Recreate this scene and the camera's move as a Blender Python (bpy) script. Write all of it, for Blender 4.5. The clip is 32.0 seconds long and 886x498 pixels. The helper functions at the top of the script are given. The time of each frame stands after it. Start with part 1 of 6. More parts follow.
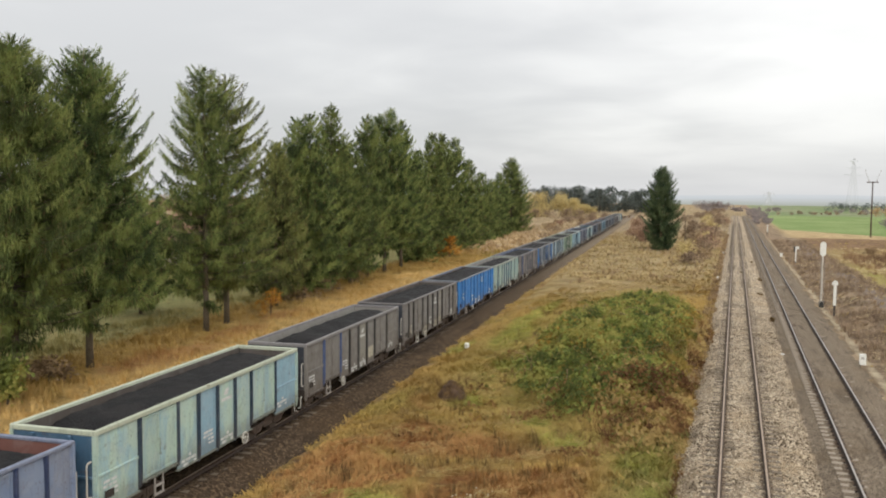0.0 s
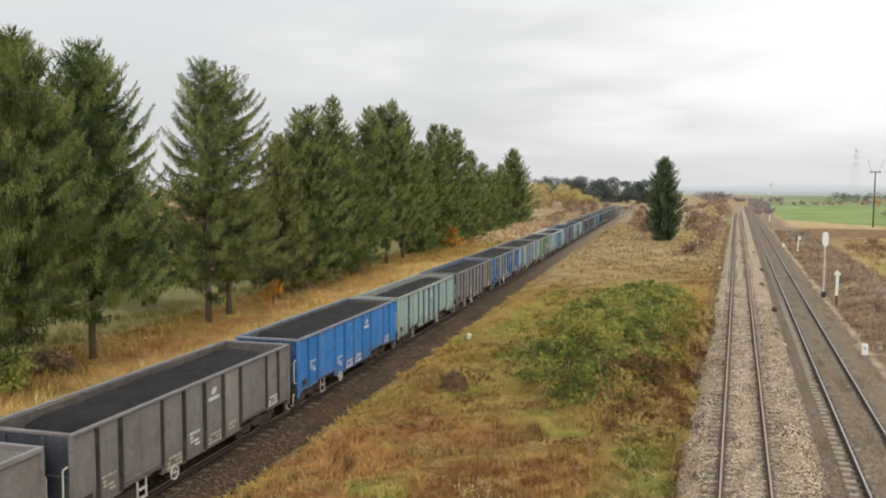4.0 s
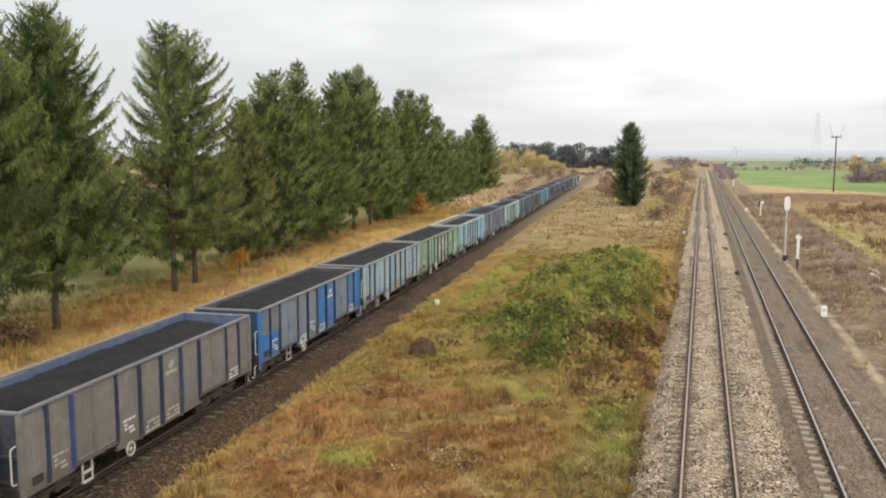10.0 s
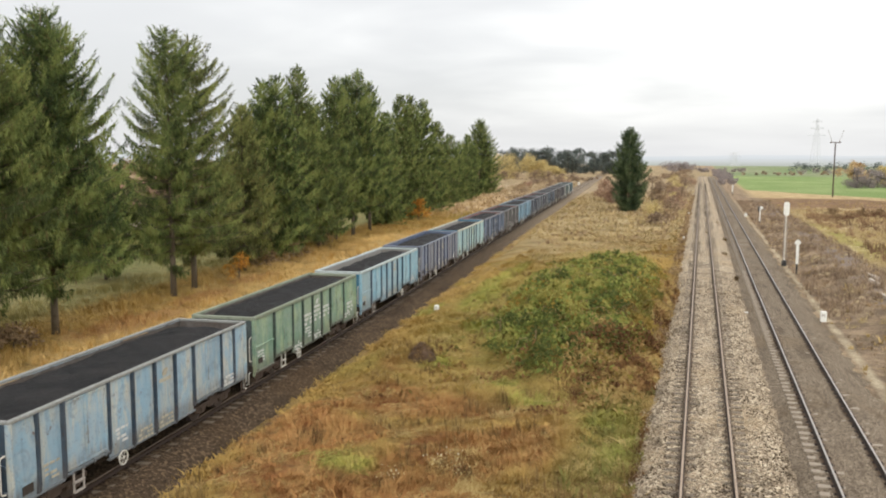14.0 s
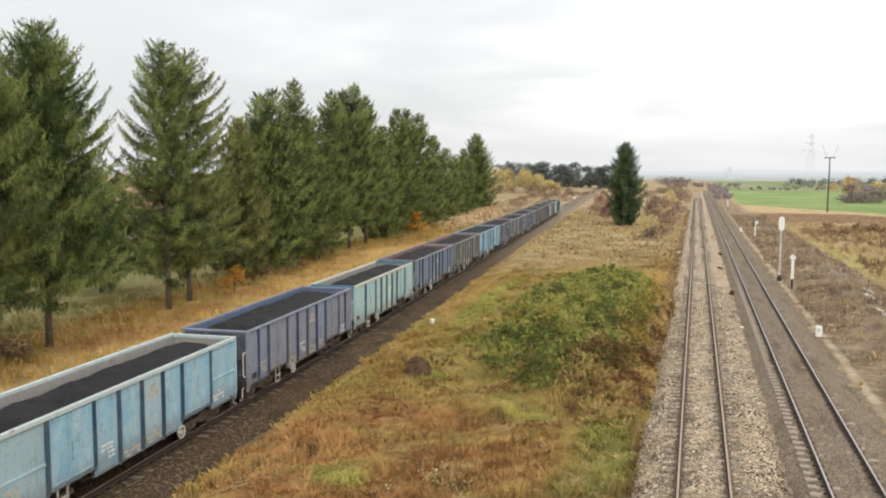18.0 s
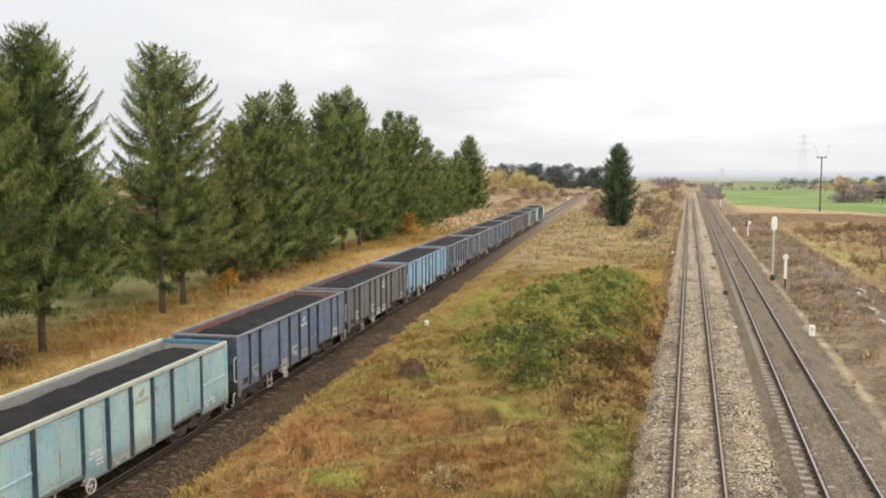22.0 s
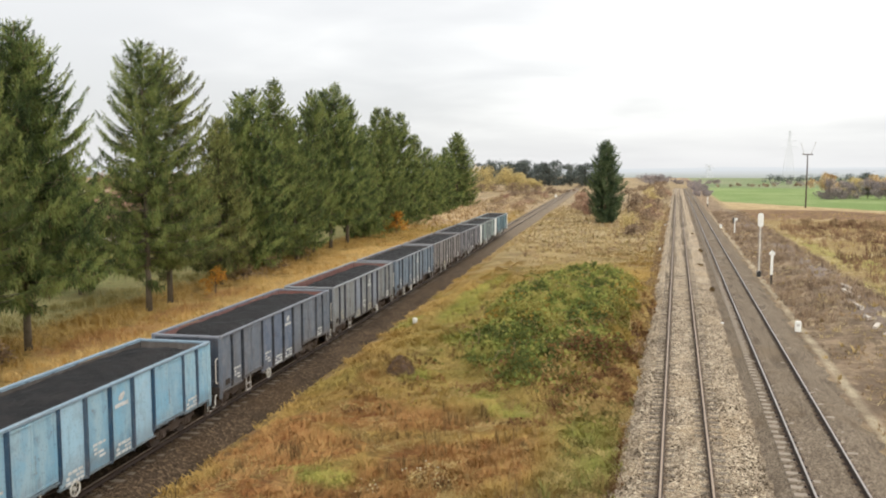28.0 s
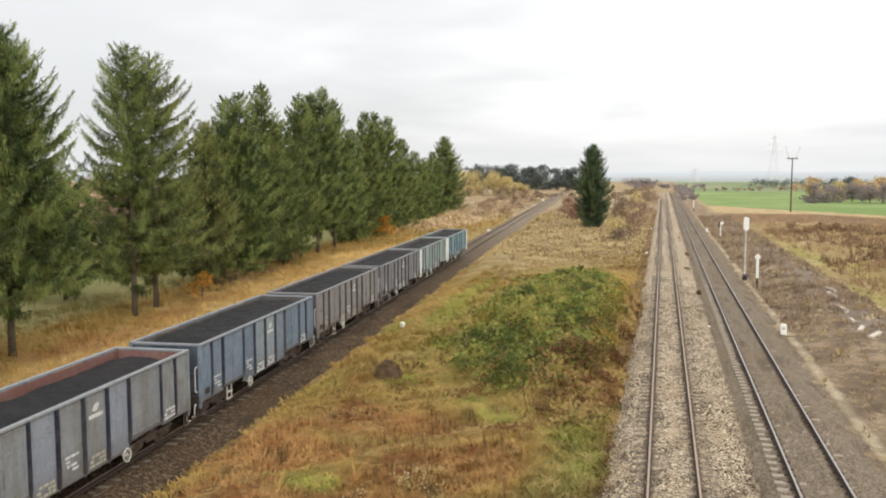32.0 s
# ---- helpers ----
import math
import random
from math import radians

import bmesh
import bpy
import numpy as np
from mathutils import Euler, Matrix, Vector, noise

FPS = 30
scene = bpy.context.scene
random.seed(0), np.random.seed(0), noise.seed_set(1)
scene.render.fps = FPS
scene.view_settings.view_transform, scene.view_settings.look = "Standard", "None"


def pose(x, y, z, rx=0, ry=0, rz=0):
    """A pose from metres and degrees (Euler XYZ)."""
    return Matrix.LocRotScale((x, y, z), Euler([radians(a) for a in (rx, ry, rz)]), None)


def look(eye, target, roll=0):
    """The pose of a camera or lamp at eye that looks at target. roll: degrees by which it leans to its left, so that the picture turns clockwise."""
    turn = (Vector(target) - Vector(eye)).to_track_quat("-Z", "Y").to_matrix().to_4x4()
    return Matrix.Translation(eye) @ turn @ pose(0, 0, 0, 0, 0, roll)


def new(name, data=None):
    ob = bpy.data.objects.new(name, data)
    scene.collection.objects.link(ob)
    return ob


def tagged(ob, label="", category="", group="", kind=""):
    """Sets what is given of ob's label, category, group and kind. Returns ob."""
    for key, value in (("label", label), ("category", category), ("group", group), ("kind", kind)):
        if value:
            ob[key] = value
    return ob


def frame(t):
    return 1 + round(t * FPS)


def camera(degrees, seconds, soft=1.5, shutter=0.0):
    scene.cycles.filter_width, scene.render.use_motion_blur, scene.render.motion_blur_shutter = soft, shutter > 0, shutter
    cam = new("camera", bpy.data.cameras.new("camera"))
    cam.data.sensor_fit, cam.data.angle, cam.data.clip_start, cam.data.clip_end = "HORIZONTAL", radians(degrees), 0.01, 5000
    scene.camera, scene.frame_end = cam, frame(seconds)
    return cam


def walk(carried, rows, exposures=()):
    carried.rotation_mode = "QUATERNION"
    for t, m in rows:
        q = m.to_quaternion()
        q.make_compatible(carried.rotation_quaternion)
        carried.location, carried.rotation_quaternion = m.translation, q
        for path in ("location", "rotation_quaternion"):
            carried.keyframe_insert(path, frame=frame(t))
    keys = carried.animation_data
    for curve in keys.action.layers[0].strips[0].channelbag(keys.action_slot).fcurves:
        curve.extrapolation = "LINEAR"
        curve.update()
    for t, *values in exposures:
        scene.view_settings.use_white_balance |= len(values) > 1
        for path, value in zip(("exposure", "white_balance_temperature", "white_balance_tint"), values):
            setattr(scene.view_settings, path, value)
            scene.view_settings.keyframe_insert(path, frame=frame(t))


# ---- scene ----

EYE = (0.0, 0.0, 9.37)


def aim(yaw, pitch, lean):
    """The camera on the bridge, turned left by yaw, up by pitch."""
    return pose(*EYE, 90 + pitch, 0, yaw) @ pose(0, 0, 0, 0, 0, lean)


cam = camera(56.2, 32.0, soft=2.0)
TURNS = [
    (0, 19.363, -3.723, 0.470),
    (0.5, 19.413, -3.749, 0.469),
    (1, 19.459, -3.767, 0.390),
    (1.5, 19.520, -3.815, 0.381),
    (2, 19.573, -3.854, 0.365),
    (2.5, 19.648, -3.887, 0.377),
    (3, 19.620, -3.941, 0.381),
    (3.5, 19.563, -4.093, 0.385),
    (5.5, 19.192, -5.282, 0.058),
    (6, 19.078, -5.516, 0.055),
    (6.5, 18.944, -5.667, -0.002),
    (7, 18.743, -5.816, 0.022),
    (7.5, 18.478, -5.890, -0.006),
    (8, 18.149, -5.963, 0.078),
    (8.5, 17.863, -6.028, 0.053),
    (9, 17.604, -6.241, 0.092),
    (9.5, 17.393, -6.450, 0.089),
    (10, 17.242, -6.652, 0.152),
    (10.5, 17.148, -6.770, 0.172),
    (11, 17.100, -6.819, 0.217),
    (11.5, 17.096, -6.813, 0.284),
    (12, 17.112, -6.776, 0.341),
    (12.5, 17.146, -6.662, 0.297),
    (13, 17.156, -6.554, 0.285),
    (13.5, 17.182, -6.425, 0.236),
    (14, 17.204, -6.301, 0.186),
    (14.5, 17.257, -6.151, 0.153),
    (16.5, 17.116, -5.516, 0.323),
    (17, 17.054, -5.472, 0.375),
    (17.5, 16.991, -5.413, 0.387),
    (18, 16.921, -5.353, 0.392),
    (18.5, 16.871, -5.300, 0.359),
    (19, 16.819, -5.294, 0.400),
    (19.5, 16.771, -5.260, 0.330),
    (20, 16.726, -5.263, 0.279),
    (20.5, 16.705, -5.229, 0.198),
    (21, 16.639, -5.235, 0.136),
    (21.5, 16.576, -5.219, 0.090),
    (22, 16.498, -5.225, 0.058),
    (22.5, 16.420, -5.246, 0.032),
    (23, 16.343, -5.310, -0.004),
    (23.5, 16.251, -5.414, -0.032),
    (24, 16.155, -5.474, -0.061),
    (24.5, 16.088, -5.555, -0.121),
    (25, 16.023, -5.613, -0.129),
    (25.5, 15.974, -5.620, -0.146),
    (27.5, 15.776, -5.479, -0.019),
    (28, 15.682, -5.422, 0.017),
    (28.5, 15.576, -5.363, 0.022),
    (29, 15.480, -5.313, 0.061),
    (29.5, 15.366, -5.272, 0.064),
    (30, 15.246, -5.239, 0.056),
    (30.5, 15.130, -5.198, 0.038),
    (31, 15.021, -5.179, -0.006),
    (31.5, 14.899, -5.144, 0.006),
    (32, 14.811, -5.139, -0.000)]
walk(cam, [(t, aim(a, b, c)) for t, a, b, c in TURNS],
     exposures=[(0.0, 0.24), (3.5, 0.27), (6.0, 0.36), (9.0, 0.43), (13.0, 0.47), (20.0, 0.52), (32.0, 0.52)])

# ---- world and sun ----
SUN_UP, SUN_TURN = radians(32), radians(150)
world = bpy.data.worlds.new("overcast_sky")
scene.world = world
world.use_nodes = True


class Nodes:
    """Short hand for building a node tree."""

    def __init__(self, tree):
        self.tree = tree
        tree.nodes.clear()

    def add(self, kind):
        return self.tree.nodes.new(kind)

    def put(self, socket, value):
        if isinstance(value, bpy.types.NodeSocket):
            self.tree.links.new(value, socket)
        elif isinstance(value, tuple) and len(value) == 3 and socket.type == "RGBA":
            socket.default_value = (*value, 1)
        else:
            socket.default_value = value

    def math(self, op, a, b=0.0, c=0.0, clamp=False):
        node = self.add("ShaderNodeMath")
        node.operation, node.use_clamp = op, clamp
        for i, v in enumerate((a, b, c)):
            self.put(node.inputs[i], v)
        return node.outputs[0]

    def mix(self, fac, a, b, blend="MIX"):
        node = self.add("ShaderNodeMix")
        node.data_type, node.blend_type = "RGBA", blend
        self.put(node.inputs[0], fac), self.put(node.inputs[6], a), self.put(node.inputs[7], b)
        return node.outputs[2]

    def noise(self, scale, vec=None, detail=4.0, rough=0.55, warp=0.0):
        node = self.add("ShaderNodeTexNoise")
        node.inputs["Scale"].default_value, node.inputs["Detail"].default_value = scale, detail
        node.inputs["Roughness"].default_value, node.inputs["Distortion"].default_value = rough, warp
        if vec:
            self.put(node.inputs["Vector"], vec)
        return node.outputs["Fac"]

    def stretch(self, vec, sx, sy, sz):
        node = self.add("ShaderNodeMapping")
        self.put(node.inputs["Vector"], vec)
        node.inputs["Scale"].default_value = (sx, sy, sz)
        return node.outputs[0]

    def band(self, value, low, high):
        """0 below low, 1 above high, smooth between."""
        node = self.add("ShaderNodeMapRange")
        node.interpolation_type = "SMOOTHSTEP"
        self.put(node.inputs[0], value)
        node.inputs[1].default_value, node.inputs[2].default_value = low, high
        return node.outputs[0]

    def bump(self, height, strength, distance):
        node = self.add("ShaderNodeBump")
        node.inputs["Strength"].default_value, node.inputs["Distance"].default_value = strength, distance
        self.put(node.inputs["Height"], height)
        return node.outputs[0]

    def spread(self, x, y, cx, cy, rx, ry, wobble):
        """A soft uneven patch round (cx, cy)."""
        dx = self.math("DIVIDE", self.math("SUBTRACT", x, cx), rx)
        dy = self.math("DIVIDE", self.math("SUBTRACT", y, cy), ry)
        d = self.math("SQRT", self.math("ADD", self.math("MULTIPLY", dx, dx), self.math("MULTIPLY", dy, dy)))
        d = self.math("ADD", d, self.math("MULTIPLY", self.math("SUBTRACT", wobble, 0.5), 1.6))
        return self.math("SUBTRACT", 1.0, self.band(d, 0.6, 1.15))


def build_world():
    w = Nodes(world.node_tree)
    sky = w.add("ShaderNodeTexSky")
    sky.sky_type, sky.sun_disc, sky.sun_elevation, sky.sun_rotation = "NISHITA", False, SUN_UP, SUN_TURN
    way = w.add("ShaderNodeTexCoord").outputs["Generated"]
    cut = w.add("ShaderNodeSeparateXYZ")
    w.put(cut.inputs[0], way)
    up = w.math("MAXIMUM", w.math("ADD", cut.outputs[2], 0.12), 0.06)
    flat = w.add("ShaderNodeCombineXYZ")
    w.put(flat.inputs[0], w.math("DIVIDE", cut.outputs[0], up))
    w.put(flat.inputs[1], w.math("DIVIDE", cut.outputs[1], up))
    big = w.noise(0.33, flat.outputs[0], 4.0, 0.5, 0.2)
    fine = w.noise(1.1, flat.outputs[0], 4.0, 0.5, 0.3)
    veil = w.math("ADD", w.math("MULTIPLY", big, 0.7), w.math("MULTIPLY", fine, 0.3))
    veil = w.band(w.math("ADD", veil, w.math("MULTIPLY", cut.outputs[0], 0.30)), 0.30, 0.64)
    cloud = w.mix(veil, (0.605, 0.608, 0.612), (0.935, 0.93, 0.91))
    # an overcast sky grows brighter towards the zenith
    lift = w.math("ADD", 0.84, w.math("MULTIPLY", w.math("MAXIMUM", cut.outputs[2], 0.0), 1.05))
    shade = w.add("ShaderNodeCombineXYZ")
    for i in range(3):
        w.put(shade.inputs[i], lift)
    cloud = w.mix(1.0, cloud, shade.outputs[0], "MULTIPLY")
    haze = w.math("SUBTRACT", 1.0, w.band(cut.outputs[2], 0.0, 0.085))
    cloud = w.mix(w.math("MULTIPLY", haze, 0.8), cloud, (0.60, 0.605, 0.62))
    blue = w.mix(1.0, sky.outputs[0], (0.1, 0.1, 0.1), "MULTIPLY")
    light = w.add("ShaderNodeBackground")
    w.put(light.inputs[0], w.mix(0.94, blue, cloud))
    light.inputs[1].default_value = 1.0
    out = w.add("ShaderNodeOutputWorld")
    w.put(out.inputs[0], light.outputs[0])


build_world()
sun = new("sun", bpy.data.lights.new("sun", "SUN"))
sun.data.energy, sun.data.angle, sun.data.color = 0.9, radians(25), (1.0, 0.93, 0.82)
sun.matrix_world = look((60, -60, 60), (0, 40, 0))


# ---- materials ----
def surface(name, build, rough=0.8, metal=0.0, spec=0.3):
    """A material whose build(n, pos) gives colour, and height for the bump or None, or a roughness too."""
    m = bpy.data.materials.new(name)
    m.use_nodes = True
    n = Nodes(m.node_tree)
    shade = n.add("ShaderNodeBsdfPrincipled")
    got = build(n)
    n.put(shade.inputs["Base Color"], got[0])
    if got[1] is not None:
        n.put(shade.inputs["Normal"], n.bump(*got[1]))
    n.put(shade.inputs["Roughness"], got[2] if len(got) > 2 else rough)
    shade.inputs["Metallic"].default_value = metal
    shade.inputs["Specular IOR Level"].default_value = spec
    out = n.add("ShaderNodeOutputMaterial")
    n.put(out.inputs[0], shade.outputs[0])
    return m


def spot(n):
    return n.add("ShaderNodeNewGeometry").outputs["Position"]


def local(n):
    return n.add("ShaderNodeTexCoord").outputs["Object"]


def scale3(c, k):
    return tuple(v * k for v in c)


TAN, GOLD = (0.33, 0.208, 0.070), (0.41, 0.268, 0.080)
PALE_GRASS = (0.67, 0.455, 0.188)
# paler straw: the verge by the spruces and the far meadow
STRAWY = [(-25.0, 40.0, 7.0, 45.0), (-29.0, 90.0, 9.0, 50.0)]
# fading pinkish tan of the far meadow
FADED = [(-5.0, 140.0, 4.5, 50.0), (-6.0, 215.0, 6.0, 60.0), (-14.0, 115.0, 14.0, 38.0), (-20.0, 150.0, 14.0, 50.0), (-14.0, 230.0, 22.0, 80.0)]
GREEN, BROWN, STRAW = (0.165, 0.19, 0.034), (0.17, 0.105, 0.040), (0.55, 0.405, 0.155)
# places where the autumn grass is rusty, and where it is still green: x, y, half widths
RUSTY = [(-12.9, 26.6, 2.6, 2.6), (-8.0, 31.6, 3.0, 2.0), (-6.9, 26.4, 3.4, 2.8), (-10.9, 30.6, 3.2, 1.7), (-5.0, 41.0, 1.3, 2.2), (-5.9, 36.3, 1.6, 1.6), (-9.7, 22.6, 4.5, 2.8),
         (-12.2, 50.6, 1.6, 3.0), (-3.2, 36.5, 1.5, 4.0), (-7.0, 20.0, 6.0, 2.4), (-12.0, 160.0, 4.0, 12.0), (-13.0, 37.0, 1.6, 1.6), (-4.4, 28.5, 1.2, 2.4), (-3.0, 23.0, 1.6, 1.6), (-31.6, 41.0, 1.6, 6.0), (-32.8, 50.0, 1.4, 4.0), (-33.8, 58.0, 1.2, 4.0), (-14.6, 27.8, 1.6, 4.0), (-13.0, 23.6, 2.0, 2.6), (-12.4, 32.0, 1.8, 2.2)]
GREENER = [(-7.4, 37.7, 1.0, 1.1), (-12.3, 47.2, 0.9, 2.4), (-6.6, 33.0, 1.0, 0.8), (-3.0, 31.3, 1.0, 2.2), (-10.9, 24.1, 1.2, 0.9), (-17.3, 52.7, 0.8, 2.4), (-12.0, 38.0, 0.8, 1.3),
           (-3.6, 34.6, 0.9, 1.6), (-9.1, 41.4, 1.6, 1.4), (-8.6, 35.4, 1.2, 0.6), (-14.6, 57.0, 1.2, 6.0), (-10.6, 44.5, 1.0, 1.6), (-2.2, 26.5, 0.8, 3.5), (-50.0, 60.0, 5.0, 60.0),
           (17.4, 118.0, 2.2, 24.0), (20.4, 104.0, 2.2, 9.0), (16.7, 75.0, 1.3, 9.0), (-15.5, 68.0, 1.0, 10.0)]

WEEDY = [(-2.2, 30.0, 1.3, 13.0), (-3.0, 24.5, 1.6, 4.0), (-3.8, 38.0, 1.6, 5.0)]
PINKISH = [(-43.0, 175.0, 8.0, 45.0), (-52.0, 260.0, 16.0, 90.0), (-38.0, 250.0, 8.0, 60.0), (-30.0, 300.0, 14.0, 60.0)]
OLIVE = [(-10.5, 46.0, 4.5, 12.0), (-6.0, 34.5, 4.0, 4.0), (-3.0, 31.0, 2.0, 8.0), (-13.0, 58.0, 4.0, 20.0), (-9.0, 84.0, 5.0, 7.0)]


def meadow(n, pos):
    """Autumn grass: straw, gold, rust and green in uneven patches."""
    cut = n.add("ShaderNodeSeparateXYZ")
    n.put(cut.inputs[0], pos)
    x, y = cut.outputs[0], cut.outputs[1]
    wob = n.noise(0.45, pos, 5.0, 0.65)
    mid = n.noise(0.9, pos, 5.0, 0.6)
    wide = n.noise(0.10, pos, 4.0, 0.6)
    c = n.mix(n.band(mid, 0.36, 0.66), TAN, GOLD)
    c = n.mix(n.math("MULTIPLY", n.band(wob, 0.52, 0.70), 0.55), c, BROWN)
    c = n.mix(n.math("MULTIPLY", n.band(wide, 0.50, 0.66), 0.4), c, GREEN)
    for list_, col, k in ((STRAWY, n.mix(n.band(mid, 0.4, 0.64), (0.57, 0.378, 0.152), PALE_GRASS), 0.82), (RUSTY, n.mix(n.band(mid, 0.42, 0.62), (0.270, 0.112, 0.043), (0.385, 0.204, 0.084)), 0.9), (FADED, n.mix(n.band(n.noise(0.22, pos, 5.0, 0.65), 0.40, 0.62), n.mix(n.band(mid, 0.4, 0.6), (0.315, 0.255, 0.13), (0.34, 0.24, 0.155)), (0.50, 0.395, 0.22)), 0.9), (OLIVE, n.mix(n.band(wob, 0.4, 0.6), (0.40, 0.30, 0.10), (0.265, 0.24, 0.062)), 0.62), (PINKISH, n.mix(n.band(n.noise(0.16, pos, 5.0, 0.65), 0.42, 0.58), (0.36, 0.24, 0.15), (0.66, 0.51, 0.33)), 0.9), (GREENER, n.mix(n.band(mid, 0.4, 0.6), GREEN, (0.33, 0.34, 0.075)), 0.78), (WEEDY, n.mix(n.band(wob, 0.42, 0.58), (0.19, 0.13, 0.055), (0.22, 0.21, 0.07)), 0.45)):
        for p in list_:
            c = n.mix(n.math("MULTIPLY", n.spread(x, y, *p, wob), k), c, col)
    c = n.mix(n.math("MULTIPLY", n.band(x, 5.0, 8.0), 0.75), c, n.mix(mid, (0.32, 0.235, 0.12), (0.54, 0.42, 0.215)))
    back = n.band(n.math("ADD", x, n.math("MULTIPLY", y, 0.13)), -30.5, -33.5)
    c = n.mix(n.math("MULTIPLY", n.math("MULTIPLY", back, n.math("SUBTRACT", 1.0, n.band(y, 180.0, 230.0))), 0.75), c, n.mix(mid, (0.24, 0.25, 0.11), (0.40, 0.40, 0.20)))
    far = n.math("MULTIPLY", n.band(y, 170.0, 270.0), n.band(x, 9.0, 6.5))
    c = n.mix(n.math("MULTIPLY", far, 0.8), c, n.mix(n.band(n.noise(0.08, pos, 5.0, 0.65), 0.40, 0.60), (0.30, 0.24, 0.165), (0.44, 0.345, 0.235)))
    tuft = n.noise(1.1, n.stretch(pos, 1.0, 0.6, 1.0), 5.0, 0.7, 0.8)
    c = n.mix(n.math("MULTIPLY", n.band(tuft, 0.50, 0.66), 0.32), c, n.mix(wob, (0.30, 0.20, 0.07), (0.46, 0.32, 0.13)))
    tuft = n.noise(2.3, pos, 4.0, 0.7)
    # dark streaks: shaded gaps between the grass, painted into the colour
    c = n.mix(n.math("MULTIPLY", n.band(n.noise(0.7, n.stretch(pos, 1.0, 1.6, 1.0), 5.0, 0.7), 0.53, 0.67), 0.5), c, (0.11, 0.075, 0.034))
    c = n.mix(n.math("MULTIPLY", n.band(tuft, 0.52, 0.72), 0.5), c, STRAW)
    for p in STRAWY:
        c = n.mix(n.math("MULTIPLY", n.spread(x, y, *p, wob), 0.4), c, PALE_GRASS)
    return c, x, y, wob


def ground_look(n):
    pos = spot(n)
    c, x, y, wob = meadow(n, pos)
    jig = n.math("MULTIPLY", n.math("SUBTRACT", wob, 0.5), 3.0)
    # bare brown strip and scrub beyond the second track
    right = n.band(n.math("ADD", x, jig), 6.2, 7.6)
    soil = n.mix(n.band(n.noise(0.35, pos, 5.0, 0.65), 0.42, 0.62), (0.24, 0.175, 0.125), (0.45, 0.335, 0.225))
    soil = n.mix(n.band(n.noise(1.6, pos, 4.0, 0.6), 0.56, 0.70), soil, (0.52, 0.40, 0.25))
    soil = n.mix(n.math("MULTIPLY", n.band(n.noise(0.5, n.stretch(pos, 1.4, 0.5, 1.0), 5.0, 0.7), 0.53, 0.66), 0.6), soil, (0.12, 0.09, 0.06))
    far_x = n.band(n.math("ADD", x, n.math("MULTIPLY", jig, 2.0)), 12.0, 19.0)
    near = n.math("SUBTRACT", 1.0, n.math("MULTIPLY", far_x, 0.9))
    c = n.mix(n.math("MULTIPLY", right, near), c, soil)
    # sandy path along the track
    path = n.math("ABSOLUTE", n.math("SUBTRACT", n.math("ADD", x, n.math("MULTIPLY", jig, 0.15)), 7.85))
    broken = n.math("MULTIPLY", n.math("SUBTRACT", 1.0, n.band(path, 0.06, 0.40)), n.math("ADD", 0.35, n.math("MULTIPLY", n.band(n.noise(0.5, pos, 5.0, 0.7), 0.40, 0.58), 0.5)))
    c = n.mix(n.math("MULTIPLY", broken, n.math("SUBTRACT", 1.0, n.band(y, 150.0, 240.0))), c, (0.64, 0.54, 0.38))
    mid_noise = n.band(n.noise(0.3, pos, 5.0, 0.65), 0.38, 0.62)
    # grey ash road, and the line of a buried concrete kerb
    ash = n.math("ABSOLUTE", n.math("SUBTRACT", n.math("ADD", x, n.math("MULTIPLY", jig, 0.8)), 13.2))
    ash = n.math("MULTIPLY", n.math("SUBTRACT", 1.0, n.band(ash, 0.7, 2.3)), n.band(y, 48.0, 60.0))
    c = n.mix(n.math("MULTIPLY", n.math("MULTIPLY", ash, n.math("SUBTRACT", 1.0, n.band(y, 200.0, 225.0))), 0.8), c, n.mix(wob, (0.20, 0.165, 0.15), (0.36, 0.30, 0.265)))
    # yellow-green wet hollow
    for p in ((17.4, 118.0, 2.4, 26.0), (20.4, 104.0, 2.4, 9.0), (16.9, 75.0, 1.6, 10.0), (21.0, 90.0, 2.0, 7.0)):
        c = n.mix(n.math("MULTIPLY", n.spread(x, y, *p, wob), 0.75), c, n.mix(mid_noise, (0.36, 0.33, 0.10), (0.56, 0.47, 0.19)))
    # green field, a band of straw before it, and a ploughed brown strip nearer
    edge = n.math("ADD", y, n.math("MULTIPLY", x, 1.55))
    edge = n.math("ADD", edge, n.math("MULTIPLY", jig, 1.5))
    inside = n.math("MULTIPLY", n.band(x, 12.5, 15.0), n.band(edge, 300.0, 305.0))
    straw = n.math("MULTIPLY", n.band(x, 11.0, 15.0), n.math("MAXIMUM", n.band(edge, 281.0, 287.0), n.band(n.math("ADD", y, jig), 222.0, 230.0)))
    plough = n.math("MULTIPLY", n.band(x, 13.5, 17.0), n.band(n.math("ADD", y, n.math("MULTIPLY", jig, 2.0)), 176.0, 190.0))
    c = n.mix(n.math("MULTIPLY", plough, 0.9), c, n.mix(mid_noise, (0.19, 0.115, 0.078), (0.32, 0.20, 0.125)))
    c = n.mix(n.math("MULTIPLY", straw, 0.9), c, n.mix(mid_noise, (0.46, 0.34, 0.18), (0.66, 0.50, 0.29)))
    crop = n.mix(n.band(n.noise(0.03, pos, 4.0, 0.6), 0.4, 0.62), (0.225, 0.315, 0.115), (0.30, 0.375, 0.16))
    c = n.mix(inside, c, crop)
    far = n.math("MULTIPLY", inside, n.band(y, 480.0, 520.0))
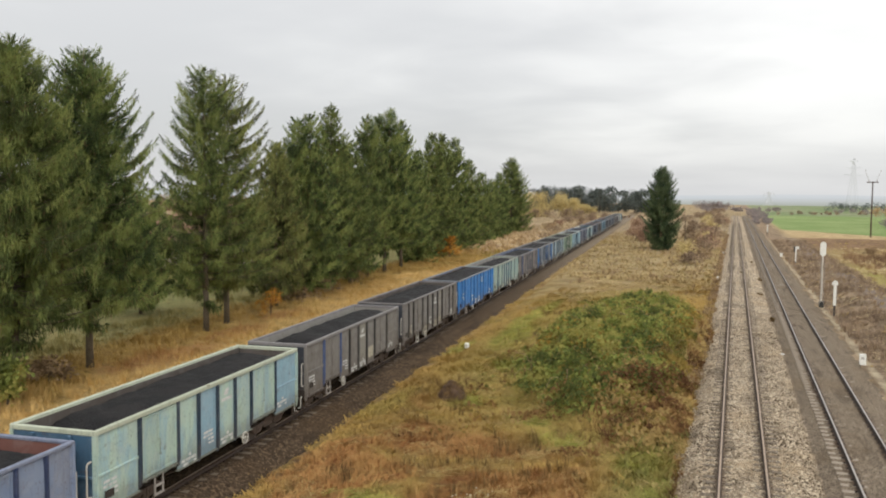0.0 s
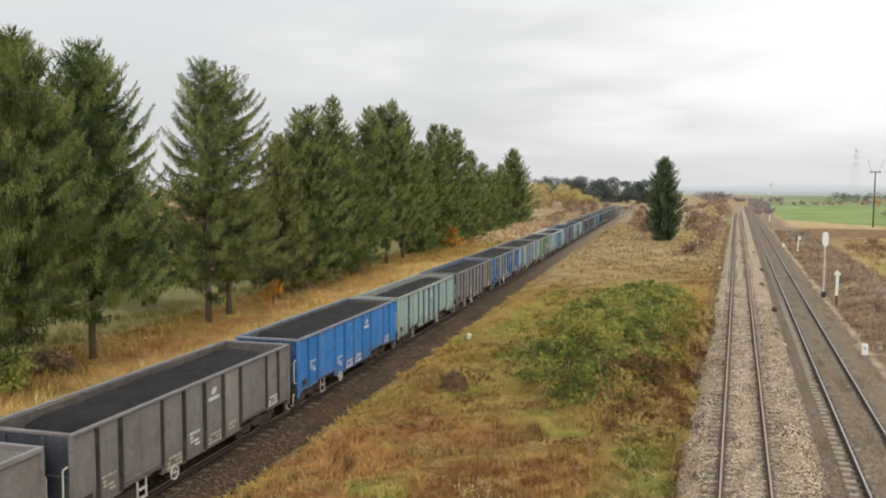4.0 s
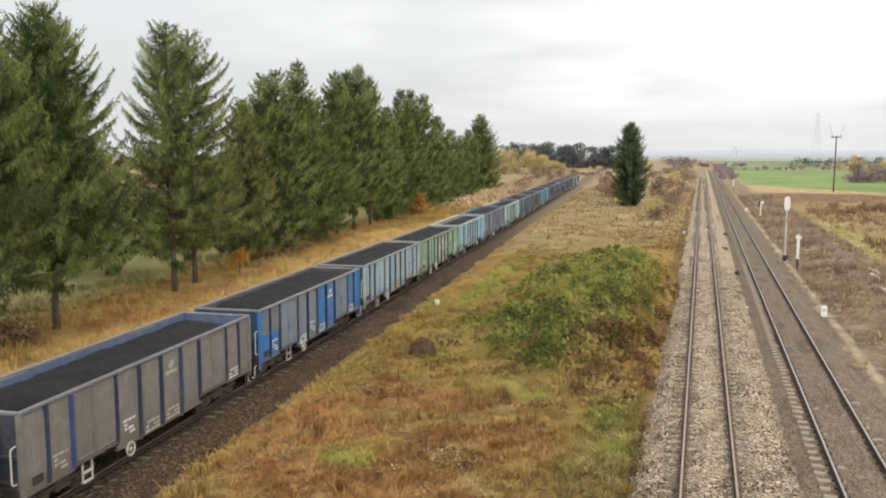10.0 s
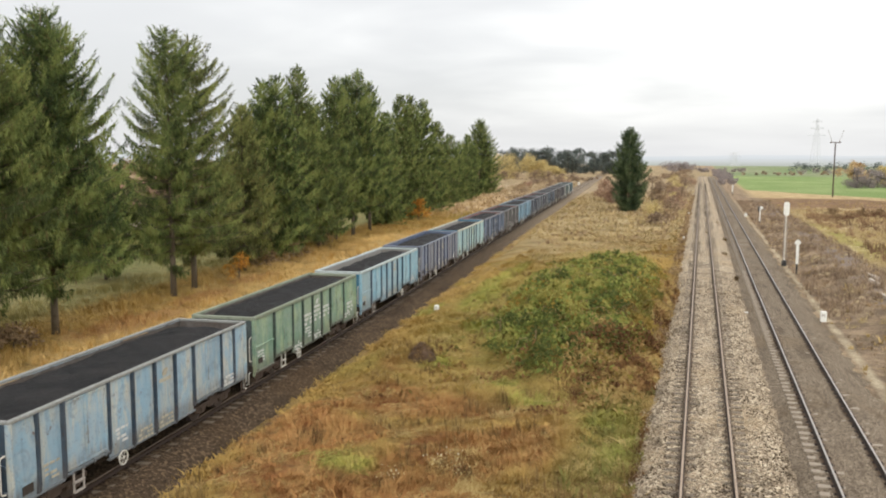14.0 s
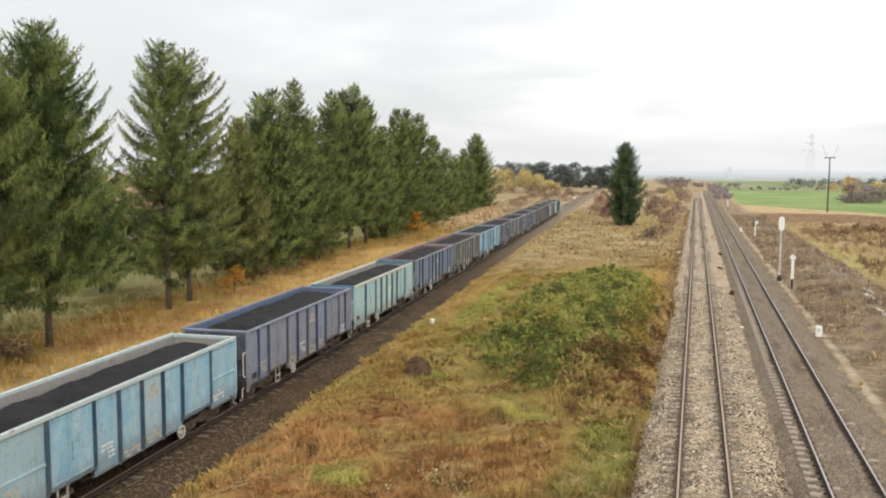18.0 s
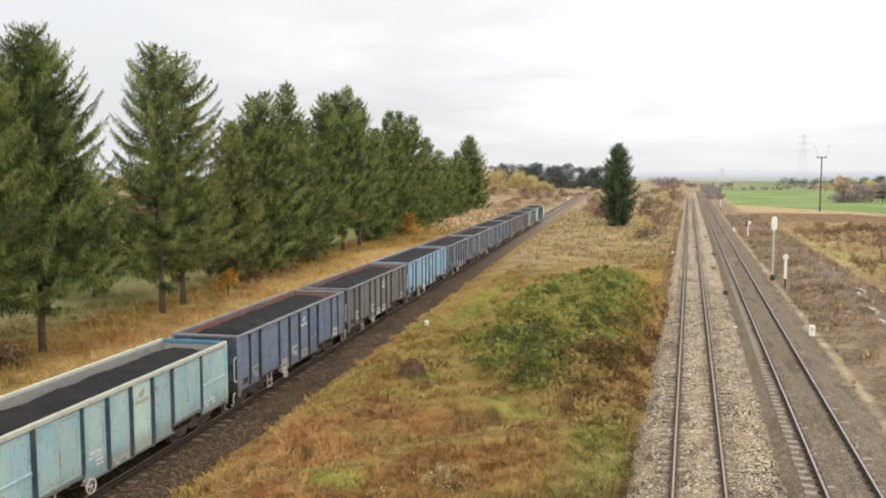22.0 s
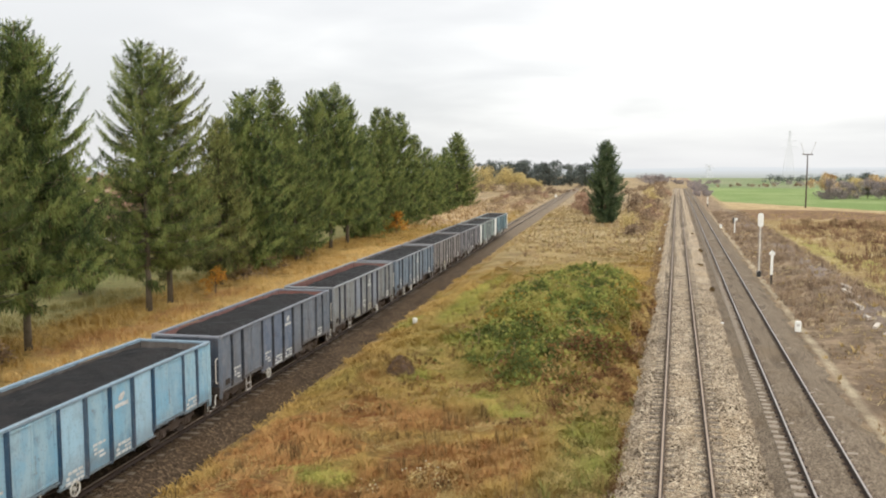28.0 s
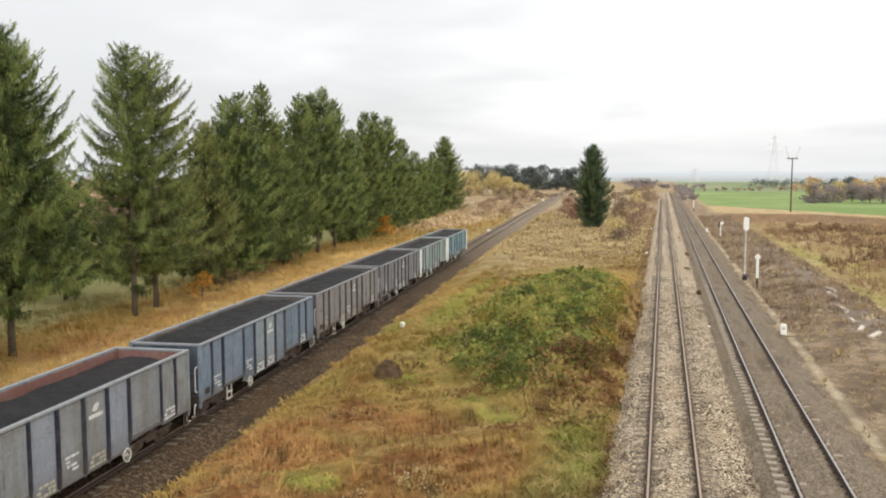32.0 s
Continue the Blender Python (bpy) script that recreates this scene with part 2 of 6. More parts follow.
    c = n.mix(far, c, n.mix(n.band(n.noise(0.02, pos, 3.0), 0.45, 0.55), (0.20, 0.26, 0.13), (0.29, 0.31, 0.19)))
    # dark cinder on the way of the train's line
    line = n.math("ADD", x, n.math("ADD", n.math("MULTIPLY", y, 0.0805), 16.4))
    side = n.math("ABSOLUTE", n.math("ADD", line, n.math("MULTIPLY", jig, 0.7)))
    c = n.mix(n.math("MULTIPLY", n.math("SUBTRACT", 1.0, n.band(side, 1.9, 3.3)), 0.9), c, (0.21, 0.155, 0.10))
    fine = n.noise(9.0, pos, 5.0, 0.7)
    c = n.mix(n.band(fine, 0.35, 0.7), n.mix(0.35, c, (0.06, 0.05, 0.03)), c)
    return c, (n.math("ADD", fine, n.noise(1.5, pos, 4.0)), 0.9, 0.25)


def grass_look(n):
    pos = spot(n)
    c = meadow(n, pos)[0]
    r = n.add("ShaderNodeNewGeometry").outputs["Random Per Island"]
    c = n.mix(n.math("MULTIPLY", r, 0.22), c, (0.54, 0.40, 0.145))
    c = n.mix(n.math("MULTIPLY", n.band(r, 0.78, 1.0), 0.18), c, (0.15, 0.10, 0.045))
    return c, None


def leaves(name, cols, rough=0.6, own=0.55, size=0.5, dead=0.0):
    """Foliage whose pieces take one of the colours each, in drifts."""
    def build(n):
        r = n.add("ShaderNodeNewGeometry").outputs["Random Per Island"]
        drift = n.noise(size, local(n), 3.0)
        f = n.math("ADD", n.math("MULTIPLY", r, own), n.math("MULTIPLY", n.band(drift, 0.33, 0.67), 1.15 - own))
        c = cols[0]
        for i, k in enumerate(cols[1:]):
            at = 0.25 + 0.55 * (i + 0.5) / max(1, len(cols) - 1)
            c = n.mix(n.band(f, at - 0.09, at + 0.09), c, k)
        if dead:    # a share of withered brown sprays, and a tone of its own for each tree
            wither = n.math("FRACT", n.math("MULTIPLY", r, 37.0))
            c = n.mix(n.math("MULTIPLY", n.math("LESS_THAN", wither, dead), 0.8), c, (0.16, 0.105, 0.06))
            tree = n.add("ShaderNodeObjectInfo").outputs["Random"]
            c = n.mix(n.math("MULTIPLY", tree, 0.22), c, (0.16, 0.16, 0.055))
        return c, None
    m = surface(name, build, 0.85, spec=0.04)
    t = m.node_tree
    out = next(k for k in t.nodes if k.type == "OUTPUT_MATERIAL")
    shade = next(k for k in t.nodes if k.type == "BSDF_PRINCIPLED")
    thin, both = t.nodes.new("ShaderNodeBsdfTranslucent"), t.nodes.new("ShaderNodeMixShader")
    t.links.new(shade.inputs["Base Color"].links[0].from_socket, thin.inputs["Color"])
    both.inputs[0].default_value = 0.4
    t.links.new(shade.outputs[0], both.inputs[1])
    t.links.new(thin.outputs[0], both.inputs[2])
    t.links.new(both.outputs[0], out.inputs[0])
    return m


def gravel(name, dark, mid, light, size=16.0, far=None, rails=()):
    def build(n):
        pos = spot(n)
        v = n.add("ShaderNodeTexVoronoi")
        n.put(v.inputs["Vector"], pos)
        v.inputs["Scale"].default_value = size
        tone = n.add("ShaderNodeSeparateColor")
        n.put(tone.inputs[0], v.outputs["Color"])
        c = n.mix(n.band(tone.outputs[0], 0.1, 0.6), dark, mid)
        c = n.mix(n.band(tone.outputs[1], 0.6, 0.95), c, light)
        dirt = n.noise(0.8, n.stretch(pos, 1.6, 0.35, 1.0), 5.0, 0.65)
        c = n.mix(n.math("MULTIPLY", n.band(dirt, 0.48, 0.68), 0.65), c, scale3(dark, 0.8))
        c = n.mix(n.math("MULTIPLY", n.band(n.noise(0.25, pos, 4.0), 0.5, 0.66), 0.35), c, (0.9 * mid[0], 0.8 * mid[1], 0.62 * mid[2]))
        for at in rails:    # dark brown band along a rail
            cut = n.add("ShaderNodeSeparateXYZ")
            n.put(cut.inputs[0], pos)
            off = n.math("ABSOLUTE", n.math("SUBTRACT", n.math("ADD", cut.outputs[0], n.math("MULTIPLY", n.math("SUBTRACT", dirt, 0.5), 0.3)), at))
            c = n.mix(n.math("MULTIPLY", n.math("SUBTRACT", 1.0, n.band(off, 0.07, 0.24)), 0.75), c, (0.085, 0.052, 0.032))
        # distance haze painted in: the bed pales far along the line
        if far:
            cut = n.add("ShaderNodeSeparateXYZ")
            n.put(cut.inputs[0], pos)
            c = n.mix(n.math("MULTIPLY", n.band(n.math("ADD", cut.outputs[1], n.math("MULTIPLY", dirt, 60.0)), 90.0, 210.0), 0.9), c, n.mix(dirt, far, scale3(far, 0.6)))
        return c, (v.outputs["Distance"], 0.9, 0.05)
    return surface(name, build, 0.95, spec=0.15)


def plain(name, col, rough=0.7, metal=0.0, vary=0.25, size=3.0):
    def build(n):
        p = local(n)
        f = n.noise(size, p, 5.0, 0.65)
        c = n.mix(n.math("MULTIPLY", n.band(f, 0.4, 0.7), vary), col, scale3(col, 0.45))
        c = n.mix(n.math("MULTIPLY", n.band(n.noise(size * 9, p, 3.0), 0.55, 0.75), vary * 0.6), c, scale3(col, 1.35))
        return c, (f, 0.2, 0.01)
    return surface(name, build, rough, metal)


RUST_PAINT = (0.12, 0.055, 0.03)


def paint(name, col, rust=0.3, fade=0.25, other=None):
    """Weathered wagon paint: chalky fading, streaks that run down, rust and coal dust."""
    def build(n):
        p = local(n)
        seed = n.add("ShaderNodeObjectInfo").outputs["Random"]
        move = n.add("ShaderNodeVectorMath")
        n.put(move.inputs[0], p)
        shift = n.add("ShaderNodeCombineXYZ")
        n.put(shift.inputs[0], n.math("MULTIPLY", seed, 37.0))
        n.put(move.inputs[1], shift.outputs[0])
        q = move.outputs[0]
        chalk = n.noise(0.9, q, 5.0, 0.6)
        c = n.mix(n.math("MULTIPLY", n.band(chalk, 0.38, 0.66), fade), col, tuple(0.5 * v + 0.16 for v in col))
        if other:
            c = n.mix(n.math("MULTIPLY", n.band(n.noise(1.0, n.stretch(q, 1.6, 1.6, 0.5), 5.0, 0.65, 0.6), 0.42, 0.62), 0.65), c, other)
        # every sheet has weathered by its own amount
        c = n.mix(n.math("MULTIPLY", n.band(seed, 0.55, 1.0), 0.30), c, tuple(0.55 * v + 0.10 for v in col))
        c = n.mix(n.math("MULTIPLY", n.math("SUBTRACT", 1.0, n.band(seed, 0.0, 0.4)), 0.28), c, scale3(col, 0.55))
        blot = n.noise(1.7, q, 6.0, 0.7, 0.8)
        c = n.mix(n.math("MULTIPLY", n.band(blot, 0.50, 0.62), 0.14 + 0.5 * fade), c, tuple(0.45 * v + 0.20 for v in col))
        c = n.mix(n.math("MULTIPLY", n.band(n.noise(1.3, q, 6.0, 0.72, 1.0), 0.54, 0.64), 0.20 + 0.4 * rust), c, tuple(0.45 * v + 0.55 * k for v, k in zip(col, (0.10, 0.075, 0.055))))
        streak = n.noise(3.2, n.stretch(q, 2.6, 2.6, 0.22), 5.0, 0.7)
        c = n.mix(n.math("MULTIPLY", n.band(streak, 0.5, 0.72), 0.38), c, scale3(col, 0.42))
        cut = n.add("ShaderNodeSeparateXYZ")
        n.put(cut.inputs[0], p)
        foot = n.math("SUBTRACT", 1.0, n.band(n.math("ADD", cut.outputs[2], n.math("MULTIPLY", n.math("SUBTRACT", streak, 0.5), 1.4)), 0.95, 1.55))
        c = n.mix(n.math("MULTIPLY", foot, 0.25 + 0.4 * rust), c, (0.095, 0.07, 0.052))
        spots = n.noise(2.1, q, 6.0, 0.75)
        c = n.mix(n.math("MULTIPLY", n.band(spots, 0.60, 0.70), min(1.0, rust * 1.8)), c, RUST_PAINT)
        c = n.mix(n.math("MULTIPLY", n.band(n.noise(14.0, q, 3.0), 0.58, 0.7), 0.3), c, (0.05, 0.045, 0.042))
        return c, (chalk, 0.15, 0.03), n.mix(n.band(spots, 0.4, 0.7), (0.5,) * 3, (0.85,) * 3)
    return surface(name, build, 0.6, spec=0.35)


M = {}
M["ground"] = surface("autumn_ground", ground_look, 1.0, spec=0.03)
M["grass"] = surface("dry_grass", grass_look, 0.9, spec=0.04)
M["seed"] = leaves("pale_seed_heads", [(0.45, 0.36, 0.18), (0.58, 0.48, 0.26), (0.66, 0.60, 0.42)])
M["rank"] = leaves("rank_weed_leaves", [(0.15, 0.13, 0.05), (0.21, 0.205, 0.065), (0.29, 0.265, 0.09)], own=0.5)
M["twig"] = leaves("leafless_brush", [(0.185, 0.135, 0.098), (0.28, 0.205, 0.145), (0.40, 0.30, 0.20)])
# orange leaves mixed paler, to put the mist into their colour
M["far_orange"] = leaves("mist_painted_orange_leaves", [(0.42, 0.29, 0.16), (0.52, 0.37, 0.20), (0.60, 0.46, 0.26)])
M["straw"] = leaves("lodged_straw", [(0.33, 0.24, 0.095), (0.46, 0.345, 0.145), (0.58, 0.45, 0.21)])
M["bleached"] = leaves("bleached_grass", [(0.40, 0.31, 0.16), (0.54, 0.43, 0.24), (0.68, 0.57, 0.36)], own=0.4, size=0.15)
M["reed"] = leaves("dead_reed", [(0.15, 0.09, 0.06), (0.24, 0.15, 0.095), (0.34, 0.225, 0.135)], own=0.4, size=0.12)
M["fresh"] = leaves("fresh_grass", [(0.17, 0.18, 0.045), (0.27, 0.285, 0.07), (0.40, 0.39, 0.12)], own=0.7)
M["stalk"] = leaves("dead_stalk", [(0.10, 0.065, 0.03), (0.17, 0.11, 0.05), (0.27, 0.18, 0.08)])
M["spruce"] = leaves("spruce_needles", [(0.056, 0.079, 0.036), (0.112, 0.152, 0.056), (0.175, 0.225, 0.075), (0.26, 0.30, 0.10)], own=0.30, size=0.7, dead=0.06)
M["spruce_dry"] = leaves("dry_spruce_needles", [(0.068, 0.080, 0.037), (0.128, 0.148, 0.056), (0.195, 0.215, 0.076), (0.27, 0.288, 0.10)], own=0.33, size=0.7, dead=0.10)
M["spruce_far"] = leaves("lone_spruce_needles", [(0.046, 0.072, 0.042), (0.088, 0.124, 0.062), (0.145, 0.182, 0.088)])
M["bark"] = plain("spruce_bark", (0.125, 0.10, 0.07), 0.95, vary=0.6, size=5.0)
M["bramble_ochre"] = leaves("ochre_bramble", [(0.14, 0.135, 0.040), (0.195, 0.178, 0.050), (0.25, 0.205, 0.058), (0.30, 0.215, 0.062)], own=0.2, size=0.4)
M["bramble"] = leaves("bramble_leaves", [(0.108, 0.126, 0.042), (0.155, 0.184, 0.052), (0.205, 0.240, 0.066), (0.270, 0.295, 0.080), (0.34, 0.315, 0.095)], own=0.12, size=0.7)
M["bramble_gold"] = leaves("golden_bramble", [(0.26, 0.17, 0.045), (0.36, 0.23, 0.055), (0.46, 0.31, 0.075)], own=0.5)
M["bramble_brown"] = leaves("withered_bramble", [(0.14, 0.076, 0.038), (0.225, 0.128, 0.055), (0.31, 0.19, 0.08), (0.40, 0.29, 0.12)], own=0.22, size=0.4)
M["orange"] = leaves("orange_leaves", [(0.34, 0.15, 0.03), (0.50, 0.24, 0.045), (0.60, 0.34, 0.08)])
# yellow autumn leaves, muted by haze put into the colour
M["yellow"] = leaves("haze_muted_yellow_leaves", [(0.42, 0.335, 0.16), (0.53, 0.43, 0.20), (0.62, 0.51, 0.25)])
# far pines: blue-grey distance haze is mixed into the needle colours
M["pine"] = leaves("haze_painted_pine_needles", [(0.085, 0.104, 0.102), (0.125, 0.145, 0.135), (0.17, 0.185, 0.16)])
M["rosy"] = leaves("rosy_twigs", [(0.26, 0.165, 0.12), (0.36, 0.235, 0.165), (0.46, 0.32, 0.22)])
# leafless far trees and hedges, lightened with painted haze
M["bare"] = leaves("haze_painted_twigs", [(0.23, 0.20, 0.205), (0.30, 0.26, 0.255), (0.37, 0.315, 0.29)])
M["scrub"] = leaves("brown_scrub", [(0.20, 0.138, 0.085), (0.30, 0.21, 0.125), (0.42, 0.305, 0.18)])
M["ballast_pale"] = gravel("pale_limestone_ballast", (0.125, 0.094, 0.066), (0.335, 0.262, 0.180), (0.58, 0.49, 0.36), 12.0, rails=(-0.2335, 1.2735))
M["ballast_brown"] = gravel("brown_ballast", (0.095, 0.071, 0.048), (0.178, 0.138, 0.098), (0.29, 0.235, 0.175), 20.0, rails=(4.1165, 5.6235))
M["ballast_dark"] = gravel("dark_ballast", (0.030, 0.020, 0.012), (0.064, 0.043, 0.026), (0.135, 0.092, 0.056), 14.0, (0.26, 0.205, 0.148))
M["cess"] = gravel("earthy_strip", (0.12, 0.09, 0.06), (0.235, 0.18, 0.122), (0.38, 0.305, 0.22), 15.0)
M["stone_pale"] = leaves("ballast_stones", [(0.11, 0.083, 0.058), (0.25, 0.202, 0.15), (0.41, 0.335, 0.245), (0.58, 0.50, 0.39)], 0.9)
M["rail"] = plain("rusty_rail", (0.040, 0.026, 0.019), 0.7, 0.3, 0.4, 6.0)
M["rail_top"] = plain("worn_rail_head", (0.34, 0.31, 0.28), 0.4, 0.7, 0.2, 2.0)
M["rail_top_dull"] = plain("dull_rail_head", (0.33, 0.25, 0.185), 0.55, 0.35, 0.3, 2.0)
M["dusty"] = plain("dusty_fastening", (0.20, 0.155, 0.115), 0.9, vary=0.4)
M["sleeper"] = plain("concrete_sleeper", (0.29, 0.242, 0.188), 0.9, vary=0.35, size=2.0)
M["kerb"] = plain("bleached_concrete", (0.52, 0.46, 0.39), 0.95, vary=0.35, size=2.5)
M["sleeper_dark"] = plain("dirty_sleeper", (0.15, 0.12, 0.09), 0.95, vary=0.4, size=2.0)
M["heap"] = plain("rotting_grass", (0.085, 0.052, 0.032), 0.95, vary=0.6, size=6.0)
M["dull_white"] = plain("dirty_white_paint", (0.47, 0.45, 0.40), 0.7, vary=0.5)
M["white"] = plain("white_paint", (0.74, 0.74, 0.70), 0.6, vary=0.2)
M["black"] = plain("black_paint", (0.03, 0.03, 0.03), 0.6)
M["mast"] = plain("stained_white_mast", (0.66, 0.62, 0.55), 0.7, vary=0.7, size=2.2)
M["grey_post"] = plain("grey_post", (0.32, 0.29, 0.26), 0.8, vary=0.4)
M["wood_pole"] = plain("weathered_pole", (0.085, 0.06, 0.048), 0.95, vary=0.3)
M["under"] = plain("sooty_underframe", (0.045, 0.036, 0.03), 0.85, 0.1, 0.5, 4.0)
M["bogie"] = plain("brown_bogie", (0.085, 0.062, 0.048), 0.85, 0.1, 0.5, 4.0)
M["wheel"] = plain("wheel_steel", (0.12, 0.10, 0.09), 0.5, 0.6, 0.3, 3.0)
M["mark"] = plain("white_stencil", (0.58, 0.58, 0.56), 0.7, vary=0.6, size=5.0)
M["mark_old"] = plain("yellowed_stencil", (0.40, 0.37, 0.29), 0.7, vary=0.6, size=6.0)
M["inner"] = paint("rusted_inside", (0.08, 0.067, 0.058), 0.4, 0.1)
M["inner_pale"] = paint("pale_inside", (0.25, 0.24, 0.22), 0.5, 0.2)
M["inner_blue"] = paint("blue_inside", (0.085, 0.12, 0.20), 0.2, 0.1)
M["inner_red"] = paint("red_rusted_inside", (0.19, 0.085, 0.07), 0.2, 0.1)
M["plaster"] = plain("pale_plaster", (0.42, 0.37, 0.31), 0.9, vary=0.15)
M["roof"] = plain("orange_tiles", (0.27, 0.15, 0.105), 0.8, vary=0.3)
M["pane"] = plain("dark_pane", (0.03, 0.035, 0.04), 0.1)
# pylon steel lightened so that it looks faint, as through mist
M["lattice"] = plain("mist_painted_lattice", (0.62, 0.63, 0.65), 0.6, 0.2, 0.1)


def coal_look(n):
    p = local(n)
    v = n.add("ShaderNodeTexVoronoi")
    n.put(v.inputs["Vector"], p)
    v.inputs["Scale"].default_value = 22.0
    f = n.noise(1.2, p, 5.0, 0.65)
    c = n.mix(n.band(f, 0.4, 0.65), (0.013, 0.013, 0.014), (0.029, 0.027, 0.027))
    return c, (n.math("ADD", v.outputs["Distance"], f), 0.9, 0.06), n.mix(n.band(f, 0.3, 0.7), (0.55,) * 3, (0.85,) * 3)


M["coal"] = surface("coal", coal_look, 0.85, spec=0.15)


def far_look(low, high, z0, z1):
    """A distant pale ridge that glows by itself, mist painted into its colour."""
    m = bpy.data.materials.new("haze_painted_glow")
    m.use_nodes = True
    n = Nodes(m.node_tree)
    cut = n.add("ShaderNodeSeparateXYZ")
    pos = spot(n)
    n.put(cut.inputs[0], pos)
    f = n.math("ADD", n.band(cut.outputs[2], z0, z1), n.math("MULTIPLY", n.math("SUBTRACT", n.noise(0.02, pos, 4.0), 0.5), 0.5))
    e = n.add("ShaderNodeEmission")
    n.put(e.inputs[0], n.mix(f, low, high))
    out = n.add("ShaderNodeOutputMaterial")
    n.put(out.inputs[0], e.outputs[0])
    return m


# ---- mesh helpers ----
def np_mesh(name, verts, faces, mats):
    """A mesh from arrays of vertices and of triangles or quads."""
    verts, faces = np.asarray(verts, dtype=np.float32), np.asarray(faces, dtype=np.int32)
    me = bpy.data.meshes.new(name)
    k = faces.shape[1]
    me.vertices.add(len(verts)), me.loops.add(faces.size), me.polygons.add(len(faces))
    me.vertices.foreach_set("co", verts.ravel())
    me.loops.foreach_set("vertex_index", faces.ravel())
    me.polygons.foreach_set("loop_start", np.arange(0, faces.size, k, dtype=np.int32))
    me.polygons.foreach_set("loop_total", np.full(len(faces), k, dtype=np.int32))
    me.update(calc_edges=True)
    me.validate()
    for m in mats if isinstance(mats, (list, tuple)) else [mats]:
        me.materials.append(m)
    return me


def np_part(name, verts, faces, mat, parent=None, label=""):
    ob = new(name, np_mesh(name, verts, faces, mat))
    ob.parent = parent
    return tagged(ob, label)


def mesh_of(name, bm, *mats, smooth=False):
    me = bpy.data.meshes.new(name)
    bmesh.ops.recalc_face_normals(bm, faces=bm.faces)
    bm.to_mesh(me)
    bm.free()
    for m in mats:
        me.materials.append(m)
    if smooth:
        me.polygons.foreach_set("use_smooth", [True] * len(me.polygons))
    return me


def part(name, bm, material, parent, label="", smooth=False):
    ob = new(name, mesh_of(name, bm, material, smooth=smooth))
    ob.parent = parent
    return tagged(ob, label)


def piece(name, me, parent, m=None, label=""):
    """A part on a mesh that alike parts share."""
    ob = new(name, me)
    ob.parent = parent
    if m is not None:
        ob.matrix_basis = m
    return tagged(ob, label)


def box(bm, x0, x1, y0, y1, z0, z1, bevel=0.0):
    made = bmesh.ops.create_cube(bm, size=1.0, matrix=Matrix.LocRotScale(
        ((x0 + x1) / 2, (y0 + y1) / 2, (z0 + z1) / 2), None, (abs(x1 - x0), abs(y1 - y0), abs(z1 - z0))))
    if bevel:
        edges = list({e for v in made["verts"] for e in v.link_edges})
        bmesh.ops.bevel(bm, geom=edges, offset=bevel, segments=1, affect="EDGES")
    return bm


def boxes(*rows, bevel=0.0):
    bm = bmesh.new()
    for r in rows:
        box(bm, *r, bevel=bevel)
    return bm


def rod(bm, a, b, r0, r1=None, n=8):
    a, b = Vector(a), Vector(b)
    d = b - a
    m = Matrix.Translation((a + b) / 2) @ d.to_track_quat("Z", "Y").to_matrix().to_4x4()
    bmesh.ops.create_cone(bm, cap_ends=True, segments=n, radius1=r0, radius2=r0 if r1 is None else r1, depth=d.length, matrix=m)
    return bm


def tube(points, r, n=6):
    bm = bmesh.new()
    for a, b in zip(points, points[1:]):
        rod(bm, a, b, r, n=n)
    return bm


def ring(bm, m, big, small, n=16, k=6):
    grid = []
    for i in range(n):
        a = 2 * math.pi * i / n
        row = []
        for j in range(k):
            b = 2 * math.pi * j / k
            rr = big + small * math.cos(b)
            row.append(bm.verts.new(m @ Vector((rr * math.cos(a), rr * math.sin(a), small * math.sin(b)))))
        grid.append(row)
    for i in range(n):
        for j in range(k):
            bm.faces.new((grid[i][j], grid[(i + 1) % n][j], grid[(i + 1) % n][(j + 1) % k], grid[i][(j + 1) % k]))
    return bm


# ---- the lie of the land ----
LINE_X, LINE_K = -16.41, -0.0805        # the train's line: x = LINE_X + LINE_K * y
LINE_Z = -0.40                          # its rail heads
TURN = math.degrees(math.atan2(1, LINE_K))
COS = 1 / math.hypot(1, LINE_K)
T1, T2 = 0.52, 4.87                     # middle of the two straight tracks, rail heads at z = 0


def wave(x, y, f, seed):
    """Smooth uneven waves."""
    return (np.sin(x * f + seed) * np.cos(y * f * 0.83 + seed * 1.7) + 0.5 * np.sin(x * f * 2.3 - y * f * 1.9 + seed * 2.1)
            + 0.3 * np.cos(x * f * 4.1 + y * f * 3.7 + seed)) / 1.8


def smooth(v, a, b):
    t = np.clip((v - a) / (b - a), 0, 1)
    return t * t * (3 - 2 * t)


def mound(x, y):
    d = ((x + 6.6) / 5.8) ** 2 + ((y - 56.0) / 20.0) ** 2
    return 1.6 * np.clip(1 - d + 0.22 * wave(x, y, 0.45, 1.5), 0, 1) ** 0.9


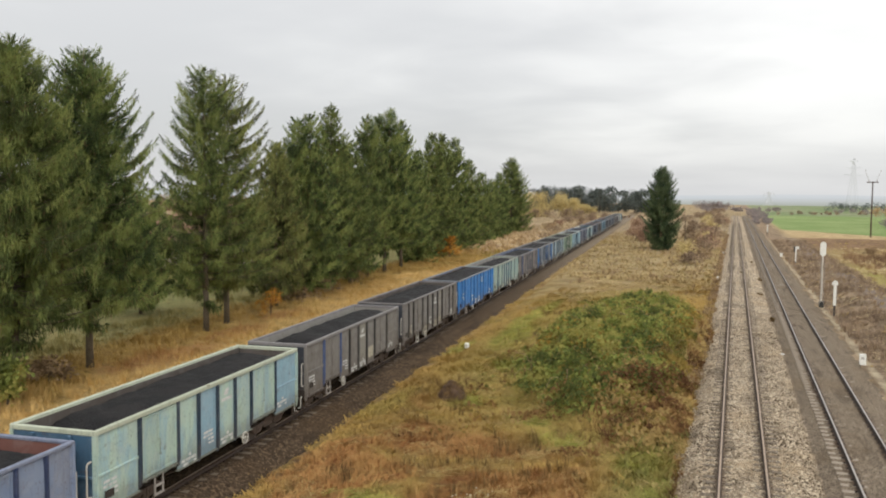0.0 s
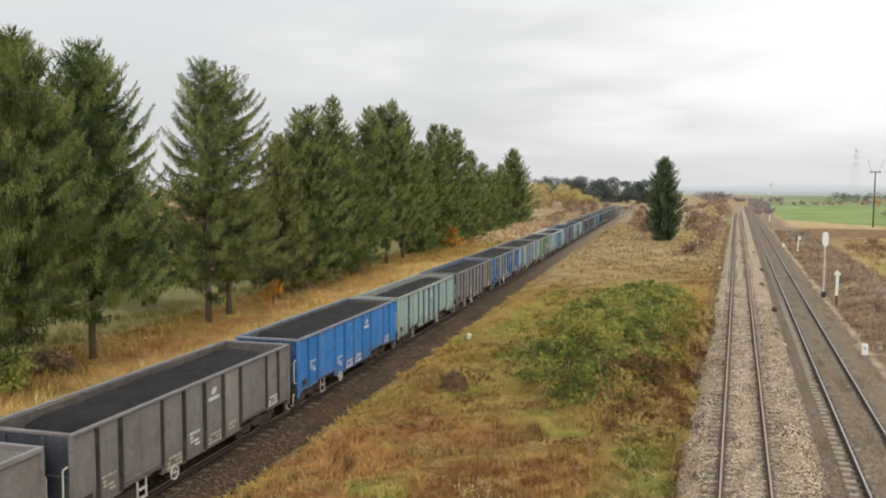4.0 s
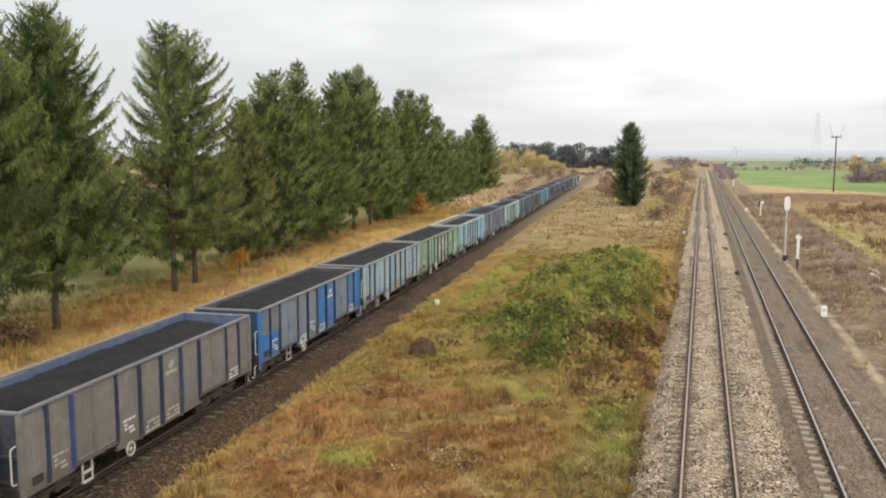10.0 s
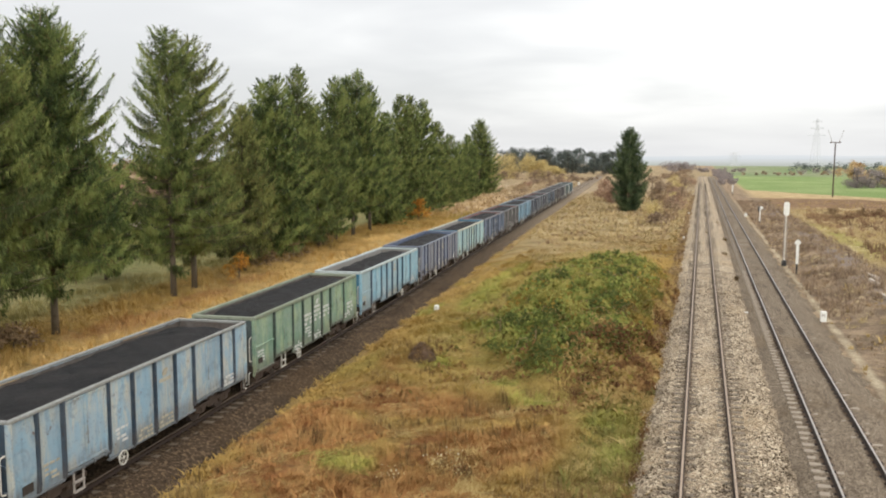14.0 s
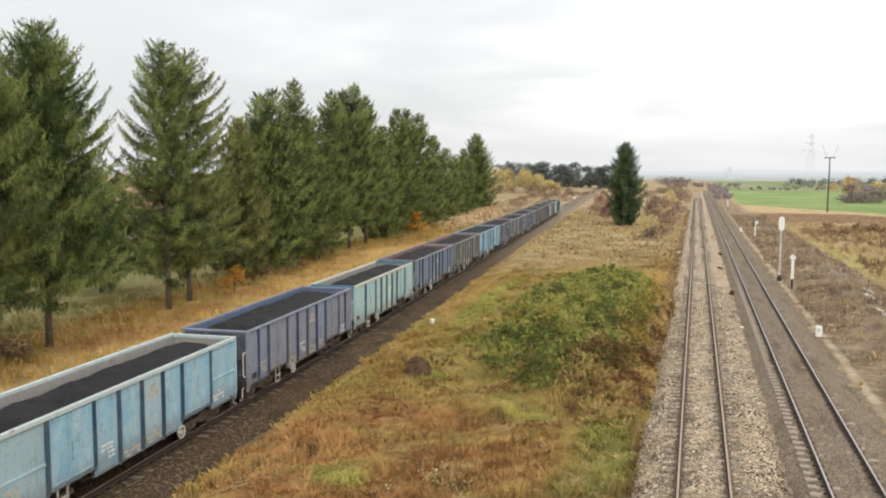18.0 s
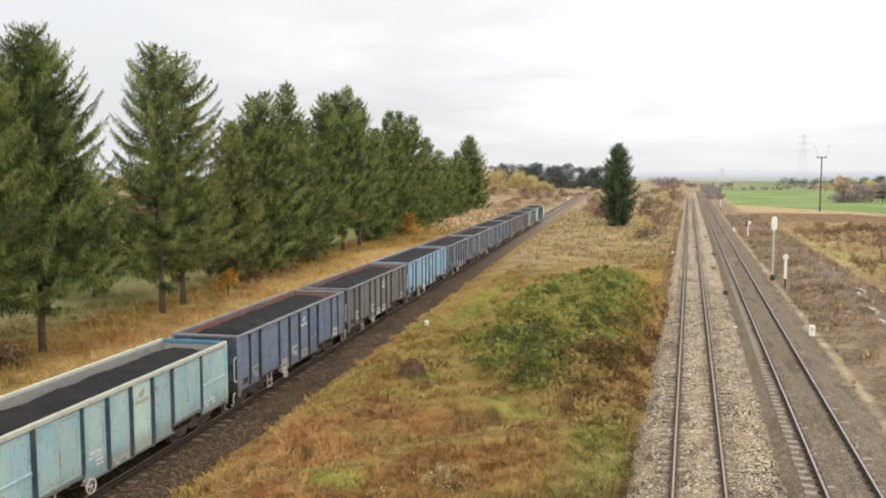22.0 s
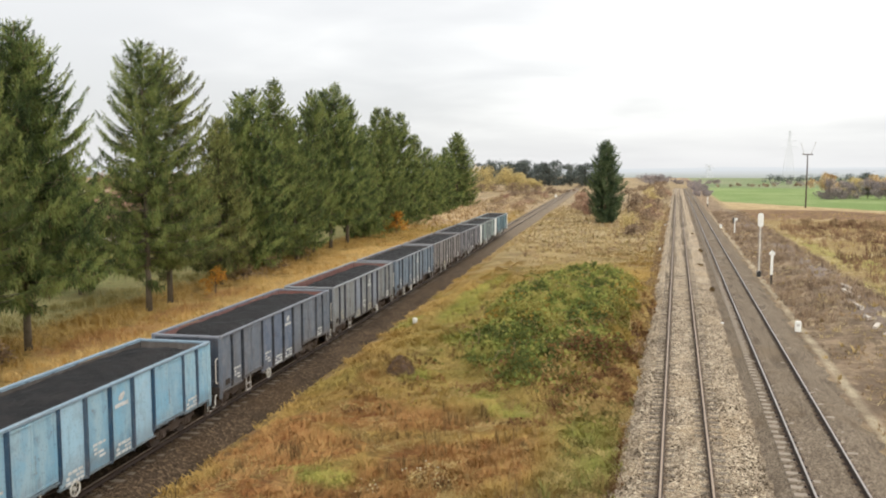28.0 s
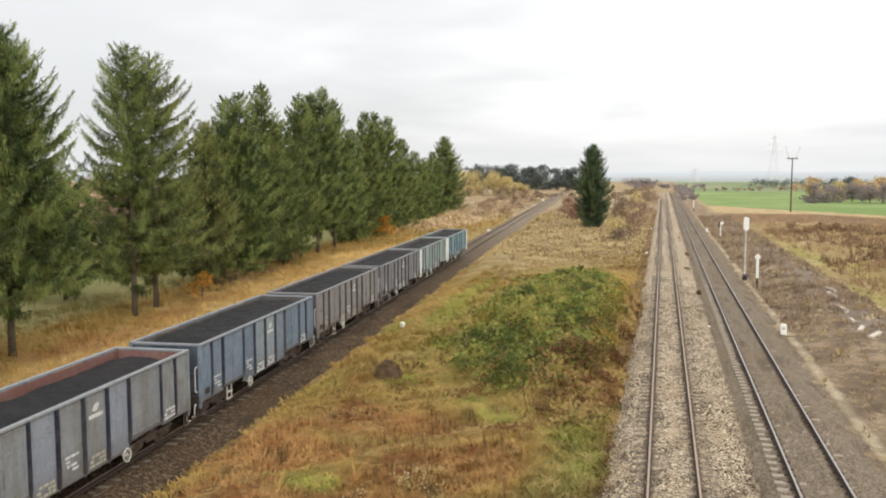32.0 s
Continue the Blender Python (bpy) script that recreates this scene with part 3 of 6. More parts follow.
def land(x, y):
    x, y = np.asarray(x, float), np.asarray(y, float)
    z = -0.62 + 0.10 * wave(x, y, 0.35, 1.0) + 0.05 * wave(x, y, 1.1, 4.0)
    off = x - (LINE_X + LINE_K * y)
    z = z + mound(x, y)
    z = np.where(np.abs(off) < 5, z + (-1.12 - z) * (1 - smooth(np.abs(off), 2.4, 5.0)), z)
    z = z + 0.35 * smooth(-off, 6, 15) * (1 - smooth(-off, 200, 400))
    spoil = smooth(x, 8.2, 11.5) * (1 - smooth(x, 13.0, 17.0)) * smooth(y, 40, 62) * (1 - smooth(y, 105, 150))
    z = z + spoil * (0.75 + 0.12 * wave(x, y, 0.5, 2.0))
    z = z - 0.4 * smooth(x, 14, 18) * (1 - smooth(x, 60, 90)) * (1 - smooth(y, 150, 200))
    bed = (1 - smooth(np.abs(x - (T1 + T2) / 2), 3.7, 5.2))
    z = z + (-0.60 - z) * bed
    return z


def lines(*spans):
    out = []
    for a, b, step in spans:
        out += list(np.arange(a, b, step))
    return np.array(out + [spans[-1][1]])


def build_ground():
    xs = lines((-4500, -1200, 550), (-1200, -200, 100), (-200, -60, 10), (-60, 30, 0.75), (30, 100, 5), (100, 300, 25), (300, 1200, 100), (1200, 4500, 550))
    ys = lines((-4500, -600, 650), (-600, -60, 60), (-60, 10, 7), (10, 110, 0.75), (110, 240, 2.5), (240, 600, 15), (600, 1200, 60), (1200, 4500, 550))
    gx, gy = np.meshgrid(xs, ys, indexing="ij")
    z = land(gx, gy)
    v = np.stack([gx, gy, z], -1).reshape(-1, 3)
    nx, ny = len(xs), len(ys)
    i, j = np.meshgrid(np.arange(nx - 1), np.arange(ny - 1), indexing="ij")
    a = (i * ny + j).ravel()
    f = np.stack([a, a + ny, a + ny + 1, a + 1], -1)
    me = np_mesh("ground", v, f, M["ground"])
    me.polygons.foreach_set("use_smooth", [True] * len(me.polygons))
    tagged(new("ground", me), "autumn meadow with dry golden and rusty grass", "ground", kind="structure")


build_ground()


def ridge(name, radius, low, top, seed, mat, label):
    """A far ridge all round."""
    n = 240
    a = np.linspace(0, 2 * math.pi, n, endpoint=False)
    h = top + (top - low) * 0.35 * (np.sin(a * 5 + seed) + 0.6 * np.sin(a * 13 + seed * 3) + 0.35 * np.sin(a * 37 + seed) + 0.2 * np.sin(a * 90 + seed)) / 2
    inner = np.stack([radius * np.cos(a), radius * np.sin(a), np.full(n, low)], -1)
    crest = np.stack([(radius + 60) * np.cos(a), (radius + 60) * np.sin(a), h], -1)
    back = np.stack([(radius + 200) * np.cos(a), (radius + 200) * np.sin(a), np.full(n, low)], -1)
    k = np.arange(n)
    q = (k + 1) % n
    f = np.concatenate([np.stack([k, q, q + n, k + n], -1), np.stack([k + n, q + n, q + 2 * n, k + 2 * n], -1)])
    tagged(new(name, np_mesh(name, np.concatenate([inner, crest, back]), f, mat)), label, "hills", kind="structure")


# both ridges glow; the mist is only in their colours
ridge("backdrop", 1150, -2.0, 7.5, 1.0, far_look((0.39, 0.41, 0.38), (0.49, 0.51, 0.52), 0.0, 8.0), "low grey-green country in the distance, mist painted into its glow")
ridge("backdrop_hills", 2400, -2.0, 17.0, 2.3, far_look((0.50, 0.53, 0.55), (0.555, 0.575, 0.595), 4.0, 20.0), "pale blue hills on the horizon, mist painted into their glow")


# ---- the tracks ----
def strip(name, outline, x0, k, y0, y1, z, mat, label, category="ballast"):
    """A bed drawn along a line: outline of (across, height) from left to right; x = x0 + k * y."""
    ys = np.concatenate([np.arange(y0, 10, 10.0), np.arange(10, 80, 0.5), np.arange(80, 160, 2.0), np.arange(160, y1 + 1, 12.0)])
    o = np.array(outline)
    v = []
    for i, y in enumerate(ys):
        jig = 0.06 * np.sin(y * 1.7 + o[:, 0] * 3) + 0.05 * np.sin(y * 4.1 + o[:, 0] * 7)
        edge = np.where((np.arange(len(o)) == 0) | (np.arange(len(o)) == len(o) - 1), 2.6, 0.25)
        up = 0.012 * np.sin(y * 2.9 + o[:, 0] * 9) + 0.01 * np.sin(y * 6.3 + o[:, 0] * 5)
        v.append(np.stack([x0 + k * y + o[:, 0] + jig * edge, np.full(len(o), y), z + o[:, 1] + up], -1))
    v = np.concatenate(v)
    n = len(o)
    i, j = np.meshgrid(np.arange(len(ys) - 1), np.arange(n - 1), indexing="ij")
    a = (i * n + j).ravel()
    ob = new(name, np_mesh(name, v, np.stack([a, a + 1, a + n + 1, a + n], -1), mat))
    return tagged(ob, label, category, kind="structure")


def bed(half, foot, depth):
    top = [(-half + 2 * half * i / 8, -0.19 - 0.02 * abs(i - 4) / 4) for i in range(9)]
    return [(-foot, -depth)] + [(-(half + foot) / 2, -0.19 - (depth - 0.19) * 0.45)] + top + [((half + foot) / 2, -0.19 - (depth - 0.19) * 0.45), (foot, -depth)]


strip("ballast_bed_1", [(-2.35, -0.66), (-1.95, -0.40)] + bed(1.50, 2.0, 0.66)[2:-2] + [(1.9, -0.25), (2.35, -0.36), (2.75, -0.5)], T1, 0, -120, 470, 0.0, M["ballast_pale"], "pale limestone ballast under the straight track")
strip("ballast_bed_2", [(-2.15, -0.66), (-1.8, -0.42), (-1.42, -0.30), (-1.10, -0.215), (-1.02, -0.170), (-0.70, -0.166), (-0.4, -0.158), (0.4, -0.156), (0.68, -0.163), (0.84, -0.163), (1.3, -0.155), (1.6, -0.25), (2.1, -0.42), (2.6, -0.66)], T2, 0, -120, 470, 0.0, M["ballast_brown"], "brown ballast under the second track")
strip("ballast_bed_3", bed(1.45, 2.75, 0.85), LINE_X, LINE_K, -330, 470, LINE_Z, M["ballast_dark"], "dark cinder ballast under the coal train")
strip("cess_strip", [(-0.75, -0.5), (-0.4, -0.42), (0.0, -0.40), (0.4, -0.42), (0.75, -0.5)], (T1 + T2) / 2 + 0.15, 0, -120, 470, 0.0, M["cess"], "earthy strip between the two tracks")


def rail_mesh(name, head, y0, y1):
    """One rail with foot, web and head, along y."""
    shape = [(-0.07, -0.16), (0.07, -0.16), (0.07, -0.148), (0.012, -0.125), (0.012, -0.045), (0.036, -0.035), (0.036, -0.004), (0.028, 0.0),
             (-0.028, 0.0), (-0.036, -0.004), (-0.036, -0.035), (-0.012, -0.045), (-0.012, -0.125), (-0.07, -0.148)]
    ys = np.arange(y0, y1 + 1, (y1 - y0) / 40)
    n = len(shape)
    v = np.array([(x, y, z) for y in ys for x, z in shape])
    f = np.array([(i * n + j, i * n + (j + 1) % n, (i + 1) * n + (j + 1) % n, (i + 1) * n + j) for i in range(len(ys) - 1) for j in range(n)])
    me = np_mesh(name, v, f, [M["rail"], head])
    me.polygons.foreach_set("material_index", [1 if (k % n) in (6, 7, 8) else 0 for k in range(len(f))])
    return me


def sleeper_mesh(mat):
    bm = bmesh.new()
    for sx in (-1, 1):
        box(bm, sx * 0.35, sx * 1.30, -0.13, 0.13, -0.34, -0.165, 0.02)
    box(bm, -0.36, 0.36, -0.11, 0.11, -0.35, -0.185, 0.01)
    return mesh_of("sleeper", bm, mat)


def plate_mesh(mat):
    bm = bmesh.new()
    box(bm, -0.17, 0.17, -0.075, 0.075, -0.168, -0.152)
    for sx in (-0.12, 0.12):
        box(bm, sx - 0.02, sx + 0.02, -0.03, 0.03, -0.155, -0.115, 0.006)
    return mesh_of("rail_chair", bm, mat)


def track(name, m, y0, y1, head, sleeper, near, label, lift=0.0, chairs="rail"):
    """Two rails on sleepers; those of the stretch near are pieces of their own, the rest one mesh."""
    base = tagged(new(name), label, "railway track", kind="structure")
    base.matrix_basis = m
    me = rail_mesh("rail", head, y0, y1)
    for sx in (-0.7535, 0.7535):
        piece("rail", me, base, pose(sx, 0, 0))
    one, chair = sleeper_mesh(sleeper), plate_mesh(M[chairs])
    y = y0
    far_v, far_f = [], []
    while y < min(y1, 330):
        turn = random.uniform(-1.0, 1.0)
        up = lift + random.uniform(-0.012, 0.006)
        if near[0] <= y <= near[1]:
            s = piece("sleeper", one, base, pose(random.uniform(-0.02, 0.02), y, up, 0, 0, turn))
            for sx in (-0.7535, 0.7535):
                piece("rail_chair", chair, s, pose(sx, 0, -up))
        elif y > -40:
            b = len(far_v) * 8
            far_v.append([(sx, y + sy, sz + up) for sz in (-0.34, -0.17) for sx, sy in ((-1.3, -0.13), (1.3, -0.13), (1.3, 0.13), (-1.3, 0.13))])
            far_f += [(b + 4, b + 5, b + 6, b + 7), (b, b + 1, b + 5, b + 4), (b + 1, b + 2, b + 6, b + 5), (b + 2, b + 3, b + 7, b + 6), (b + 3, b, b + 4, b + 7)]
        y += 0.62
    rest = np_part("sleepers", np.array(far_v).reshape(-1, 3), far_f, sleeper, base)
    tagged(rest, kind="stuff")
    return base


track("track_1", pose(T1, 0, 0), -120, 470, M["rail_top_dull"], M["sleeper_dark"], (20, 75), "straight track with rusty rails in pale ballast", -0.022, "dusty")
track("track_2", pose(T2, 0, 0), -120, 470, M["rail_top"], M["sleeper"], (20, 75), "straight track with polished rails on concrete sleepers", 0.0)
track("track_3", pose(LINE_X, 0, LINE_Z, 0, 0, TURN - 90), -330, 470, M["rail_top_dull"], M["sleeper_dark"], (16, 60), "track of the coal train on dark ballast", -0.035)


def loose_stones():
    """Pale lumps of ballast that lie on the bed of the straight track."""
    rng = np.random.default_rng(5)
    n = 18000
    y = 20 + 50 * rng.random(n) ** 1.6
    x = rng.uniform(-2.2, 2.7, n)
    keep = np.abs(np.abs(x) - 0.7535) > 0.09
    x, y = x[keep], y[keep]
    n = len(x)
    z = np.interp(x, (-2.35, -1.95, -1.5, 1.5, 1.9, 2.35, 2.75), (-0.66, -0.40, -0.20, -0.20, -0.25, -0.36, -0.5))
    s = rng.uniform(0.018, 0.05, n)
    corner = np.array([(1, 0, 0), (-0.5, 0.87, 0), (-0.5, -0.87, 0), (0.2, 0.1, 0.8), (0, 0, -0.6)])
    turn = rng.uniform(0, 6.28, n)
    c, sn = np.cos(turn), np.sin(turn)
    k = corner[None] * s[:, None, None] * rng.uniform(0.6, 1.4, (n, 5, 3))
    v = np.stack([k[..., 0] * c[:, None] - k[..., 1] * sn[:, None] + x[:, None] + T1, k[..., 0] * sn[:, None] + k[..., 1] * c[:, None] + y[:, None], k[..., 2] + z[:, None] + 0.01], -1)
    f = np.array([(0, 1, 3), (1, 2, 3), (2, 0, 3), (1, 0, 4), (2, 1, 4), (0, 2, 4)])
    f = (f[None] + (np.arange(n) * 5)[:, None, None]).reshape(-1, 3)
    ob = new("ballast_stones", np_mesh("ballast_stones", v.reshape(-1, 3), f, M["stone_pale"]))
    tagged(ob, "loose pale ballast stones between the rails", "stones", kind="stuff")


loose_stones()


# ---- the coal wagons ----
HALF, FLOOR = 6.57, 1.16
POSTS = (-6.50, -4.50, -2.48, -1.24, 0.0, 1.24, 2.48, 4.50, 6.50)
DOOR_FOOT, MID_FOOT = 1.07, 0.80


def bars(rng, rows, width, high, gap):
    """Lines of unreadable stencilled writing: short bars of uneven length."""
    bm = bmesh.new()
    for i in range(rows):
        x = -width / 2 + rng.uniform(0, 0.12) * width
        z = -i * (high + gap)
        while x < width / 2 - 0.08:
            w = min(rng.uniform(0.08, 0.34), width / 2 - x)
            if rng.random() < 0.85:
                box(bm, x, x + w, -0.003, 0.003, z - high / 2, z + high / 2)
            x += w + 0.05
    return bm


def wagon_meshes(ribbed):
    """Meshes that all the wagons of one build share."""
    g = {}
    rng = random.Random(17 if ribbed else 18)
    wide, top, rim = (1.33, 3.19, 0.155) if ribbed else (1.41, 3.22, 0.105)
    g["wide"], g["top"] = wide, top
    end_foot = 0.84 if ribbed else 0.97

    def bay(width, low, ribs=0):
        bm = boxes((-width / 2, width / 2, -0.012, 0.025, low, top - rim))
        # the sheet bellies outwards between its posts, and is dented
        dent = rng.uniform(0, 6)
        grid = [[bm.verts.new((-width / 2 + width * i / 8, -0.014 - 0.032 * math.sin(math.pi * i / 8) ** 0.7 * math.sin(math.pi * j / 7) ** 0.5
                               - 0.007 * math.sin(2.3 * i + 1.7 * j + dent) * math.sin(math.pi * i / 8), low + (top - rim - low) * j / 7)) for j in range(8)] for i in range(9)]
        for i in range(8):
            for j in range(7):
                bm.faces.new((grid[i][j], grid[i + 1][j], grid[i + 1][j + 1], grid[i][j + 1]))
        if ribs:
            box(bm, -width / 2 + 0.02, width / 2 - 0.02, -0.075, 0.02, 1.82, 1.91, 0.015)
        return mesh_of("side_panel", bm, M["under"])

    def leaf():
        w, low, high = 0.94, DOOR_FOOT + 0.02, top - rim - 0.03
        bm = boxes((-w / 2, w / 2, -0.02, 0.02, low, high))
        grid = [[bm.verts.new((-w / 2 + 0.07 + (w - 0.14) * i / 4, -0.021 - 0.018 * math.sin(math.pi * i / 4) * math.sin(math.pi * j / 5) ** 0.6, low + 0.06 + (high - low - 0.12) * j / 5)) for j in range(6)] for i in range(5)]
        for i in range(4):
            for j in range(5):
                bm.faces.new((grid[i][j], grid[i + 1][j], grid[i + 1][j + 1], grid[i][j + 1]))
        for x in (-w / 2 + 0.04, w / 2 - 0.04):
            box(bm, x - 0.035, x + 0.035, -0.055, 0.0, low, high, 0.01)
        for z in (low + 0.04, high - 0.05):
            box(bm, -w / 2 + 0.03, w / 2 - 0.03, -0.052, 0.0, z - 0.04, z + 0.04, 0.01)
        return mesh_of("door_leaf", bm, M["under"])

    g["end_bay"], g["leaf"] = bay(1.93, end_foot, 1 if ribbed else 0), leaf()
    g["mid_bay"], g["mid_bay_dented"] = bay(1.19, MID_FOOT), bay(1.19, MID_FOOT)
    for key, low in (("post", MID_FOOT - 0.12), ("door_post", DOOR_FOOT - 0.14)):
        bm = bmesh.new()
        rows = []
        for z, d in ((low, 0.55), (low + 0.25, 1.0), (top - rim + 0.01, 1.0)):
            rows.append([bm.verts.new(p) for p in ((-0.07, 0.03, z), (0.07, 0.03, z), (0.07, -0.01, z), (0.045, -0.105 * d, z), (-0.045, -0.105 * d, z), (-0.07, -0.01, z))])
        for a, b in zip(rows, rows[1:]):
            for i in range(6):
                bm.faces.new((a[i], a[(i + 1) % 6], b[(i + 1) % 6], b[i]))
        bm.faces.new(rows[0]), bm.faces.new(rows[-1])
        g[key] = mesh_of("side_post", bm, M["under"])
    bm = boxes((-HALF + 0.004, HALF - 0.004, -0.095, 0.022, top - rim, top), bevel=0.02)
    g["rim"] = mesh_of("top_rail", bm, M["under"])
    bm = boxes((-0.06, 0.06, -wide + 0.024, wide - 0.024, top - rim, top - 0.004), bevel=0.02)
    g["end_rim"] = mesh_of("end_top_rail", bm, M["under"])
    bm = boxes((-0.02, 0.02, -wide, wide, 0.90, top - rim + 0.01))
    for z in ((1.86,) if ribbed else (1.34, 2.02)):
        box(bm, 0.02, 0.09, -wide + 0.03, wide - 0.03, z - 0.05, z + 0.05, 0.015)
    for y in (-0.62, 0.62):
        box(bm, 0.02, 0.12, y - 0.06, y + 0.06, FLOOR - 0.05, top - rim - 0.02, 0.015)
    g["end"] = mesh_of("end_wall", bm, M["under"])
    g["inside"] = mesh_of("inner_lining", boxes((-HALF + 0.1, HALF - 0.1, -0.006, 0.006, FLOOR + 0.05, top - 0.11)), M["inner"])
    g["inside_end"] = mesh_of("inner_end_lining", boxes((-0.006, 0.006, -wide + 0.05, wide - 0.05, FLOOR + 0.05, top - 0.11)), M["inner"])
    bm = bmesh.new()
    for s in (-1, 1):
        box(bm, s * 2.50, s * 4.48, -0.075, 0.04, DOOR_FOOT - 0.075, DOOR_FOOT - 0.004, 0.012)
        box(bm, s * 4.52, s * (HALF - 0.01), -0.07, 0.04, end_foot - 0.07, end_foot - 0.004, 0.012)
        for x in (2.72, 3.24, 3.74, 4.24):
            box(bm, s * x - 0.04, s * x + 0.04, -0.10, 0.0, DOOR_FOOT - 0.10, DOOR_FOOT + 0.02, 0.01)
    box(bm, -2.54, 2.54, -0.07, 0.04, MID_FOOT - 0.06, MID_FOOT - 0.004, 0.012)
    g["sill"] = mesh_of("side_sill", bm, M["under"])
    bm = boxes((-HALF + 0.05, HALF - 0.05, -wide + 0.06, wide - 0.06, FLOOR - 0.06, FLOOR))
    for y in (-0.35, 0.35):
        box(bm, -HALF + 0.1, HALF - 0.1, y - 0.08, y + 0.08, 0.80, FLOOR - 0.06)
    for y in (-wide + 0.16, wide - 0.16):
        box(bm, -HALF + 0.1, HALF - 0.1, y - 0.05, y + 0.05, 0.84, FLOOR - 0.06, 0.015)
    for x in (-5.4, -4.5, -3.3, -2.2, -1.1, 0.0, 1.1, 2.2, 3.3, 4.5, 5.4):
        box(bm, x - 0.07, x + 0.07, -wide + 0.08, wide - 0.08, 0.88, FLOOR - 0.06)
    g["frame"] = mesh_of("underframe", bm, M["under"])
    bm = boxes((-0.14, 0.0, -wide, wide, 0.82, FLOOR - 0.02), bevel=0.02)
    for y in (-0.875, 0.875):
        box(bm, 0.0, 0.05, y - 0.17, y + 0.17, 0.87, 1.21, 0.02)
    g["headstock"] = mesh_of("headstock", bm, M["under"])
    bm = rod(bmesh.new(), (0.03, 0, 0), (0.22, 0, 0), 0.11, 0.095, 12)
    rod(bm, (0.22, 0, 0), (0.36, 0, 0), 0.07, 0.07, 12), rod(bm, (0.36, 0, 0), (0.41, 0, 0), 0.235, 0.20, 18)
    g["buffer"] = mesh_of("buffer", bm, M["under"])
    bm = boxes((0.0, 0.20, -0.05, 0.05, 0.98, 1.10), bevel=0.02)
    box(bm, 0.15, 0.26, -0.05, 0.05, 0.98, 1.2, 0.02)
    for i in range(3):
        ring(bm, pose(0.26 + 0.075 * i, 0, 0.98 - 0.06 * i, 90 * (i % 2), 0, 0), 0.075, 0.022, 10, 5)
    g["hook"] = mesh_of("coupling", bm, M["under"])
    g["hose"] = mesh_of("brake_hose", tube([(0.0, 0.45, 0.98), (0.14, 0.45, 0.88), (0.24, 0.45, 0.64), (0.32, 0.40, 0.50), (0.42, 0.32, 0.58)], 0.035), M["dull_white"])
    # iron at each corner: a stirrup with its tread, and a pale handle bent outwards
    bm = boxes((-0.17, -0.13, -0.05, -0.01, 0.40, 0.90), (0.13, 0.17, -0.05, -0.01, 0.40, 0.90), (-0.19, 0.19, -0.11, 0.05, 0.38, 0.41), bevel=0.006)
    g["corner_step"] = mesh_of("corner_step", bm, M["bogie"])
    g["handle"] = mesh_of("coupling_handle", tube([(0, 0, 0.86), (0.16, 0.02, 0.80), (0.22, 0.04, 0.52), (0.10, -0.02, 0.40), (0.26, -0.06, 0.38)], 0.028), M["dull_white"])
    # bogie
    bm = boxes((-1.45, 1.45, -0.07, 0.07, 0.46, 0.62), bevel=0.02)
    for x in (-0.9, 0.9):
        box(bm, x - 0.19, x + 0.19, -0.12, 0.09, 0.30, 0.64, 0.03)
        rod(bm, (x, -0.16, 0.46), (x, 0.02, 0.46), 0.11, n=10)
        for s in (-0.26, 0.26):
            rod(bm, (x + s, -0.03, 0.36), (x + s, -0.03, 0.62), 0.065, n=8)
    box(bm, -0.32, 0.32, -0.09, 0.09, 0.34, 0.78, 0.04)
    g["side_frame"] = mesh_of("bogie_side_frame", bm, M["bogie"])
    g["bolster"] = mesh_of("bolster", boxes((-0.22, 0.22, -0.98, 0.98, 0.52, 0.79), bevel=0.03), M["bogie"])
    bm = rod(bmesh.new(), (0, -0.98, 0), (0, 0.98, 0), 0.075, n=10)
    for s in (-1, 1):
        rod(bm, (0, s * 0.69, 0), (0, s * 0.83, 0), 0.46, n=28)
        rod(bm, (0, s * 0.665, 0), (0, s * 0.70, 0), 0.495, n=28)
        rod(bm, (0, s * 0.83, 0), (0, s * 0.86, 0), 0.15, n=12)
        for i in range(5):
            a = 2 * math.pi * i / 5
            rod(bm, (0.29 * math.cos(a), s * 0.825, 0.29 * math.sin(a)), (0.29 * math.cos(a), s * 0.834, 0.29 * math.sin(a)), 0.06, n=8)
    g["wheelset"] = mesh_of("wheelset", bm, M["wheel"])
    # coal load
    grain = np.random.default_rng(3)
    for key in ("coal_a", "coal_b", "coal_c"):
        nx, ny = 96, 22
        fx, fy = np.meshgrid(np.linspace(-HALF + 0.11, HALF - 0.11, nx), np.linspace(-wide + 0.04, wide - 0.04, ny), indexing="ij")
        seed = grain.uniform(0, 50)
        end = np.minimum(smooth(HALF - 0.11 - fx, 0.0, 1.0), smooth(HALF - 0.11 + fx, 0.0, 2.3))
        low_end = smooth(fx, -2.0, 2.0)
        across = 1 - (fy / wide) ** 2
        low = {"coal_a": 2.35, "coal_b": 2.70, "coal_c": 2.15}[key]
        side = {"coal_a": 0.24, "coal_b": 0.12, "coal_c": 0.42}[key]
        low = low + 0.35 * low_end * (2.9 - low)
        z = low + (top - 0.11 - side - low) * end + side * across ** 0.8 * end + 0.06 * wave(fx, fy, 1.1, seed) + 0.035 * wave(fx, fy, 3.3, seed) + grain.uniform(-0.016, 0.016, fx.shape)
        i, j = np.meshgrid(np.arange(nx - 1), np.arange(ny - 1), indexing="ij")
        a = (i * ny + j).ravel()
        g[key] = np_mesh("coal_load", np.stack([fx, fy, z], -1).reshape(-1, 3), np.stack([a, a + ny, a + ny + 1, a + 1], -1), M["coal"])
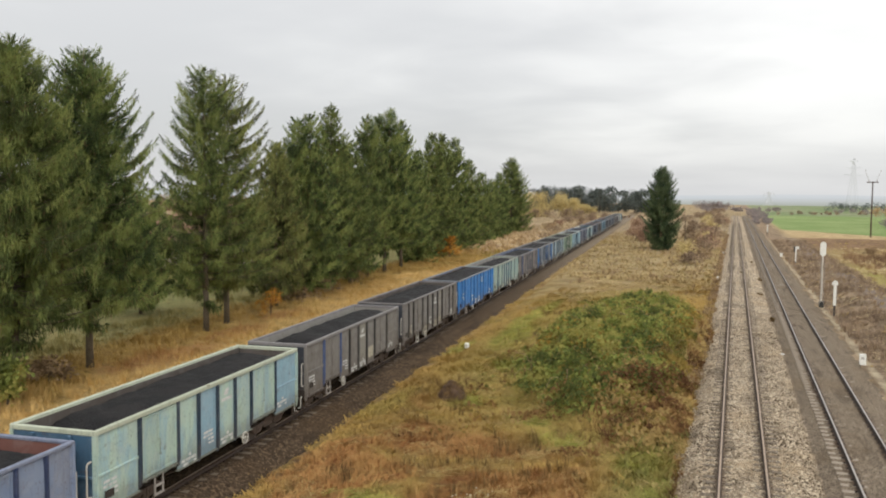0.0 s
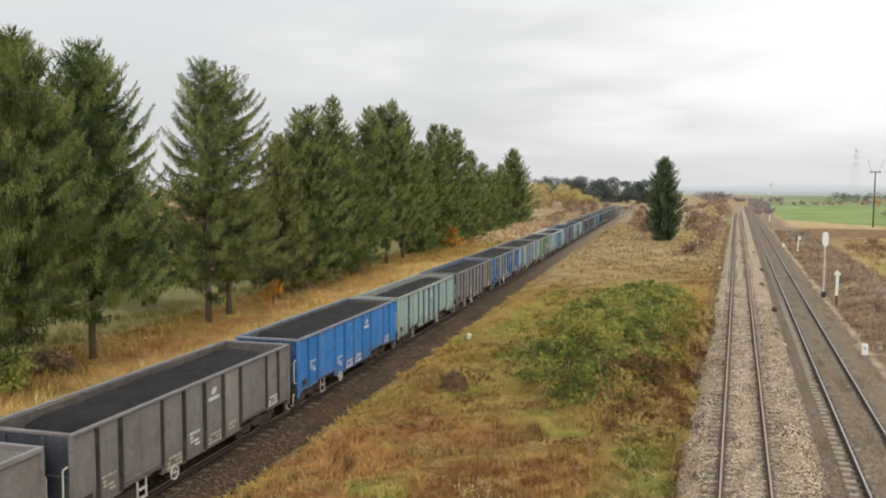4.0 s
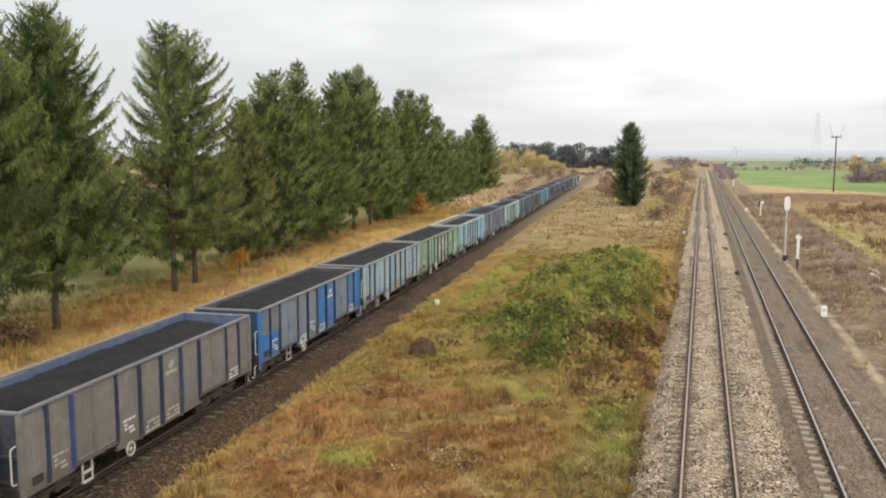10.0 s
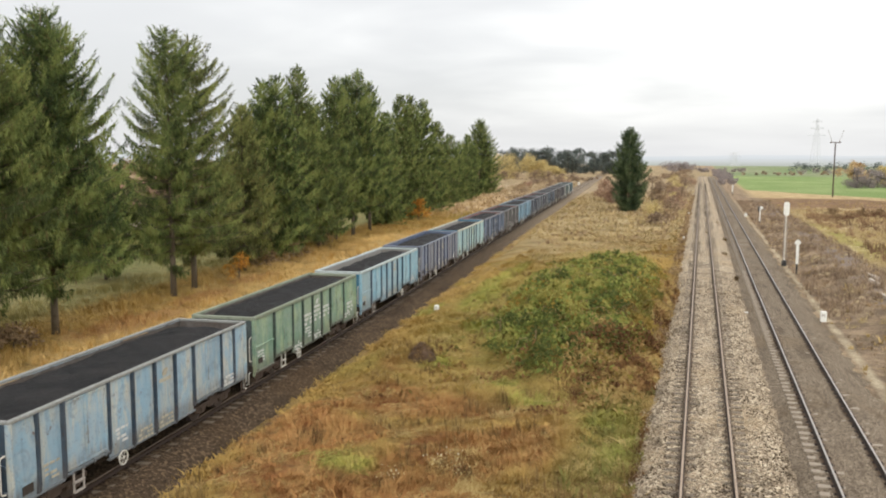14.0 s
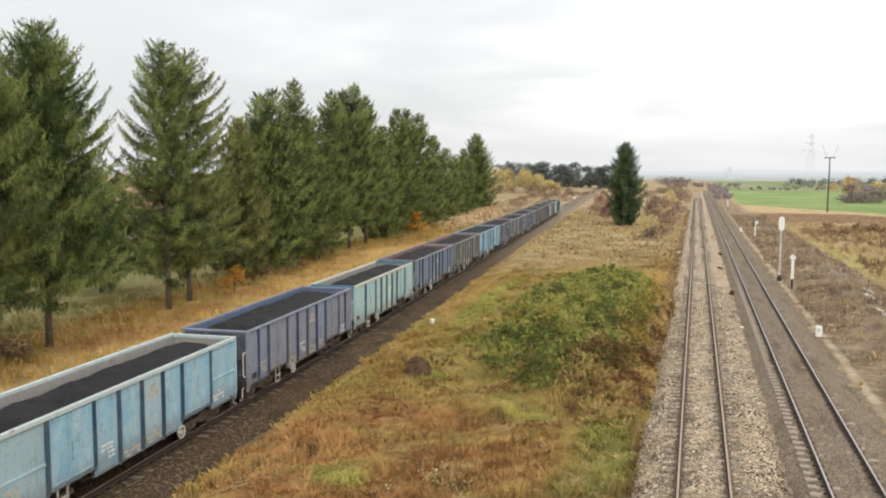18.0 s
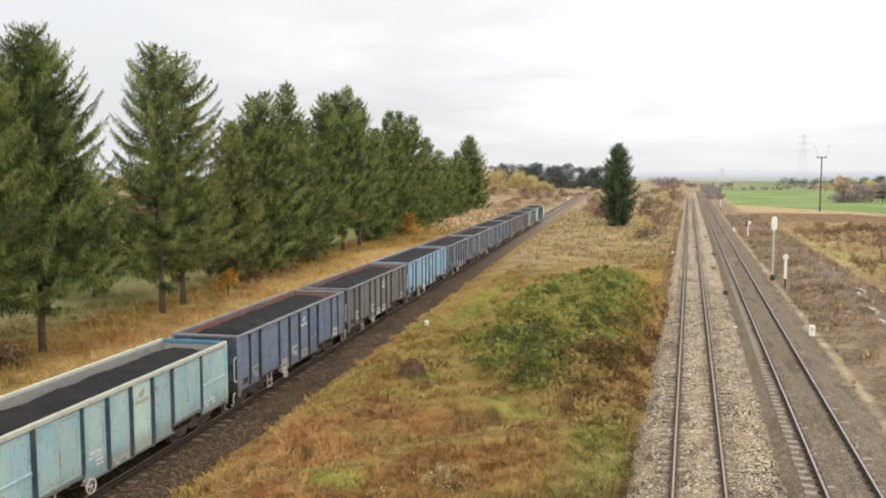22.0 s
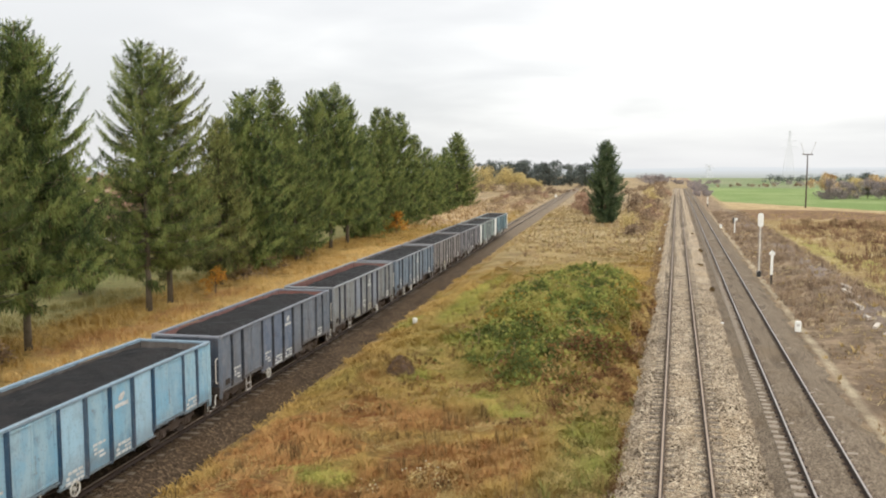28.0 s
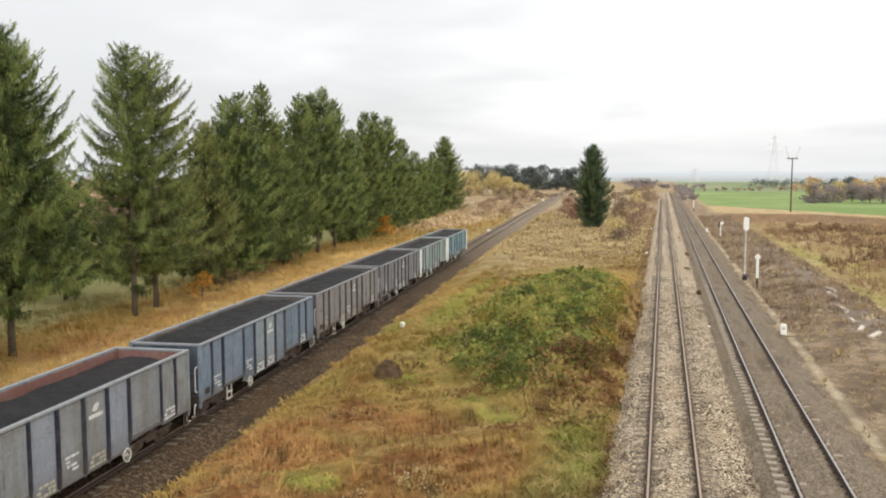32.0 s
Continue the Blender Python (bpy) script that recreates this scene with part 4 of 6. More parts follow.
        g[key].polygons.foreach_set("use_smooth", [True] * len(g[key].polygons))
    # fittings
    bm = ring(bmesh.new(), pose(0, 0, 0, 90, 0, 0), 0.215, 0.026, 20, 6)
    for i in range(3):
        a = math.pi * i / 3
        rod(bm, (-0.21 * math.cos(a), 0, -0.21 * math.sin(a)), (0.21 * math.cos(a), 0, 0.21 * math.sin(a)), 0.014, n=5)
    rod(bm, (0, -0.03, 0), (0, 0.22, 0), 0.035, n=8)
    g["hand_wheel"] = mesh_of("brake_wheel", bm, M["dull_white"])
    bm = bmesh.new()
    for x in (-0.21, 0.21):
        box(bm, x - 0.025, x + 0.025, -0.05, 0.0, 0.36, FLOOR - 0.10, 0.006)
    for z in (0.385, 0.66):
        box(bm, -0.235, 0.235, -0.07, 0.02, z - 0.025, z + 0.025, 0.005)
    g["step"] = mesh_of("step_ladder", bm, M["white"])
    g["rail"] = mesh_of("hand_rail", tube([(0, 0, 1.35), (0.16, 0, 1.37), (0.19, 0, 1.45), (0.19, 0, 2.25), (0.16, 0, 2.33), (0, 0, 2.35)], 0.026), M["dull_white"])
    g["bar"] = mesh_of("grab_bar", tube([(0, -0.5, 2.38), (0.13, -0.48, 2.38), (0.13, 0.48, 2.38), (0, 0.5, 2.38)], 0.018), M["white"])
    bm = boxes((-0.36, 0.36, -0.003, 0.003, -0.07, 0.05))
    for x, z, r in ((0.0, 0.24, 0.12), (0.10, 0.30, 0.08), (-0.10, 0.20, 0.07)):
        rod(bm, (x, -0.003, z), (x, 0.003, z), r, n=12)
    g["logo"] = mesh_of("emblem", bm, M["mark"])
    g["data"] = mesh_of("lettering", bars(rng, 4, 0.66, 0.075, 0.06), M["mark"])
    g["small_data"] = mesh_of("stencil", bars(rng, 3, 0.86, 0.09, 0.05), M["mark"])
    g["blotch"] = mesh_of("stencil_patch", bars(rng, 2, 0.60, 0.10, 0.06), M["mark"])
    g["stripe"] = mesh_of("lettering_stripe", bars(rng, 3, 0.95, 0.12, 0.09), M["mark"])
    g["latch"] = mesh_of("latch", boxes((-0.014, 0.014, -0.035, 0.0, -0.34, 0.20), (-0.03, 0.03, -0.045, 0.0, -0.05, 0.05), (-0.05, 0.05, -0.04, 0.0, -0.32, -0.27), bevel=0.006), M["bogie"])
    g["plate"] = mesh_of("data_plate", boxes((-0.2, 0.2, -0.012, 0.004, 0, 0.24), bevel=0.004), M["under"])
    g["patch"] = mesh_of("repair_sheet", boxes((-0.43, 0.43, -0.005, 0.02, -0.5, 0.52), bevel=0.004), M["under"])
    g["plate_old"] = mesh_of("stencil_patch", boxes((-0.4, 0.4, -0.003, 0.003, -0.28, 0.28)), M["mark_old"])
    g["tank"] = mesh_of("brake_cylinder", rod(bmesh.new(), (-0.5, 0, 0.62), (0.5, 0, 0.62), 0.2, n=12), M["under"])
    g["gear"] = mesh_of("brake_rigging", tube([(-2.6, 0, 0.62), (-1.2, 0, 0.50), (1.2, 0, 0.50), (2.6, 0, 0.62)], 0.03), M["bogie"])
    return g


SHARED = {ribbed: wagon_meshes(ribbed) for ribbed in (False, True)}
PAINTS = {}


def coat(col, rust, fade, other=None):
    key = (col, rust, fade, other)
    if key not in PAINTS:
        PAINTS[key] = paint("wagon_paint", col, rust, fade, other)
    return PAINTS[key]


def dress(ob, mat):
    """Give one wagon's part its own paint; the mesh stays shared."""
    ob.material_slots[0].link = "OBJECT"
    ob.material_slots[0].material = mat
    return ob


# colour of the panels, posts and rims, inside, coal, rust, fade, words
FRONT_WAGONS = [
    ((0.19, 0.25, 0.38), (0.05, 0.09, 0.25), (0.28, 0.32, 0.45), "inner_red", "coal_b", 0.2, 0.3, "faded violet-blue open wagon loaded with coal"),
    ((0.42, 0.55, 0.46), (0.035, 0.08, 0.14), (0.50, 0.54, 0.42), "inner", "coal_a", 0.4, 0.45, "pale mint green open wagon with dark blue posts, loaded with coal"),
    ((0.18, 0.165, 0.15), (0.06, 0.055, 0.052), (0.30, 0.28, 0.28), "inner_pale", "coal_c", 0.25, 0.2, "grey-brown open wagon loaded with coal"),
    ((0.17, 0.155, 0.145), (0.055, 0.05, 0.048), (0.26, 0.24, 0.24), "inner", "coal_a", 0.25, 0.25, "dark grey-brown open wagon with white stencils, loaded with coal"),
    ((0.022, 0.215, 0.60), (0.03, 0.27, 0.78), (0.25, 0.29, 0.34), "inner", "coal_b", 0.08, 0.08, "bright blue open wagon with white emblem, loaded with coal"),
    ((0.265, 0.40, 0.385), (0.07, 0.19, 0.34), (0.40, 0.45, 0.38), "inner_pale", "coal_c", 0.25, 0.25, "sage green open wagon with blue posts, loaded with coal"),
    ((0.19, 0.172, 0.155), (0.045, 0.065, 0.15), (0.27, 0.26, 0.28), "inner_blue", "coal_a", 0.3, 0.2, "grey-brown open wagon with blue posts, loaded with coal"),
    ((0.028, 0.185, 0.50), (0.02, 0.04, 0.10), (0.29, 0.29, 0.30), "inner", "coal_b", 0.25, 0.12, "blue open wagon patched with grey panels, loaded with coal"),
]
MIDDLE_WAGONS = [
    ((0.26, 0.41, 0.52), (0.05, 0.10, 0.16), (0.36, 0.37, 0.35), "inner", "coal_b", 0.7, 0.5, "weathered blue-grey open wagon with rust stains, loaded with coal"),
    ((0.16, 0.28, 0.20), (0.045, 0.10, 0.075), (0.33, 0.38, 0.27), "inner", "coal_b", 0.35, 0.45, "faded green open wagon with pale patches, loaded with coal"),
    ((0.22, 0.43, 0.55), (0.035, 0.12, 0.22), (0.46, 0.53, 0.53), "inner_pale", "coal_c", 0.4, 0.5, "light blue open wagon with dark posts, loaded with coal"),
    ((0.185, 0.20, 0.255), (0.04, 0.07, 0.19), (0.25, 0.29, 0.38), "inner_blue", "coal_a", 0.15, 0.25, "grey open wagon with blue posts, loaded with coal"),
    ((0.37, 0.50, 0.475), (0.045, 0.11, 0.16), (0.52, 0.53, 0.43), "inner_pale", "coal_c", 0.4, 0.5, "pale cyan open wagon with cream rim, loaded with coal"),
    ((0.125, 0.178, 0.275), (0.02, 0.035, 0.075), (0.30, 0.30, 0.33), "inner_red", "coal_a", 0.2, 0.25, "slate blue open wagon with white stencils, loaded with coal"),
    ((0.150, 0.143, 0.14), (0.03, 0.03, 0.035), (0.27, 0.27, 0.28), "inner_red", "coal_a", 0.2, 0.2, "dark grey open wagon with white stencils, loaded with coal"),
    ((0.23, 0.45, 0.60), (0.035, 0.13, 0.25), (0.32, 0.45, 0.56), "inner", "coal_b", 0.3, 0.45, "light blue open wagon with white emblem, loaded with coal"),
]
REAR_WAGONS = [
    ((0.145, 0.172, 0.215), (0.035, 0.05, 0.08), (0.28, 0.30, 0.35), "inner_red", "coal_b", 0.2, 0.25, "slate blue-grey open wagon, loaded with coal"),
    ((0.22, 0.235, 0.25), (0.025, 0.035, 0.075), (0.36, 0.38, 0.40), "inner_red", "coal_c", 0.3, 0.25, "grey open wagon with blue posts and red inside, loaded with coal"),
    ((0.145, 0.195, 0.255), (0.04, 0.055, 0.09), (0.32, 0.34, 0.38), "inner", "coal_b", 0.2, 0.25, "slate blue-grey open wagon with white stencils, loaded with coal"),
    ((0.21, 0.19, 0.185), (0.085, 0.075, 0.075), (0.33, 0.32, 0.32), "inner", "coal_b", 0.25, 0.3, "grey-brown open wagon with pale posts, loaded with coal"),
    ((0.17, 0.165, 0.185), (0.09, 0.09, 0.10), (0.30, 0.30, 0.32), "inner", "coal_b", 0.25, 0.3, "dark grey open wagon, loaded with coal"),
    ((0.27, 0.34, 0.33), (0.14, 0.18, 0.18), (0.38, 0.42, 0.40), "inner", "coal_c", 0.25, 0.3, "pale grey-green open wagon with white corner posts, loaded with coal"),
    ((0.17, 0.29, 0.335), (0.045, 0.12, 0.16), (0.36, 0.44, 0.48), "inner", "coal_c", 0.25, 0.25, "light blue open wagon ending the train, loaded with coal"),
]
WAGONS = FRONT_WAGONS + MIDDLE_WAGONS + REAR_WAGONS
# panels repainted in another colour
PANELS = {7: ((1, 2), (0.15, 0.19, 0.23)), 16: ((1, 2, 3), (0.10, 0.13, 0.19)), 11: ((0, 4), (0.16, 0.19, 0.26)), 1: ((2, 5), (0.22, 0.36, 0.44)), 10: ((0, 3), (0.30, 0.42, 0.46)), 15: ((1, 4), (0.30, 0.47, 0.58)), 12: ((3,), (0.42, 0.56, 0.50)), 3: ((4,), (0.21, 0.19, 0.17)), 14: ((2,), (0.18, 0.175, 0.16)), 17: ((1, 4), (0.20, 0.22, 0.26)), 18: ((2, 3), (0.21, 0.25, 0.28)), 2: ((3,), (0.215, 0.20, 0.17))}
GREY_DOORS = (7,)
RIBBED = (1, 2, 5, 9, 10, 12)
PATCHY = {1: (0.22, 0.36, 0.46), 8: (0.50, 0.45, 0.33), 5: (0.40, 0.43, 0.33), 9: (0.34, 0.40, 0.24), 10: (0.36, 0.47, 0.50), 11: (0.22, 0.21, 0.20), 12: (0.20, 0.40, 0.50), 15: (0.36, 0.48, 0.52), 16: (0.13, 0.13, 0.14), 17: (0.16, 0.15, 0.13), 0: (0.20, 0.20, 0.24), 13: (0.17, 0.18, 0.20)}
BLUE_POSTS = {2: (1, 2), 6: (1,)}
WHEEL_AT = {17: 2.2, 5: 1.9, 10: 2.3, 1: 1.9, 2: -2.2, 12: -2.2}
WHEELSETS = []


def coal_wagon(index):
    wall, post, rim, inner, coal, rust, fade, words = WAGONS[index]
    g = SHARED[index in RIBBED]
    wide = g["wide"]
    top = tagged(new("coal_wagon"), words, "wagon", "wagons of the coal train")
    # posts cut to 0.36: self-shade and dirt are put into their colour
    c_wall, c_post, c_rim = coat(scale3(wall, 0.92 if index in (1, 12) else 0.78 if index in (4, 7) else 0.88), rust, fade, PATCHY.get(index)), coat(scale3(post, 0.36), rust * 0.4, 0.0), coat(scale3(rim, 0.9 if index in (1, 10, 12) else 0.62), rust, 0.25)
    again, tint = PANELS.get(index, ((), wall))
    patch = coat(tint, rust, 0.3)
    c_sill = coat(tuple(0.4 * v + 0.03 for v in wall), 0.8, 0.15)
    c_end = coat((0.025, 0.095, 0.18), rust, 0.1) if index in (1, 15) else coat((0.045, 0.165, 0.26), rust, 0.15) if index in (5, 10, 12) else coat(tuple(0.13 * v + 0.35 * k for v, k in zip(wall, (0.04, 0.06, 0.10))), rust, 0.08)
    piece("underframe", g["frame"], top)
    piece("coal_load", g[coal], top, label="heap of small black coal")
    for side in (-1, 1):
        flip = pose(0, side * wide, 0, 0, 0, 0 if side < 0 else 180)
        bays = [(-5.535, "end_bay"), (-1.86, "mid_bay"), (-0.62, "mid_bay_dented"), (0.62, "mid_bay"), (1.86, "mid_bay_dented"), (5.535, "end_bay")]
        if index not in RIBBED:
            for x in (-5.53, 5.53):
                dress(piece("side_post", g["door_post"], top, flip @ pose(x, 0, 0)), c_post)
        for i, (x, key) in enumerate(bays):
            dress(piece("side_panel", g[key], top, flip @ pose(x, 0, 0)), patch if i in again else c_wall)
        for i, x in enumerate((-3.965, -3.015, 3.015, 3.965)):
            leaf = dress(piece("door_leaf", g["leaf"], top, flip @ pose(x, 0, 0)), patch if index in GREY_DOORS else c_wall)
            if i % 2 == 0:
                dress(piece("latch", g["latch"], leaf, pose(0.475, -0.045, 1.95), "steel door latch"), c_wall)
        for i, x in enumerate(POSTS):
            col = c_post
            if index == 21 and abs(x) > 6 or index == 22 and abs(x) > 6:
                col = M["white"]
            if i in (0, 8) and index not in (21, 22):
                col = c_wall
            if i in BLUE_POSTS.get(index, ()):
                col = coat((0.035, 0.065, 0.17), 0.1, 0.05)
            dress(piece("side_post", g["post" if abs(x) < 2 or abs(x) > 6 else "door_post"], top, flip @ pose(x, 0, 0)), col)
        dress(piece("top_rail", g["rim"], top, flip), c_rim)
        dress(piece("side_sill", g["sill"], top, flip), c_sill)
        dress(piece("inner_lining", g["inside"], top, flip @ pose(0, 0.035, 0)), M[inner])
        wheel_x = WHEEL_AT.get(index, -1.9)
        piece("brake_wheel", g["hand_wheel"], top, flip @ pose(wheel_x, -0.09, 0.62), "pale spoked hand wheel")
        step = piece("step_ladder", g["step"], top, flip @ pose(-3.5 if index % 2 else -3.9, 0.02, 0.0), "pale step ladder")
        dress(step, M["grey_post"] if index % 3 else M["dull_white"])
        old = M["mark_old"] if index in (3, 5, 6, 8, 10, 11, 12, 13, 17, 19) else M["mark"]
        dress(piece("emblem", g["logo"], top, flip @ pose(1.86 if index in (4, 7) else 0.62, -0.052, 2.42)), M["mark"] if index not in (6, 8, 10, 11, 12) else old)
        dress(piece("lettering", g["data"], top, flip @ pose(-0.62 if index % 2 else -1.86, -0.052, 1.55)), M["mark"])
        dress(piece("lettering", g["data"], top, flip @ pose(-5.05 if index not in RIBBED else -5.9, -0.056, 1.62 if index != 4 else 2.0)), old)
        dress(piece("stencil", g["small_data"], top, flip @ pose(5.1, -0.05, 1.35)), M["mark"])
        dress(piece("stencil", g["small_data"], top, flip @ pose(0.62, -0.052, 1.16)), old)
        dress(piece("stencil", g["small_data"], top, flip @ pose(-0.62 if index % 2 == 0 else -1.86, -0.052, 1.12)), old)
        if index in (3, 5, 11, 13, 19):
            dress(piece("stencil_patch", g["blotch"], top, flip @ pose((1.86, -1.86, 1.86)[index % 3], -0.052, 1.20)), M["mark_old"])
        for x in (-6.3, 6.3):
            piece("corner_step", g["corner_step"], top, flip @ pose(x, 0, 0), "brown corner step")
        if index == 7:
            for x in (-6.05, -5.02):
                dress(piece("repair_sheet", g["patch"], top, flip @ pose(x, -0.05, 2.55), "grey repainted sheet"), patch)
        if index == 2:
            piece("stencil_patch", g["plate_old"], top, flip @ pose(1.86, -0.052, 1.35), "yellowed panel")
        if index == 9:
            for x in (-0.62, 0.62, 1.86):
                piece("lettering_stripe", g["stripe"], top, flip @ pose(x, -0.052, 2.2), "pale lettering bars")
            piece("lettering_stripe", g["stripe"], top, flip @ pose(5.5, -0.052, 1.75), "pale lettering bars")
        for mark in [k for k in top.children if k.name.startswith(("lettering", "stencil"))]:
            tagged(mark, kind="stuff")
        piece("data_plate", g["plate"], top, flip @ pose(-5.95, -0.05, 1.12))
        piece("brake_cylinder", g["tank"], top, pose(0.4 * side, side * 0.65, 0))
        piece("brake_rigging", g["gear"], top, pose(0, side * 0.95, 0))
    for end in (-1, 1):
        flip = pose(end * HALF, 0, 0, 0, 0, 0 if end > 0 else 180)
        dress(piece("end_wall", g["end"], top, flip @ pose(-0.05, 0, 0)), c_end)
        dress(piece("end_top_rail", g["end_rim"], top, flip @ pose(-0.064, 0, 0)), c_end if index == 12 else c_rim)
        dress(piece("inner_end_lining", g["inside_end"], top, flip @ pose(-0.09, 0, 0)), M[inner])
        piece("headstock", g["headstock"], top, flip @ pose(0.02, 0, 0))
        piece("coupling", g["hook"], top, flip @ pose(0.02, 0, 0))
        piece("brake_hose", g["hose"], top, flip @ pose(0.02, 0, 0), "white-tipped brake hose")
        piece("grab_bar", g["bar"], top, flip @ pose(-0.03, 0, 0))
        for y in (-0.875, 0.875):
            piece("buffer", g["buffer"], top, flip @ pose(0.02, y, 1.04))
        for y in (-wide + 0.06, wide - 0.06):
            piece("hand_rail", g["rail"], top, flip @ pose(0.0, y, -0.02), "white hand rail")
            piece("coupling_handle", g["handle"], top, flip @ pose(0.0, y * 0.94, 0), "pale bent coupling handle")
        bogie = new("bogie")
        bogie.parent, bogie.matrix_basis = top, pose(end * 4.5, 0, 0)
        piece("bolster", g["bolster"], bogie)
        for side in (-1, 1):
            piece("bogie_side_frame", g["side_frame"], bogie, pose(0, side * 1.0, 0, 0, 0, 0 if side < 0 else 180))
        for x in (-0.9, 0.9):
            w = piece("wheelset", g["wheelset"], bogie, pose(x, 0, 0.46))
            WHEELSETS.append((w, x))
    return top


TRAIN = [coal_wagon(i) for i in range(len(WAGONS))]


# ---- conifers ----
def needles(rng, base, along, length, width, droop):
    """Slim diamond-shaped sprays: base points, directions, sizes."""
    n = len(base)
    d = along + np.stack([np.zeros(n), np.zeros(n), -droop], -1)
    d /= np.linalg.norm(d, axis=1)[:, None]
    side = np.cross(d, rng.normal(size=(n, 3)))
    side /= np.linalg.norm(side, axis=1)[:, None] + 1e-9
    mid = base + d * (length * 0.45)[:, None]
    tip = base + d * length[:, None]
    v = np.stack([base, mid + side * (width / 2)[:, None], tip, mid - side * (width / 2)[:, None]], 1)
    return v.reshape(-1, 3)


def conifer(name, x, y, height, spread, seed, label, dense=1.0, clear=0.08, twin=0.0, mat="spruce", grain=1.0, fill=1.0, bulge=0.85, power=0.72, curtain=1.0, tuck=0.0):
    """A spruce: tapered trunk, whorls of arms that sag and turn up at their tips, and sprays that hang from them in curtains."""
    rng = np.random.default_rng(seed)
    z0 = float(land(x, y)) - 0.15
    tree = tagged(new(name), label, "tree", "spruces along the line")
    tree.matrix_basis = pose(x, y, z0, 0, 0, rng.uniform(0, 360))
    bm = bmesh.new()
    r = 0.0095 * height + 0.03
    for i in range(6):
        a, b = i / 6, (i + 1) / 6
        rod(bm, (0, 0, height * a), (0, 0, height * b), r * (1 - a) + 0.015, r * (1 - b) + 0.015, 10)
    leaders = [(-twin, 0.0, 1.0), (twin, 0.1, 0.965)] if twin else [(0.0, 0.0, 1.0)]
    arms, tops = [], []
    for lx, ly, lh in leaders:
        hh = height * lh
        z = height * clear * 0.80
        while z < hh * 0.975:
            u = z / hh
            reach = spread * ((1 - u) * (1 + bulge * u)) ** power * (0.62 + 0.38 * min(1.0, u / 0.14)) * (1 - tuck * (1 - min(1.0, u / 0.38))) + 0.16
            few = 0.45 + 0.55 * min(1.0, max(0.0, (u / max(clear, 0.01) - 0.75) / 0.6))
            turn = rng.uniform(0, 6.28)
            k = max(3, int(round(fill * (6.3 if u < 0.9 else 5) * few)))
            for i in range(k):
                if rng.random() > 0.90:
                    continue
                L = reach * rng.uniform(0.66, 1.06) * (1.15 if rng.random() < 0.10 else 1.0)
                arms.append((turn + 6.28 * i / k + rng.uniform(-0.35, 0.35), z + rng.uniform(-0.22, 0.22), L, u, lx * min(1.0, u * 2), ly, rng.uniform(-0.14, 0.14)))
            z += rng.uniform(0.40, 0.62) * (0.70 + 0.45 * (1 - u)) / max(0.7, dense)
        # short dying twigs low on the stem
        for i in range(int(9 * clear / 0.2)):
            h = height * clear * rng.uniform(0.5, 1.0)
            arms.append((rng.uniform(0, 6.28), h, rng.uniform(0.5, 1.5), h / hh, lx * 0.1, ly, rng.uniform(-0.3, 0.1)))
        for i in range(16):
            tops.append((lx, ly, hh - 1.9 + 0.115 * i))
    az, zz, L, u, lx, ly, dev = np.array(arms).T
    sag = 0.62 * u - 0.30 + dev             # slope at the trunk: hanging low down, rising near the top
    curl = 0.30 + 0.16 * u                  # how far the tip turns up
    for i in range(len(arms)):
        if L[i] > 0.9:
            for t0, t1 in ((0.0, 0.4), (0.4, 0.75)):
                p = [(lx[i] + math.cos(az[i]) * L[i] * t, ly[i] + math.sin(az[i]) * L[i] * t, zz[i] + L[i] * (sag[i] * t + curl[i] * t ** 3) - 0.02) for t in (t0, t1)]
                rod(bm, p[0], p[1], 0.034 * (1 - t0) * (1.2 - u[i]) + 0.008, 0.034 * (1 - t1) * (1.2 - u[i]) + 0.006, 4)
    n = np.maximum(4, (L / 0.088 * grain).astype(int))
    idx = np.repeat(np.arange(len(arms)), n)
    rank = np.arange(len(idx)) - np.repeat(np.cumsum(n) - n, n)
    t = (0.12 + 0.88 * (rank + rng.random(len(idx))) / n[idx])
    az, L, u, lx, ly, zz, sag, curl = az[idx], L[idx], u[idx], lx[idx], ly[idx], zz[idx], sag[idx], curl[idx]
    out = np.stack([np.cos(az), np.sin(az), np.zeros(len(az))], -1)
    across = np.stack([-np.sin(az), np.cos(az), np.zeros(len(az))], -1)
    axis = np.stack([lx, ly, zz], -1) + out * (L * t)[:, None]
    axis[:, 2] += L * (sag * t + curl * t ** 3)
    slope = sag + 3 * curl * t ** 2
    ahead = out.copy()
    ahead[:, 2] = slope
    ahead /= np.linalg.norm(ahead, axis=1)[:, None]
    verts = []
    m = len(t)
    thin = 1 / grain ** 0.6
    lobe = np.sin(np.pi * np.clip(t * 0.92 + 0.04, 0, 1)) ** 0.6
    for k in range(8):
        keep = rng.random(m) < (0.8 if k < 5 else 0.9)
        jit = rng.normal(0, 0.035, (m, 3))
        if k < 2:       # along the arm, a narrow finger at its tip
            d = ahead + across * rng.uniform(-0.35, 0.35, m)[:, None] + rng.normal(0, 0.08, (m, 3))
            size = rng.uniform(0.22, 0.42, m)
            base = axis + jit
        elif k < 5:     # branchlets to both sides
            s = np.where(rng.random(m) < 0.5, -1.0, 1.0) * rng.uniform(0.55, 1.1, m)
            reach = (0.14 + 0.26 * np.minimum(L, 3.0) / 3.0 * lobe) * rng.random(m) ** 0.7
            base = axis + across * (s * reach)[:, None] + jit
            base[:, 2] -= 0.35 * reach * (1 - u)
            d = ahead * 0.7 + across * (s * 0.7)[:, None]
            d[:, 2] -= rng.uniform(0.0, 0.6, m) * (1.1 - u)
